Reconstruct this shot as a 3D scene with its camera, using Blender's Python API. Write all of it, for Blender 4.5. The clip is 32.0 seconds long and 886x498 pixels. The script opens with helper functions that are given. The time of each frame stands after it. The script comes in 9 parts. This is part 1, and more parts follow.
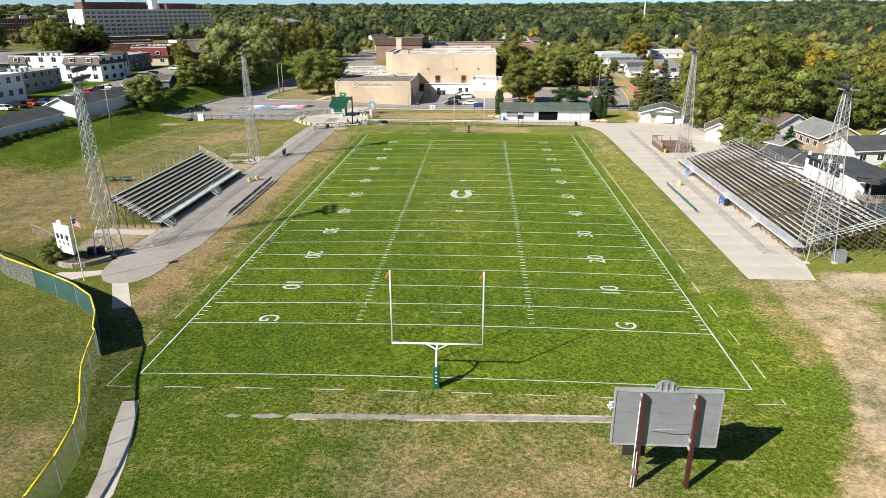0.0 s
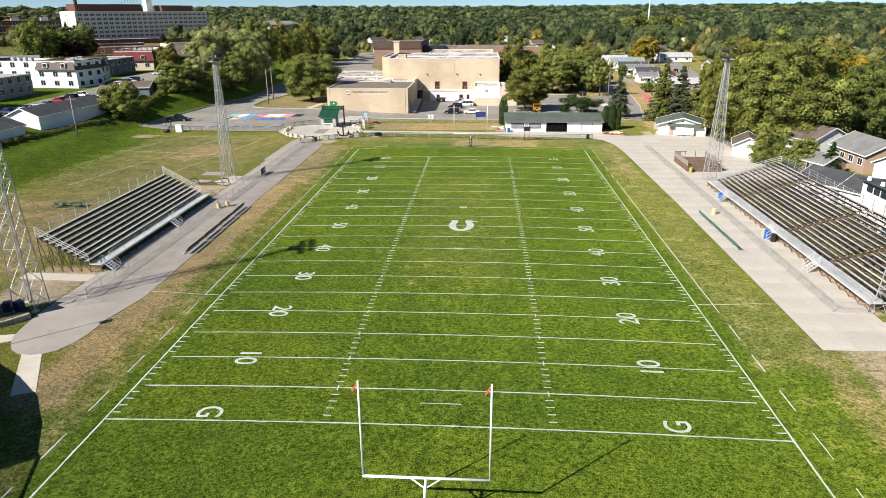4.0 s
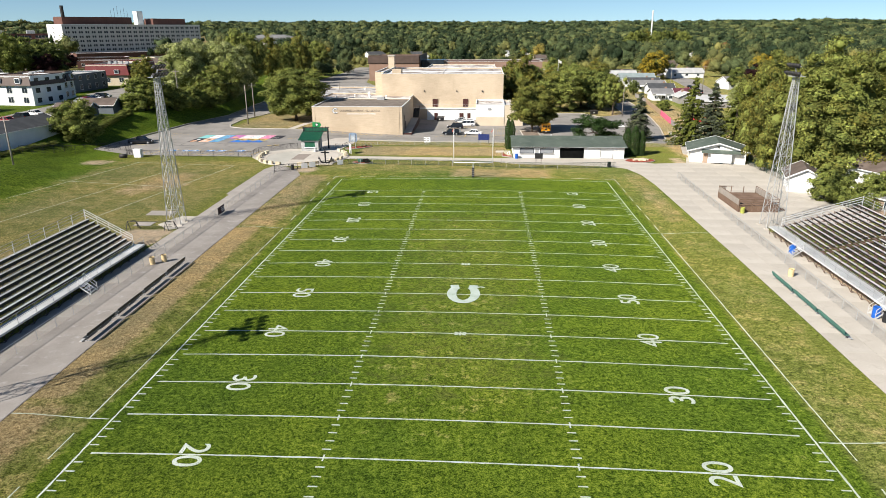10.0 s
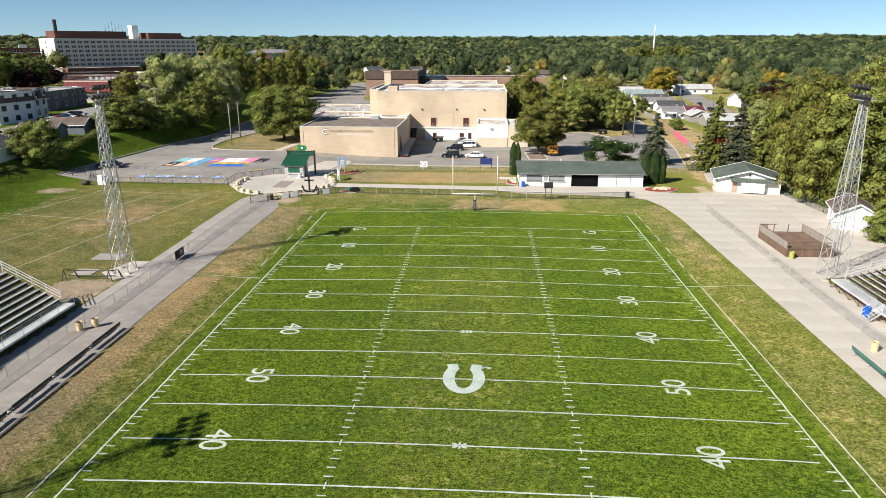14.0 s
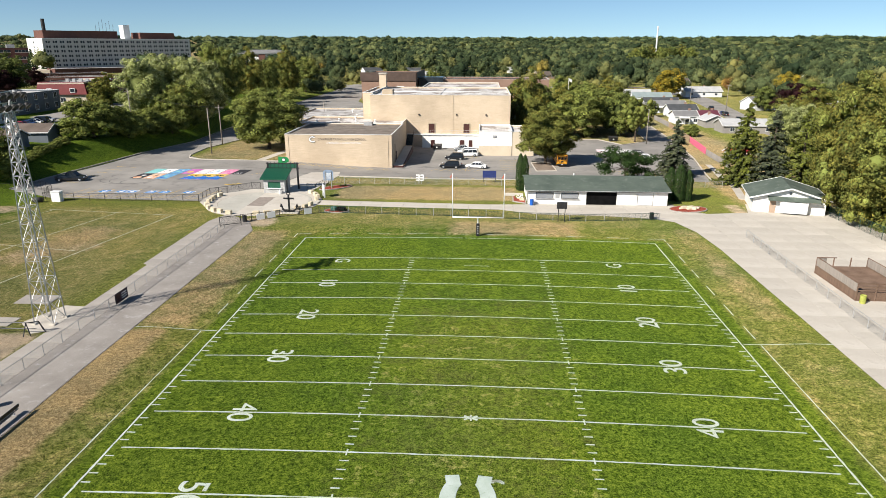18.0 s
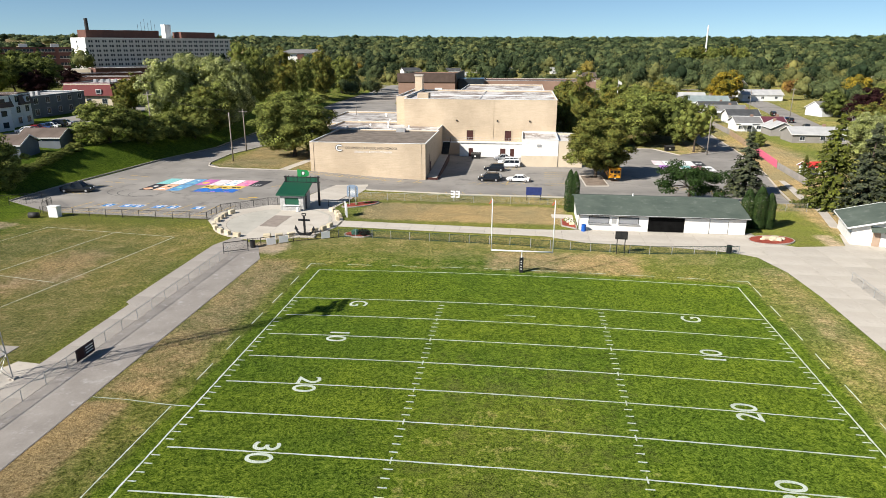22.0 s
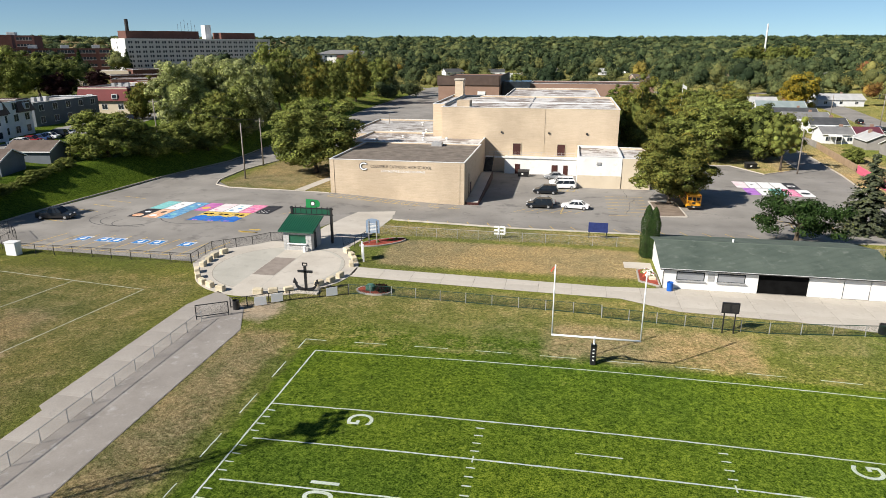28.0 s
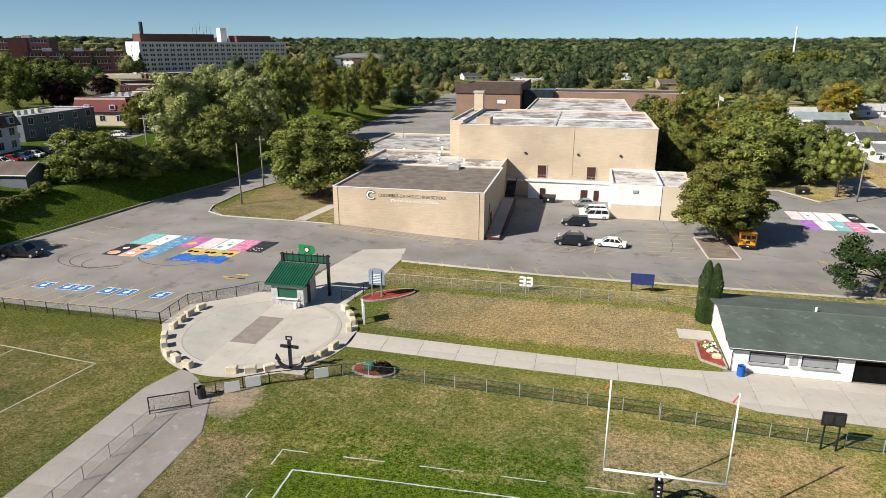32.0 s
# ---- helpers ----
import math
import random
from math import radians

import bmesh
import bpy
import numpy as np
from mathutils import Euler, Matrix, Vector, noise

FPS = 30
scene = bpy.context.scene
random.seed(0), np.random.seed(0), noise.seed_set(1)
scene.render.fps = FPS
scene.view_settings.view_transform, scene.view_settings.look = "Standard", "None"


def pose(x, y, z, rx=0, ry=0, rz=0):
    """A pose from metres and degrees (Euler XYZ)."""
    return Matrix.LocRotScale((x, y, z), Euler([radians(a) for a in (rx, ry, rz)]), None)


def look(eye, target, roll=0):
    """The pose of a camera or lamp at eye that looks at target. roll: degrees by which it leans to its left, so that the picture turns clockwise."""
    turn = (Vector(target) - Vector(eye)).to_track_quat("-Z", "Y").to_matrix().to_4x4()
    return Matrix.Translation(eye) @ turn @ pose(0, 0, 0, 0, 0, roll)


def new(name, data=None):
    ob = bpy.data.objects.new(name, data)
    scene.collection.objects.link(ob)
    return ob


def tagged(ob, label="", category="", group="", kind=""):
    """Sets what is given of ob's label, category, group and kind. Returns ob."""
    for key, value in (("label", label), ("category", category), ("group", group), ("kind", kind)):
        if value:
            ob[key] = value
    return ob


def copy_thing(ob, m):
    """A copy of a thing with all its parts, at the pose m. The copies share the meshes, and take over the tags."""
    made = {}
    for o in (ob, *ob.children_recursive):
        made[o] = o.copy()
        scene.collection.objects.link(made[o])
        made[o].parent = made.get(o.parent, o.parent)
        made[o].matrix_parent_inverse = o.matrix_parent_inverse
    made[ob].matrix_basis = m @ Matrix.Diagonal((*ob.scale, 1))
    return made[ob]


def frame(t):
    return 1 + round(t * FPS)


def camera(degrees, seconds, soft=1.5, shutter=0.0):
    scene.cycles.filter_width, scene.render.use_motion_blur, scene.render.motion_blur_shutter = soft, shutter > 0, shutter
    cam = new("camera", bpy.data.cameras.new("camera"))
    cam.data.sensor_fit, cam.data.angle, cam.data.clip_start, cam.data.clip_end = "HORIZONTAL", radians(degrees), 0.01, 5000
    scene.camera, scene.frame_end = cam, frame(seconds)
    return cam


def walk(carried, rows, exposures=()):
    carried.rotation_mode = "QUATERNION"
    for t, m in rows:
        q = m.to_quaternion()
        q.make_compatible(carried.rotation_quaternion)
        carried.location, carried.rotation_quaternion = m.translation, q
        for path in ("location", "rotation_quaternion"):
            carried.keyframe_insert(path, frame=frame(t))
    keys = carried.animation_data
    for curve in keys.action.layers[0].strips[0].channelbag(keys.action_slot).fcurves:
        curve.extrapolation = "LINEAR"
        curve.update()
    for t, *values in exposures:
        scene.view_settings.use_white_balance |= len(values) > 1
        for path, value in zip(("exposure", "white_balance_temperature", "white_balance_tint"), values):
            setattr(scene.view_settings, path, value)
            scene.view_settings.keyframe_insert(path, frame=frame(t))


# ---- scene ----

# ---- camera ----
cam = camera(68.86, 32.0, soft=0.75)


def flight(x, y, z, yaw, pitch, roll):
    """Eye, heading to the left of +y, pitch upwards, roll: degrees."""
    return pose(x, y, z, 0, 0, yaw) @ pose(0, 0, 0, 90 + pitch) @ pose(0, 0, 0, 0, 0, roll)


PATH = (
    (0.0, 3.28, -53.74, 27.44, 3.58, -20.16, -0.37),
    (0.5, 3.32, -51.75, 27.60, 3.64, -20.10, -0.37),
    (1.0, 3.29, -49.80, 27.65, 3.68, -20.15, -0.39),
    (1.5, 3.21, -47.85, 27.67, 3.70, -20.17, -0.40),
    (2.0, 3.15, -45.96, 27.68, 3.69, -20.17, -0.40),
    (2.5, 3.11, -44.08, 27.67, 3.69, -20.17, -0.40),
    (3.0, 3.06, -42.20, 27.66, 3.71, -20.16, -0.41),
    (3.5, 2.99, -40.32, 27.57, 3.72, -20.08, -0.38),
    (5.5, 2.62, -32.89, 26.43, 3.66, -19.83, -0.33),
    (6.0, 2.48, -31.26, 26.06, 3.69, -19.91, -0.27),
    (6.5, 2.36, -29.50, 25.88, 3.59, -19.75, -0.20),
    (7.0, 2.25, -27.65, 25.84, 3.56, -19.70, -0.14),
    (7.5, 2.15, -25.74, 25.89, 3.59, -19.71, -0.14),
    (8.0, 2.07, -23.80, 25.97, 3.59, -19.72, -0.17),
    (8.5, 2.01, -21.86, 26.05, 3.63, -19.76, -0.19),
    (9.0, 1.95, -19.93, 26.11, 3.58, -19.58, -0.19),
    (9.5, 1.88, -18.03, 26.14, 3.61, -19.25, -0.20),
    (10.0, 1.80, -16.16, 26.13, 3.61, -18.76, -0.21),
    (10.5, 1.71, -14.28, 26.11, 3.60, -17.81, -0.19),
    (11.0, 1.62, -12.41, 26.08, 3.57, -17.48, -0.17),
    (11.5, 1.54, -10.52, 26.03, 3.63, -17.48, -0.17),
    (12.0, 1.47, -8.62, 25.98, 3.61, -17.49, -0.15),
    (12.5, 1.43, -6.72, 25.95, 3.59, -17.44, -0.07),
    (13.0, 1.39, -4.83, 25.96, 3.59, -17.42, -0.05),
    (13.5, 1.35, -2.94, 25.99, 3.64, -17.47, -0.10),
    (14.0, 1.30, -1.06, 26.02, 3.63, -17.56, -0.12),
    (14.5, 1.22, 0.82, 26.03, 3.63, -17.50, -0.12),
    (16.5, 0.88, 8.31, 25.99, 3.60, -17.57, -0.12),
    (17.0, 0.77, 10.18, 25.97, 3.54, -17.52, -0.08),
    (17.5, 0.64, 12.04, 25.92, 3.55, -17.55, -0.04),
    (18.0, 0.53, 13.89, 25.86, 3.55, -17.50, -0.03),
    (18.5, 0.44, 15.74, 25.82, 3.70, -17.52, -0.03),
    (19.0, 0.37, 17.59, 25.80, 3.95, -17.50, -0.03),
    (19.5, 0.32, 19.43, 25.80, 4.48, -17.50, -0.03),
    (20.0, 0.25, 21.28, 25.82, 5.00, -17.45, -0.01),
    (20.5, 0.14, 23.12, 25.83, 5.49, -17.50, -0.01),
    (21.0, -0.00, 24.97, 25.85, 6.01, -17.50, -0.02),
    (21.5, -0.18, 26.83, 25.88, 6.55, -17.51, -0.01),
    (22.0, -0.38, 28.69, 25.91, 7.00, -17.52, 0.04),
    (22.5, -0.61, 30.57, 25.93, 7.49, -17.52, 0.09),
    (23.0, -0.83, 32.45, 25.95, 8.00, -17.49, 0.09),
    (23.5, -1.03, 34.33, 25.95, 8.42, -17.52, 0.03),
    (24.0, -1.22, 36.22, 25.95, 8.81, -17.51, -0.00),
    (24.5, -1.42, 38.11, 25.94, 9.21, -17.52, -0.01),
    (25.0, -1.64, 40.00, 25.93, 9.60, -17.52, -0.03),
    (25.5, -1.88, 41.86, 25.91, 9.91, -17.49, -0.03),
    (27.5, -3.01, 49.15, 25.96, 10.67, -17.50, -0.07),
    (28.0, -3.27, 50.91, 25.98, 10.73, -17.51, -0.10),
    (28.5, -3.55, 52.61, 26.10, 10.76, -17.51, -0.08),
    (29.0, -3.85, 54.31, 26.29, 10.79, -17.56, -0.08),
    (29.5, -4.13, 56.04, 26.54, 10.85, -17.59, -0.08),
    (30.0, -4.43, 57.81, 26.83, 11.03, -17.63, -0.08),
    (30.5, -4.77, 59.63, 27.15, 11.24, -17.57, -0.07),
    (31.0, -5.16, 61.46, 27.45, 11.56, -17.51, -0.06),
    (31.5, -5.60, 63.34, 27.71, 11.97, -17.50, -0.04),
    (32.0, -5.99, 65.32, 27.95, 12.27, -17.41, 0.03),
)
walk(cam, [(t, flight(*row)) for t, *row in PATH], exposures=[(0.0, 0.82), (14.0, 0.77), (24.0, 0.71), (32.0, 0.58)])

# ---- light: clear afternoon, sun behind the camera's left shoulder ----
SUN_TO = Vector((0.760, 0.660, -0.727)).normalized()
world = bpy.data.worlds.new("sky")
scene.world = world
world.use_nodes = True
wn = world.node_tree.nodes
sky = wn.new("ShaderNodeTexSky")
sky.sky_type = "NISHITA"
sky.sun_disc = False
sky.sun_elevation = math.asin(-SUN_TO.z)
sky.sun_rotation = math.atan2(-SUN_TO.x, -SUN_TO.y)
sky.altitude, sky.air_density, sky.dust_density, sky.ozone_density = 1200.0, 0.75, 0.25, 3.2
wn["Background"].inputs["Strength"].default_value = 0.061
lift = wn.new("ShaderNodeVectorMath")
lift.operation = "ADD"
lift.inputs[1].default_value = (0, 0, 0.03)
world.node_tree.links.new(wn.new("ShaderNodeTexCoord").outputs["Generated"], lift.inputs[0])
world.node_tree.links.new(lift.outputs[0], sky.inputs["Vector"])
tint = wn.new("ShaderNodeMix")
tint.data_type, tint.blend_type = "RGBA", "MULTIPLY"
tint.inputs[0].default_value = 1.0
tint.inputs[7].default_value = (0.99, 1.06, 1.02, 1)
world.node_tree.links.new(sky.outputs[0], tint.inputs[6])
world.node_tree.links.new(tint.outputs[2], wn["Background"].inputs["Color"])
sun = new("sun", bpy.data.lights.new("sun", "SUN"))
sun.data.energy, sun.data.angle, sun.data.color = 4.75, radians(0.53), (1.0, 0.945, 0.86)
sun.matrix_world = look((-60, -60, 90), Vector((-60, -60, 90)) + SUN_TO)


# ---- materials ----
def nodes_of(name, rough=0.8, metal=0.0, spec=0.3):
    m = bpy.data.materials.new(name)
    m.use_nodes = True
    nt = m.node_tree
    b = nt.nodes["Principled BSDF"]
    b.inputs["Roughness"].default_value = rough
    b.inputs["Metallic"].default_value = metal
    b.inputs["Specular IOR Level"].default_value = spec
    return m, nt, b


def noise_node(nt, scale, detail=4.0, rough=0.55, vec=None):
    n = nt.nodes.new("ShaderNodeTexNoise")
    n.inputs["Scale"].default_value, n.inputs["Detail"].default_value, n.inputs["Roughness"].default_value = scale, detail, rough
    if vec is None:
        vec = nt.nodes.new("ShaderNodeTexCoord").outputs["Object"]
    nt.links.new(vec, n.inputs["Vector"])
    return n.outputs["Fac"]


def ramp(nt, fac, stops):
    r = nt.nodes.new("ShaderNodeValToRGB")
    el = r.color_ramp.elements
    while len(el) < len(stops):
        el.new(0.5)
    for e, (p, c) in zip(el, stops):
        e.position, e.color = p, (*c, 1) if len(c) == 3 else c
    nt.links.new(fac, r.inputs[0])
    return r.outputs[0]


def mix(nt, fac, a, b, mode="MIX"):
    n = nt.nodes.new("ShaderNodeMix")
    n.data_type, n.blend_type = "RGBA", mode
    for sock, val in ((n.inputs[0], fac), (n.inputs[6], a), (n.inputs[7], b)):
        if isinstance(val, bpy.types.NodeSocket):
            nt.links.new(val, sock)
        elif isinstance(val, (int, float)):
            sock.default_value = val
        else:
            sock.default_value = (*val, 1)
    return n.outputs[2]


def maths(nt, op, a, b=0.0, clamp=False):
    n = nt.nodes.new("ShaderNodeMath")
    n.operation, n.use_clamp = op, clamp
    for sock, val in ((n.inputs[0], a), (n.inputs[1], b)):
        if isinstance(val, bpy.types.NodeSocket):
            nt.links.new(val, sock)
        else:
            sock.default_value = val
    return n.outputs[0]


def bump(nt, b, height, strength=0.3, dist=0.02):
    n = nt.nodes.new("ShaderNodeBump")
    n.inputs["Strength"].default_value, n.inputs["Distance"].default_value = strength, dist
    nt.links.new(height, n.inputs["Height"])
    nt.links.new(n.outputs[0], b.inputs["Normal"])


def surf(name, a, b, big=0.4, fine=9.0, rough=0.8, metal=0.0, spec=0.3, relief=0.25, dist=0.01, stain=None, per_piece=0.0, stain_at=0.56):
    """A plain surface: two colours in large clouds, fine grain, optional stains, relief."""
    m, nt, p = nodes_of(name, rough, metal, spec)
    cloud, grain = noise_node(nt, big), noise_node(nt, fine, 6.0, 0.7)
    fac = maths(nt, "ADD", maths(nt, "MULTIPLY", cloud, 0.65), maths(nt, "MULTIPLY", grain, 0.35))
    col = ramp(nt, fac, ((0.36, a), (0.64, b)))
    if stain:
        s = ramp(nt, noise_node(nt, big * 2.7, 5.0, 0.65), ((stain_at, (0, 0, 0)), (stain_at + 0.16, (1, 1, 1))))
        col = mix(nt, s, col, stain)
    if per_piece:
        r = nt.nodes.new("ShaderNodeObjectInfo").outputs["Random"]
        v = maths(nt, "ADD", maths(nt, "MULTIPLY", r, 2 * per_piece), 1.0 - per_piece)
        hsv = nt.nodes.new("ShaderNodeHueSaturation")
        nt.links.new(v, hsv.inputs["Value"])
        nt.links.new(col, hsv.inputs["Color"])
        col = hsv.outputs[0]
    nt.links.new(col, p.inputs["Base Color"])
    bump(nt, p, grain, relief, dist)
    return m


def glassy(name, col, rough=0.08):
    m, nt, p = nodes_of(name, rough + 0.1, 0.0, 0.35)
    n = noise_node(nt, 0.6)
    nt.links.new(ramp(nt, n, ((0.3, [c * 0.6 for c in col]), (0.7, col))), p.inputs["Base Color"])
    return m


def leafy(name, stops, trans=0.09):
    """Foliage whose hue varies from tree to tree ('hue' attribute) and leaf to leaf."""
    m, nt, p = nodes_of(name, 0.75, 0.0, 0.08)
    p.inputs["Diffuse Roughness"].default_value = 0.1
    isl = nt.nodes.new("ShaderNodeNewGeometry").outputs["Random Per Island"]
    at = nt.nodes.new("ShaderNodeAttribute")
    at.attribute_name = "hue"
    f = maths(nt, "ADD", at.outputs["Fac"], maths(nt, "MULTIPLY", maths(nt, "SUBTRACT", isl, 0.5), 0.16), True)
    col = ramp(nt, f, stops)
    each = maths(nt, "ADD", maths(nt, "MULTIPLY", maths(nt, "FRACT", maths(nt, "MULTIPLY", isl, 7.13)), 0.60), 0.44)
    col = mix(nt, 1.0, col, ramp(nt, each, ((0.0, (0, 0, 0)), (1.0, (1, 1, 1)))), "MULTIPLY")
    clump = noise_node(nt, 5.0, 4.0)
    col = mix(nt, 1.0, col, ramp(nt, clump, ((0.32, (0.55, 0.58, 0.60)), (0.68, (1.36, 1.32, 1.2)))), "MULTIPLY")
    nt.links.new(col, p.inputs["Base Color"])
    t = nt.nodes.new("ShaderNodeBsdfTranslucent")
    nt.links.new(col, t.inputs["Color"])
    mx = nt.nodes.new("ShaderNodeMixShader")
    mx.inputs[0].default_value = trans
    nt.links.new(p.outputs[0], mx.inputs[1])
    nt.links.new(t.outputs[0], mx.inputs[2])
    nt.links.new(mx.outputs[0], nt.nodes["Material Output"].inputs["Surface"])
    return m


def chain_link(name, col, cell=0.055, wire=0.075):
    """Woven wire: diagonal strands with open gaps."""
    m, nt, p = nodes_of(name, 0.5, 0.5, 0.4)
    p.inputs["Base Color"].default_value = (*col, 1)
    uv = nt.nodes.new("ShaderNodeTexCoord").outputs["Object"]
    sep = nt.nodes.new("ShaderNodeSeparateXYZ")
    nt.links.new(uv, sep.inputs[0])
    along = maths(nt, "ADD", sep.outputs[0], sep.outputs[1])
    mask = None
    for sign in ("ADD", "SUBTRACT"):
        s = maths(nt, "FRACT", maths(nt, "DIVIDE", maths(nt, sign, along, sep.outputs[2]), cell * 1.414))
        line = maths(nt, "LESS_THAN", s, wire)
        mask = line if mask is None else maths(nt, "MAXIMUM", mask, line)
    tr = nt.nodes.new("ShaderNodeBsdfTransparent")
    mx = nt.nodes.new("ShaderNodeMixShader")
    nt.links.new(mask, mx.inputs[0])
    nt.links.new(tr.outputs[0], mx.inputs[1])
    nt.links.new(p.outputs[0], mx.inputs[2])
    nt.links.new(mx.outputs[0], nt.nodes["Material Output"].inputs["Surface"])
    return m


def ground_material():
    """Turf, dry grass and bare earth, shared out by the 'dry', 'dirt' and 'lush' zones of the ground."""
    m, nt, p = nodes_of("turf", 0.92, 0.0, 0.06)
    p.inputs["Diffuse Roughness"].default_value = 0.7

    def zone(n):
        a = nt.nodes.new("ShaderNodeAttribute")
        a.attribute_name = n
        return a.outputs["Fac"]

    mid, fine = noise_node(nt, 0.75, 6.0, 0.72), noise_node(nt, 3.1, 5.0, 0.75)
    tiny = noise_node(nt, 9.5, 4.0, 0.8)
    patch = noise_node(nt, 0.32, 5.0, 0.68)
    broad = noise_node(nt, 0.055, 3.0, 0.55)
    speck = maths(nt, "ADD", maths(nt, "MULTIPLY", fine, 0.42), maths(nt, "MULTIPLY", tiny, 0.58))
    lush = ramp(nt, speck, ((0.41, (0.010, 0.026, 0.002)), (0.50, (0.078, 0.126, 0.010)), (0.59, (0.215, 0.268, 0.036))))
    lawn = ramp(nt, speck, ((0.40, (0.030, 0.038, 0.006)), (0.50, (0.160, 0.162, 0.042)), (0.60, (0.345, 0.315, 0.110))))
    dry = ramp(nt, speck, ((0.39, (0.072, 0.052, 0.020)), (0.50, (0.270, 0.205, 0.106)), (0.61, (0.560, 0.445, 0.245))))
    dirt = ramp(nt, speck, ((0.38, (0.230, 0.170, 0.110)), (0.62, (0.560, 0.450, 0.330))))

    def edge(z, lo=0.42, hi=0.58):
        w = maths(nt, "ADD", maths(nt, "MULTIPLY", patch, 0.35), maths(nt, "MULTIPLY", mid, 0.40))
        w = maths(nt, "ADD", w, maths(nt, "MULTIPLY", fine, 0.25))
        s = maths(nt, "ADD", z, maths(nt, "MULTIPLY", maths(nt, "SUBTRACT", w, 0.5), 1.9))
        return ramp(nt, s, ((lo - 0.12, (0, 0, 0)), (hi + 0.12, (1, 1, 1))))

    col = mix(nt, edge(zone("lush")), lawn, lush)
    col = mix(nt, edge(zone("dry")), col, dry)
    col = mix(nt, edge(zone("dirt")), col, dirt)
    tone = ramp(nt, maths(nt, "ADD", maths(nt, "MULTIPLY", mid, 0.5), maths(nt, "MULTIPLY", patch, 0.5)), ((0.40, (0.76, 0.79, 0.80)), (0.60, (1.16, 1.12, 1.08))))
    col = mix(nt, 1.0, col, tone, "MULTIPLY")
    drift = ramp(nt, broad, ((0.38, (0.84, 0.90, 0.92)), (0.62, (1.14, 1.08, 1.0))))
    col = mix(nt, 1.0, col, drift, "MULTIPLY")
    nt.links.new(col, p.inputs["Base Color"])
    bump(nt, p, speck, 1.0, 0.16)
    return m


def stained_roof(name, a, b, dirt, level):
    """Coated flat roof: bright coating, worn brown in ragged patches with dark ponding rings."""
    m, nt, p = nodes_of(name, 0.75, 0.0, 0.3)
    coat = ramp(nt, noise_node(nt, 0.35, 5.0, 0.7), ((0.38, a), (0.62, b)))
    worn = noise_node(nt, 0.16, 8.0, 0.72)
    col = mix(nt, ramp(nt, worn, ((level, (0, 0, 0)), (level + 0.06, (0.85, 0.85, 0.85)))), coat, dirt)
    pond = ramp(nt, noise_node(nt, 0.55, 6.0, 0.65), ((0.58, (1, 1, 1)), (0.68, (0.55, 0.52, 0.50))))
    col = mix(nt, 1.0, col, pond, "MULTIPLY")
    nt.links.new(col, p.inputs["Base Color"])
    bump(nt, p, worn, 0.2, 0.02)
    return m


def coursed(name, a, b):
    """Pale brick: level streaks of fired colour, fine courses, soft weather stains."""
    m, nt, p = nodes_of(name, 0.88, 0.0, 0.25)
    mp = nt.nodes.new("ShaderNodeMapping")
    mp.inputs["Scale"].default_value = (0.35, 0.35, 9.0)
    nt.links.new(nt.nodes.new("ShaderNodeTexCoord").outputs["Object"], mp.inputs["Vector"])
    streak = noise_node(nt, 1.0, 6.0, 0.75, mp.outputs[0])
    mp2 = nt.nodes.new("ShaderNodeMapping")
    mp2.inputs["Scale"].default_value = (4.0, 4.0, 13.0)
    nt.links.new(nt.nodes.new("ShaderNodeTexCoord").outputs["Object"], mp2.inputs["Vector"])
    unit = noise_node(nt, 1.0, 3.0, 0.6, mp2.outputs[0])
    fac = maths(nt, "ADD", maths(nt, "MULTIPLY", streak, 0.6), maths(nt, "MULTIPLY", unit, 0.4))
    col = ramp(nt, fac, ((0.36, a), (0.60, b)))
    weather = ramp(nt, noise_node(nt, 0.10, 5.0, 0.6), ((0.40, (0.86, 0.84, 0.82)), (0.60, (1.06, 1.05, 1.04))))
    nt.links.new(mix(nt, 1.0, col, weather, "MULTIPLY"), p.inputs["Base Color"])
    bump(nt, p, unit, 0.3, 0.01)
    return m


def paint_on_grass():
    m, nt, p = nodes_of("field_paint", 0.85, 0.0, 0.15)
    worn = ramp(nt, noise_node(nt, 11.0, 5.0, 0.75), ((0.33, (0.12, 0.17, 0.05)), (0.48, (0.54, 0.59, 0.51))))
    fade = ramp(nt, noise_node(nt, 0.35, 3.0), ((0.35, (0.82, 0.84, 0.78)), (0.6, (1, 1, 1))))
    nt.links.new(mix(nt, 1.0, worn, fade, "MULTIPLY"), p.inputs["Base Color"])
    return m


M = {}
M["turf"] = ground_material()
M["paint"] = paint_on_grass()
M["letter_paint"] = surf("weathered_letter_paint", (0.36, 0.43, 0.36), (0.50, 0.56, 0.51), 1.1, 16, 0.9, stain=(0.26, 0.33, 0.22))
M["old_paint"] = surf("old_field_paint", (0.34, 0.34, 0.22), (0.60, 0.58, 0.46), 1.5, 14, 0.9)
M["concrete"] = surf("concrete", (0.44, 0.395, 0.335), (0.545, 0.50, 0.435), 0.25, 6, 0.9, relief=0.15, stain=(0.39, 0.345, 0.29), per_piece=0.05)
M["concrete_grey"] = surf("old_concrete", (0.29, 0.262, 0.232), (0.385, 0.35, 0.312), 0.22, 6, 0.92, relief=0.15, stain=(0.27, 0.25, 0.23), per_piece=0.05)
M["asphalt"] = surf("asphalt", (0.205, 0.190, 0.172), (0.315, 0.293, 0.265), 0.12, 14, 0.93, relief=0.2, stain=(0.15, 0.14, 0.13))
M["crack"] = surf("crack_sealer", (0.03, 0.03, 0.03), (0.06, 0.06, 0.06), 1, 9, 0.7)
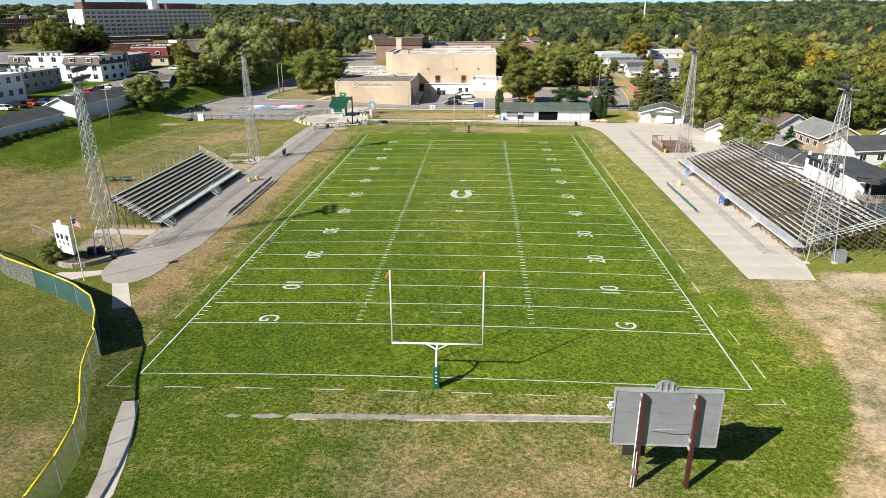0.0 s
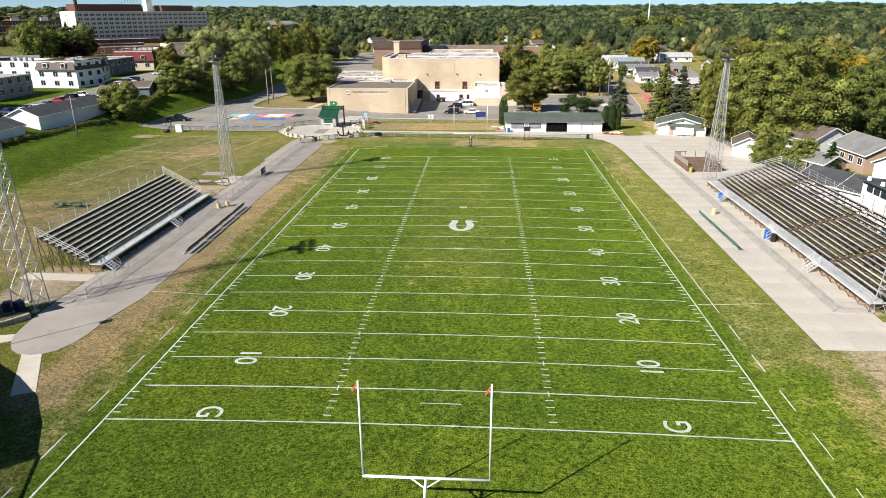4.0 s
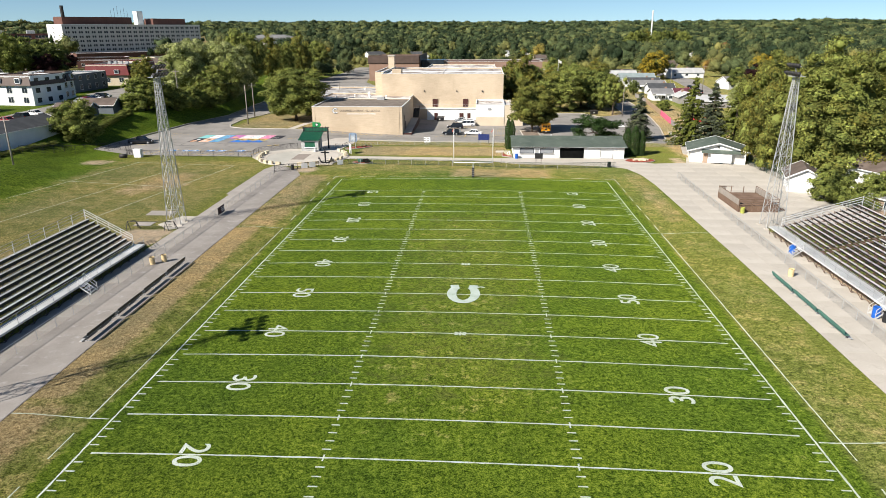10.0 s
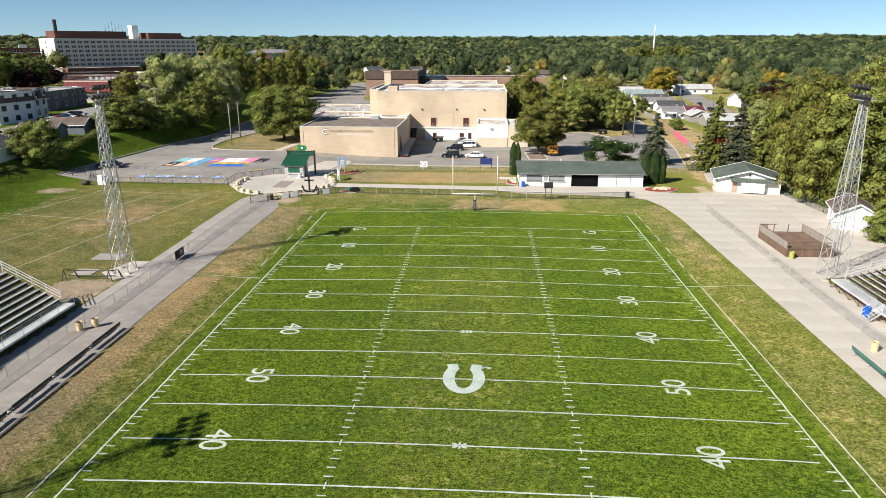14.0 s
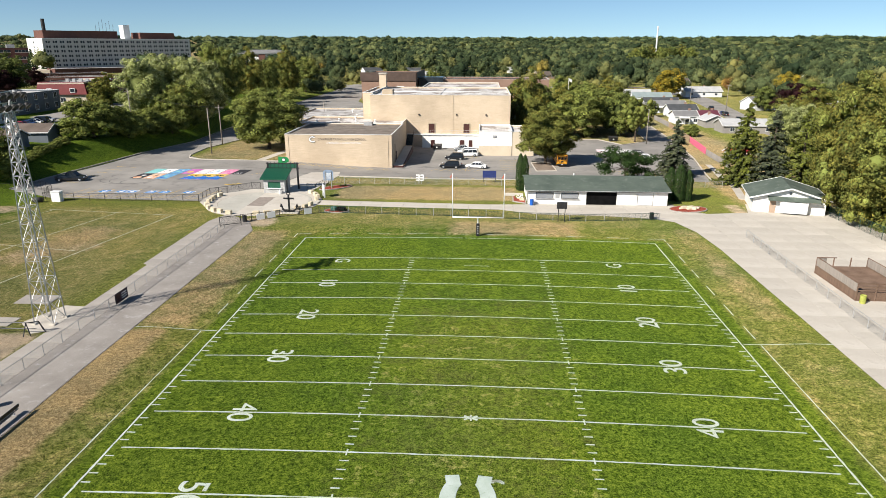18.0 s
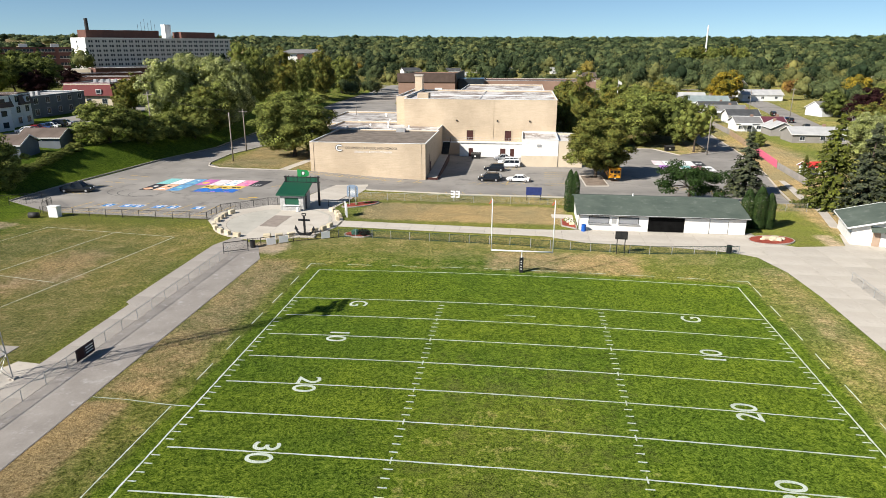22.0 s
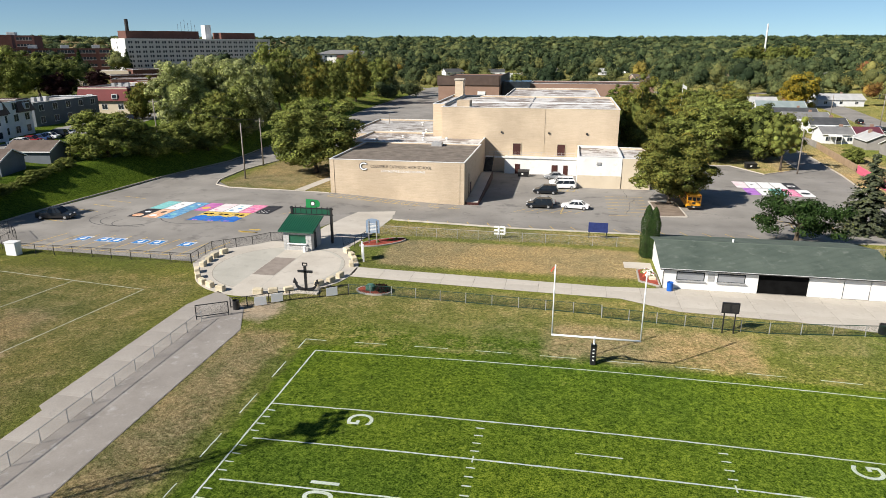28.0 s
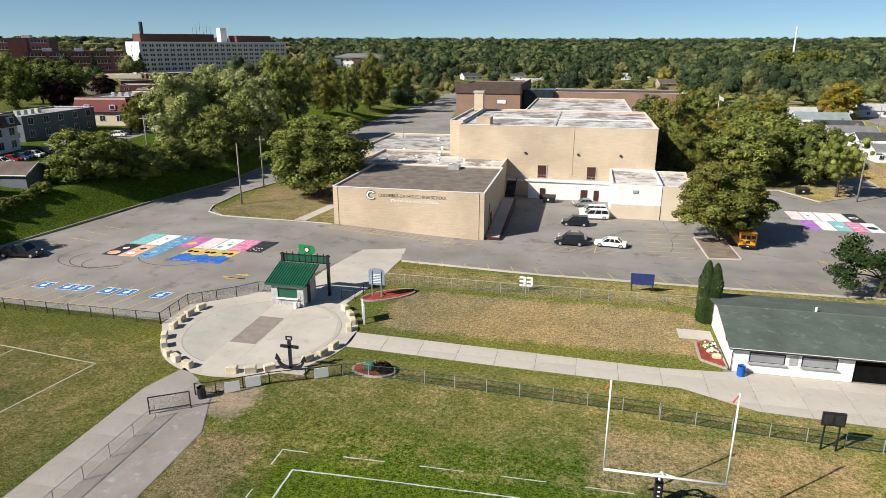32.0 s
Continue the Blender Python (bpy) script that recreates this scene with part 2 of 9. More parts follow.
M["yellow_paint"] = surf("yellow_road_paint", (0.55, 0.36, 0.06), (0.70, 0.48, 0.10), 1.2, 12, 0.8, stain=(0.30, 0.25, 0.15))
M["tan_brick"] = coursed("tan_brick", (0.47, 0.375, 0.265), (0.62, 0.51, 0.38))
M["tan_mortar"] = surf("tan_mortar", (0.44, 0.36, 0.26), (0.52, 0.44, 0.32), 0.3, 12, 0.9)
M["beige_block"] = surf("beige_block", (0.56, 0.47, 0.35), (0.64, 0.55, 0.42), 0.3, 8, 0.85, stain=(0.50, 0.42, 0.31))
M["white_wall"] = surf("white_painted_block", (0.72, 0.71, 0.67), (0.82, 0.81, 0.78), 0.4, 9, 0.7, stain=(0.64, 0.62, 0.58))
M["white_metal"] = surf("white_metal_coping", (0.68, 0.68, 0.66), (0.80, 0.80, 0.78), 0.5, 8, 0.45)
M["gravel_roof"] = surf("gravel_roof", (0.12, 0.10, 0.083), (0.25, 0.21, 0.172), 0.5, 9, 0.95, relief=0.7, dist=0.04)
M["white_roof"] = stained_roof("weathered_white_roof", (0.50, 0.47, 0.44), (0.70, 0.67, 0.64), (0.22, 0.175, 0.145), 0.475)
M["grey_roof"] = stained_roof("weathered_grey_roof", (0.36, 0.34, 0.32), (0.56, 0.54, 0.52), (0.18, 0.155, 0.135), 0.50)
M["brown_metal"] = surf("brown_fascia", (0.075, 0.05, 0.04), (0.11, 0.075, 0.06), 0.5, 7, 0.6)
M["red_brick"] = surf("red_brown_brick", (0.105, 0.050, 0.038), (0.155, 0.074, 0.056), 0.2, 10, 0.88)
M["brown_brick"] = surf("brown_brick", (0.24, 0.15, 0.11), (0.31, 0.20, 0.15), 0.2, 10, 0.88)
M["green_shingle"] = surf("faded_green_shingles", (0.070, 0.092, 0.075), (0.115, 0.140, 0.115), 0.35, 9, 0.9, stain=(0.16, 0.18, 0.155))
M["green_metal"] = surf("green_metal", (0.010, 0.075, 0.040), (0.016, 0.105, 0.058), 0.6, 9, 0.4, spec=0.5)
M["black_metal"] = surf("black_metal", (0.010, 0.010, 0.011), (0.022, 0.022, 0.024), 0.8, 9, 0.45, spec=0.5)
M["joint"] = surf("paving_joint", (0.20, 0.18, 0.16), (0.27, 0.25, 0.22), 0.5, 9, 0.95)
M["galvanised"] = surf("galvanised_steel", (0.34, 0.34, 0.34), (0.50, 0.50, 0.49), 0.7, 8, 0.5, 0.35)
M["aluminium"] = surf("aluminium_plank", (0.50, 0.50, 0.49), (0.70, 0.70, 0.69), 0.5, 10, 0.45, 0.25, per_piece=0.14)
M["rusty_steel"] = surf("rusty_steel", (0.085, 0.05, 0.035), (0.20, 0.13, 0.10), 0.8, 8, 0.8, 0.1)
M["worn_plank"] = surf("worn_grey_plank", (0.30, 0.29, 0.285), (0.56, 0.555, 0.55), 0.30, 7, 0.6, stain=(0.15, 0.065, 0.05), per_piece=0.24, stain_at=0.535)
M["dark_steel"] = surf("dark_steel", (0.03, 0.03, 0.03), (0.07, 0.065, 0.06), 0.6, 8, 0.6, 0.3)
M["chain"] = chain_link("chain_link", (0.34, 0.34, 0.33))
M["chain_green"] = chain_link("green_chain_link", (0.030, 0.060, 0.045), wire=0.13)
M["chain_screen"] = chain_link("dense_chain_link", (0.42, 0.44, 0.46), wire=0.2)
M["chain_dark"] = chain_link("black_chain_link", (0.02, 0.02, 0.02))
M["glass"] = glassy("window_glass", (0.035, 0.045, 0.055))
M["maroon"] = surf("maroon_paint", (0.045, 0.016, 0.013), (0.07, 0.024, 0.020), 0.6, 8, 0.6)
M["white_gloss"] = surf("white_gloss_paint", (0.76, 0.76, 0.75), (0.86, 0.86, 0.85), 0.6, 8, 0.35, spec=0.5)
M["bark"] = surf("bark", (0.060, 0.045, 0.032), (0.13, 0.10, 0.075), 1.2, 9, 0.95, relief=0.8, dist=0.04)
M["limestone"] = surf("limestone_block", (0.50, 0.42, 0.28), (0.68, 0.60, 0.45), 1.5, 9, 0.9, relief=0.7, dist=0.03, per_piece=0.12)
M["red_mulch"] = surf("red_mulch", (0.20, 0.035, 0.022), (0.36, 0.075, 0.045), 1.5, 12, 0.95, relief=0.9, dist=0.05)
M["wood_brown"] = surf("weathered_brown_wood", (0.12, 0.075, 0.05), (0.21, 0.14, 0.10), 0.8, 8, 0.85, per_piece=0.12)
M["wood_grey"] = surf("weathered_grey_wood", (0.23, 0.20, 0.17), (0.34, 0.30, 0.26), 0.8, 8, 0.85, per_piece=0.12)
M["green_plank"] = surf("green_bench_plank", (0.045, 0.12, 0.095), (0.07, 0.17, 0.13), 0.8, 8, 0.5, per_piece=0.08)
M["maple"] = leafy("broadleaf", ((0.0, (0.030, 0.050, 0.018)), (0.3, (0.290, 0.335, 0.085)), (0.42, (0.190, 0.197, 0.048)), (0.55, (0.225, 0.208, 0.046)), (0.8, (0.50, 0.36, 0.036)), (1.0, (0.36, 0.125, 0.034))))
# far treetops: palette lightened and greyed, distance haze put into the leaf colour
M["woods"] = leafy("treetops", ((0.0, (0.034, 0.056, 0.028)), (0.25, (0.115, 0.150, 0.066)), (0.5, (0.245, 0.255, 0.095)), (0.8, (0.44, 0.32, 0.065)), (1.0, (0.25, 0.105, 0.050))), 0.14)
M["silver_leaf"] = leafy("silver_maple_leaf", ((0.0, (0.24, 0.29, 0.090)), (0.3, (0.38, 0.42, 0.14)), (0.6, (0.50, 0.53, 0.27)), (1.0, (0.48, 0.46, 0.17))), 0.18)
M["conifer"] = leafy("conifer", ((0.0, (0.016, 0.036, 0.014)), (0.4, (0.046, 0.088, 0.022)), (0.7, (0.105, 0.118, 0.082)), (1.0, (0.155, 0.178, 0.026))), 0.06)
M["purple_leaf"] = leafy("purple_leaf", ((0.0, (0.022, 0.010, 0.012)), (1.0, (0.06, 0.022, 0.022))), 0.15)

M["shingle_dark"] = surf("dark_shingles", (0.045, 0.047, 0.050), (0.085, 0.088, 0.092), 0.4, 8, 0.9)
M["shingle_grey"] = surf("grey_shingles", (0.15, 0.15, 0.15), (0.23, 0.225, 0.22), 0.4, 8, 0.9)
M["shingle_brown"] = surf("brown_shingles", (0.095, 0.072, 0.058), (0.16, 0.125, 0.105), 0.4, 8, 0.9)
M["siding_white"] = surf("white_siding", (0.70, 0.70, 0.69), (0.80, 0.80, 0.79), 0.4, 7, 0.6)
M["siding_tan"] = surf("tan_siding", (0.34, 0.24, 0.17), (0.42, 0.31, 0.23), 0.4, 7, 0.7)
M["shingle_pale"] = surf("pale_shingles", (0.36, 0.36, 0.36), (0.48, 0.48, 0.47), 0.4, 8, 0.9)
M["siding_taupe"] = surf("taupe_siding", (0.26, 0.24, 0.22), (0.33, 0.31, 0.28), 0.4, 7, 0.7)
M["siding_blue"] = surf("grey_blue_siding", (0.105, 0.122, 0.140), (0.145, 0.165, 0.185), 0.4, 7, 0.7)
M["red_metal"] = surf("red_mansard", (0.125, 0.017, 0.017), (0.175, 0.027, 0.025), 0.4, 7, 0.5)

# ---- building helpers ----
class Geo:
    """Collects the faces of one mesh."""

    def __init__(self):
        self.v, self.f = [], []

    def add(self, verts, faces):
        n = len(self.v)
        self.v += [tuple(p) for p in verts]
        self.f += [tuple(i + n for i in f) for f in faces]
        return self

    def box(self, x0, x1, y0, y1, z0, z1, m=None):
        p = [Vector((x, y, z)) for z in (z0, z1) for y in (y0, y1) for x in (x0, x1)]
        if m is not None:
            p = [m @ q for q in p]
        return self.add(p, ((0, 2, 3, 1), (4, 5, 7, 6), (0, 1, 5, 4), (1, 3, 7, 5), (3, 2, 6, 7), (2, 0, 4, 6)))

    def bevel_box(self, x0, x1, y0, y1, z0, z1, c=0.02, m=None):
        """A box with its upper and upright edges cut back by c."""
        ring = lambda d, z: [(x0 + d, y0, z), (x1 - d, y0, z), (x1, y0 + d, z), (x1, y1 - d, z), (x1 - d, y1, z), (x0 + d, y1, z), (x0, y1 - d, z), (x0, y0 + d, z)]
        top = [(x0 + 2 * c, y0 + c, z1), (x1 - 2 * c, y0 + c, z1), (x1 - c, y0 + 2 * c, z1), (x1 - c, y1 - 2 * c, z1), (x1 - 2 * c, y1 - c, z1), (x0 + 2 * c, y1 - c, z1), (x0 + c, y1 - 2 * c, z1), (x0 + c, y0 + 2 * c, z1)]
        p = [Vector(q) for q in ring(c, z0) + ring(c, z1 - c) + top]
        if m is not None:
            p = [m @ q for q in p]
        f = [tuple(range(7, -1, -1)), tuple(range(16, 24))]
        for k in (0, 8):
            f += [(k + i, k + (i + 1) % 8, k + 8 + (i + 1) % 8, k + 8 + i) for i in range(8)]
        return self.add(p, f)

    def tube(self, a, b, r, r2=None, n=8, caps=True):
        a, b = Vector(a), Vector(b)
        r2 = r if r2 is None else r2
        d = (b - a).normalized()
        u = d.orthogonal().normalized()
        w = d.cross(u)
        ring = [math.cos(2 * math.pi * i / n) * u + math.sin(2 * math.pi * i / n) * w for i in range(n)]
        f = [(i, (i + 1) % n, n + (i + 1) % n, n + i) for i in range(n)]
        if caps:
            f += [tuple(range(n - 1, -1, -1)), tuple(range(n, 2 * n))]
        return self.add([a + r * q for q in ring] + [b + r2 * q for q in ring], f)

    def beam(self, a, b, w, t):
        """A squared bar from a to b, w across and t thick."""
        a, b = Vector(a), Vector(b)
        d = (b - a).normalized()
        side = d.cross((0, 0, 1))
        side = side.normalized() if side.length > 1e-4 else Vector((1, 0, 0))
        up = side.cross(d).normalized()
        c = [s * w / 2 * side + q * t / 2 * up for s, q in ((-1, -1), (1, -1), (1, 1), (-1, 1))]
        return self.add([a + q for q in c] + [b + q for q in c], ((3, 2, 1, 0), (4, 5, 6, 7), (0, 1, 5, 4), (1, 2, 6, 5), (2, 3, 7, 6), (3, 0, 4, 7)))

    def prism(self, pts, z0, z1):
        """A flat outline pulled up from z0 to z1."""
        n = len(pts)
        return self.add([(x, y, z0) for x, y in pts] + [(x, y, z1) for x, y in pts], [tuple(range(n - 1, -1, -1)), tuple(range(n, 2 * n))] + [(i, (i + 1) % n, n + (i + 1) % n, n + i) for i in range(n)])

    def slab(self, pts, t):
        """A plate over three or more points in space, t thick downwards."""
        n = len(pts)
        return self.add([tuple(p) for p in pts] + [(p[0], p[1], p[2] - t) for p in pts], [tuple(range(n)), tuple(range(2 * n - 1, n - 1, -1))] + [((i + 1) % n, i, n + i, n + (i + 1) % n) for i in range(n)])

    def mesh(self, name, material, smooth=False):
        me = bpy.data.meshes.new(name)
        me.from_pydata(self.v, [], self.f)
        me.materials.append(material)
        if smooth:
            me.polygons.foreach_set("use_smooth", [True] * len(me.polygons))
        me.update()
        return me


def thing(name, label, category, x=0.0, y=0.0, z=0.0, rz=0.0, group="", kind=""):
    ob = tagged(new(name), label, category, group, kind)
    ob.empty_display_size = 0.2
    ob.matrix_basis = pose(x, y, z, 0, 0, rz)
    return ob


def part(name, geo, material, parent, label="", smooth=False):
    me = geo.mesh(name, material, smooth) if isinstance(geo, Geo) else geo
    ob = new(name, me)
    ob.parent = parent
    if label:
        tagged(ob, label)
    return ob


def single(name, geo, material, label, category="", kind="", group="", smooth=False):
    ob = new(name, geo.mesh(name, material, smooth) if isinstance(geo, Geo) else geo)
    return tagged(ob, label, category, group, kind)


def step(a, b, v):
    u = np.clip((np.asarray(v, float) - a) / (b - a), 0, 1)
    return u * u * (3 - 2 * u)


YD = 0.9144
HALF, HASH = 24.384, 8.128


def rise(x, y):
    """Height of the ground: level at the field, lower round the school, a bank up to the houses in the west."""
    foot = np.interp(y, (95, 123, 140, 170, 210, 300), (-76, -87, -88, -80, -78, -86))
    low = -1.6 * step(136, 158, y) * step(-55, -20, x) * (1 - 0.6 * step(250, 500, y))
    back = (foot - np.asarray(x, float)) / (1 + np.maximum(0, np.asarray(y, float) - 290) / 40)
    bank = step(0, 12, back) * np.interp(y, (35, 75, 105, 120, 135, 160), (0, 2.1, 2.1, 2.3, 3.8, 4.6)) + step(14, 34, back) * np.interp(y, (35, 80, 110, 135, 160), (0, 3.4, 3.4, 2.3, 1.9))
    far = np.hypot(x, y)
    # the field is crowned along its middle and a little sunk at its sidelines
    ends = step(-17, -9, y) * (1 - step(100.5, 108, y))
    crown = (0.35 * (1 - np.minimum(1, (np.asarray(x, float) / HALF) ** 2)) - 0.22 * (1 - step(25.5, 31, np.abs(x)))) * ends
    return low + bank + crown + 58 * step(750, 5600, far)


def on(x, y):
    return float(rise(x, y))


# ---- the ground: one sheet to the horizon ----
def axis_lines(near0, near1, step_near, far0, far1):
    a = list(np.arange(near0, near1 + 0.01, step_near))
    left, right, d = [], [], step_near
    while (left[-1] if left else near0) > far0:
        d *= 1.25
        left.append((left[-1] if left else near0) - d)
    d = step_near
    while (right[-1] if right else near1) < far1:
        d *= 1.18
        right.append((right[-1] if right else near1) + d)
    return np.array(left[::-1] + a + right)


def soft_rect(X, Y, x0, x1, y0, y1, s=2.0):
    return step(x0 - s, x0 + s, X) * (1 - step(x1 - s, x1 + s, X)) * step(y0 - s, y0 + s, Y) * (1 - step(y1 - s, y1 + s, Y))


def make_ground():
    xs, ys = axis_lines(-110, 70, 1.0, -7000, 7000), axis_lines(-44, 150, 1.0, -900, 7500)
    X, Y = np.meshgrid(xs, ys)
    Z = rise(X, Y)
    nx, ny = len(xs), len(ys)
    me = bpy.data.meshes.new("ground")
    co = np.stack([X, Y, Z], -1).reshape(-1, 3)
    i = (np.arange(ny - 1)[:, None] * nx + np.arange(nx - 1)).ravel()
    quads = np.stack([i, i + 1, i + nx + 1, i + nx], -1)
    me.vertices.add(len(co))
    me.vertices.foreach_set("co", co.ravel())
    me.loops.add(quads.size)
    me.loops.foreach_set("vertex_index", quads.ravel())
    me.polygons.add(len(quads))
    me.polygons.foreach_set("loop_start", np.arange(len(quads)) * 4)
    me.update(calc_edges=True)
    me.materials.append(M["turf"])
    me.polygons.foreach_set("use_smooth", [True] * len(quads))
    R = lambda *a: soft_rect(X, Y, *a)
    field = R(-25.5, 25.5, -10.5, 101.5, 0.6)
    lush = 0.42 + 0 * X
    dry, dirt = 0.22 + 0 * X, 0 * X
    # surroundings
    slope = (1 - step(-84, -70, X)) * step(-150, -135, X) * step(70, 100, Y) * (1 - step(420, 460, Y))
    slope = np.maximum(slope, (1 - step(-76, -62, X)) * step(-150, -135, X) * step(38, 62, Y) * (1 - step(112, 122, Y)))
    lush = np.maximum(lush, 0.88 * slope)
    dry = dry * (1 - 0.9 * slope)
    town = step(300, 345, Y) + step(70, 90, np.abs(X)) * step(150, 200, Y) * (X > 0)
    lush = np.where(town > 0.5, np.maximum(0.30, 0.88 * slope), lush)
    dry = np.maximum(dry, 0.36 * (town > 0.5))
    dry = np.maximum(dry, 0.85 * step(500, 700, np.hypot(X, Y)) * (X < -0.42 * Y))
    dry = np.maximum(dry, 0.60 * R(-90, -46, 18, 62, 9))
    dry = np.maximum(dry, 0.44 * R(-78, -40.5, 50, 118, 5))
    dry = np.maximum(dry, 0.72 * R(-62, -50, 86, 106, 6))
    # apron of the field
    lush = np.maximum(lush, 0.56 * R(-34, 34, -14, 112, 2))
    dry = np.maximum(dry, 0.36 * R(-34, 33, -12, 112, 2))
    dry = np.maximum(dry, 0.95 * R(-33.5, -29.0, 24, 69, 1.2))
    dry = np.maximum(dry, 0.78 * R(-33.5, -28.0, 0, 24, 1.8))
    dry = np.maximum(dry, 0.66 * R(-33.5, -27.0, 69, 104, 1.8))
    dry = np.maximum(dry, 0.52 * R(27.5, 32, 74, 108, 1.5))
    dry = np.maximum(dry, 0.34 * R(29.5, 33.5, 8, 74, 1.5))
    dry = np.maximum(dry, 0.66 * R(-5, 15, 102.0, 111, 2))
    dry = np.maximum(dry, 0.42 * R(-36, 26, 106, 118, 2))
    dry = np.maximum(dry, 0.84 * R(-26, 7, 124, 135.5, 1.5))
    dry = np.maximum(dry, 0.50 * R(-34, 44, 136, 146, 2))
    dry = np.maximum(dry, 0.66 * R(-70, -44, 163, 200, 3))
    lush = np.maximum(lush, 0.80 * R(-24, 2, 100, 107, 2.5))
    dry = np.maximum(dry, 0.78 * R(44, 72, 122, 232, 3))
    dry = np.maximum(dry, 0.54 * R(10, 75, 198, 300, 4))
    # field
    dry = dry * (1 - field) + field * (0.10 + 0.16 * R(-9, 9, 20, 75, 6))
    lush = np.where(field > 0.5, 0.84 - 0.20 * R(-9, 9, 25, 80, 6), lush)
    # south of the field, watered out to a round edge in the south-east
    rim = np.interp(Y, (-40, -21, -13.5, -8.2, -3.5, 5, 16, 24), (18, 24.3, 29.6, 31.4, 32.4, 32.6, 33.9, 33.9))
    inside = 1 - step(-1.2, 1.4, X - rim)
    south = R(-24, 60, -40, -10.5, 1.2) * inside
    dry = dry * (1 - south) + south * (0.30 + 0.30 * R(-5, 15, -34, -17, 4.5) + 0.12 * R(-9, 22, -16, -11, 2))
    lush = np.where(south > 0.5, 0.70, lush)
    east = R(24.6, 60, -40, 14, 1.0) * (1 - inside)
    dry = np.maximum(dry, 0.64 * east)
    dirt = np.maximum(dirt, 0.49 * east)
    lobe = R(24.8, 60, -12, 10, 1.5) * inside
    dry = dry * (1 - lobe) + 0.22 * lobe
    lush = np.maximum(lush, 0.74 * lobe)
    dry = np.maximum(dry, 0.50 * R(rim.min(), 60, -6, 16, 1.0) * (1 - step(0.5, 2.5, np.abs(X - rim + 1.5))))
    dirt = np.maximum(dirt, 0.74 * R(30.5, 32.6, -19, -11, 0.9))
    dirt = np.maximum(dirt, 0.72 * R(40.5, 52, 10.5, 15.5, 1.5))
    lush = np.maximum(lush, 0.70 * R(41, 60, 0, 8, 2))
    dirt = dirt * (1 - 0.8 * R(41.5, 60, -2, 8, 2))
    dry = dry * (1 - 0.5 * R(41.5, 60, -2, 8, 2))
    # ball field in the south-west
    ball = (1 - step(-30, -27, X + 0.55 * np.maximum(0, Y + 12) * (Y > -12) * 1.0)) * (1 - step(6, 12, Y + 0.25 * (X + 45)))
    lush = lush * (1 - ball) + 0.56 * ball
    dry = dry * (1 - ball) + ball * 0.32
    dry = np.maximum(dry, 0.60 * R(-60, -24.6, -40, -15.5, 3) * (1 - step(-24.8, -23.8, X)))
    # worn earth
    worn = np.exp(-((X + 58.4) / 4.2) ** 2 - ((Y - 89.8) / 6.0) ** 2) + 0.8 * np.exp(-((X + 52.2) / 3.2) ** 2 - ((Y - 94.2) / 4.5) ** 2)
    dry = np.maximum(dry, 0.62 * np.clip(worn * 1.3, 0, 1))
    dirt = np.maximum(dirt, 0.36 * np.clip(worn * 1.2, 0, 1))
    dirt = np.maximum(dirt, 0.66 * R(-82, -75.5, 110.5, 115.5, 1.5))
    dirt = np.maximum(dirt, 0.74 * R(-36.5, -31.0, 105, 110.5, 1.2))
    dirt = np.maximum(dirt, 0.92 * R(-47.2, -40.6, 60, 67.0, 0.8))
    dirt = np.maximum(dirt, 0.75 * R(-48, -40.5, 18, 29, 1.5))
    dirt = np.maximum(dirt, 0.85 * R(38.5, 42, 20, 70, 0.8))
    dirt = np.maximum(dirt, 0.75 * R(41, 46, 108, 124, 1.5) * R(35, 44, 112, 124, 2))
    for n, a in (("lush", lush), ("dry", dry), ("dirt", dirt)):
        at = me.attributes.new(n, "FLOAT", "POINT")
        at.data.foreach_set("value", np.clip(a, 0, 1).ravel().astype(np.float32))
    return tagged(new("ground", me), "mown grass ground with dry brown and bare patches", "ground", kind="structure")


make_ground()


# ---- paving ----
def draped(outline, lift, cell=3.0):
    """A paved sheet over the ground: the outline cut into cells that follow its height."""
    bm = bmesh.new()
    bm.faces.new([bm.verts.new((x, y, 0)) for x, y in outline])
    xs, ys = [p[0] for p in outline], [p[1] for p in outline]
    for lo, hi, no in ((min(xs), max(xs), (1, 0, 0)), (min(ys), max(ys), (0, 1, 0))):
        for k in range(1, int((hi - lo) / cell)):
            co = [0, 0, 0]
            co[no.index(1)] = lo + k * cell
            bmesh.ops.bisect_plane(bm, geom=bm.verts[:] + bm.edges[:] + bm.faces[:], plane_co=co, plane_no=no)
    for v in bm.verts:
        v.co.z = on(v.co.x, v.co.y) + lift
    bmesh.ops.recalc_face_normals(bm, faces=bm.faces[:])
    if sum(f.normal.z for f in bm.faces) < 0:
        bmesh.ops.reverse_faces(bm, faces=bm.faces[:])
    return bm


def paved(name, outline, material, label, lift=0.03, category="", cell=3.0):
    bm = draped(outline, lift, cell)
    ext = bmesh.ops.extrude_face_region(bm, geom=bm.faces[:])
    for g in ext["geom"]:
        if isinstance(g, bmesh.types.BMVert):
            g.co.z -= 0.25
    bmesh.ops.recalc_face_normals(bm, faces=bm.faces[:])
    me = bpy.data.meshes.new(name)
    bm.to_mesh(me)
    bm.free()
    me.materials.append(material)
    return tagged(new(name, me), label, category or name.split("_")[0], kind="structure")


def ring(cx, cy, r, n=40, a0=0.0, a1=360.0):
    return [(cx + r * math.cos(radians(a0 + (a1 - a0) * i / n)), cy + r * math.sin(radians(a0 + (a1 - a0) * i / n))) for i in range(n + (a1 - a0 < 360))]


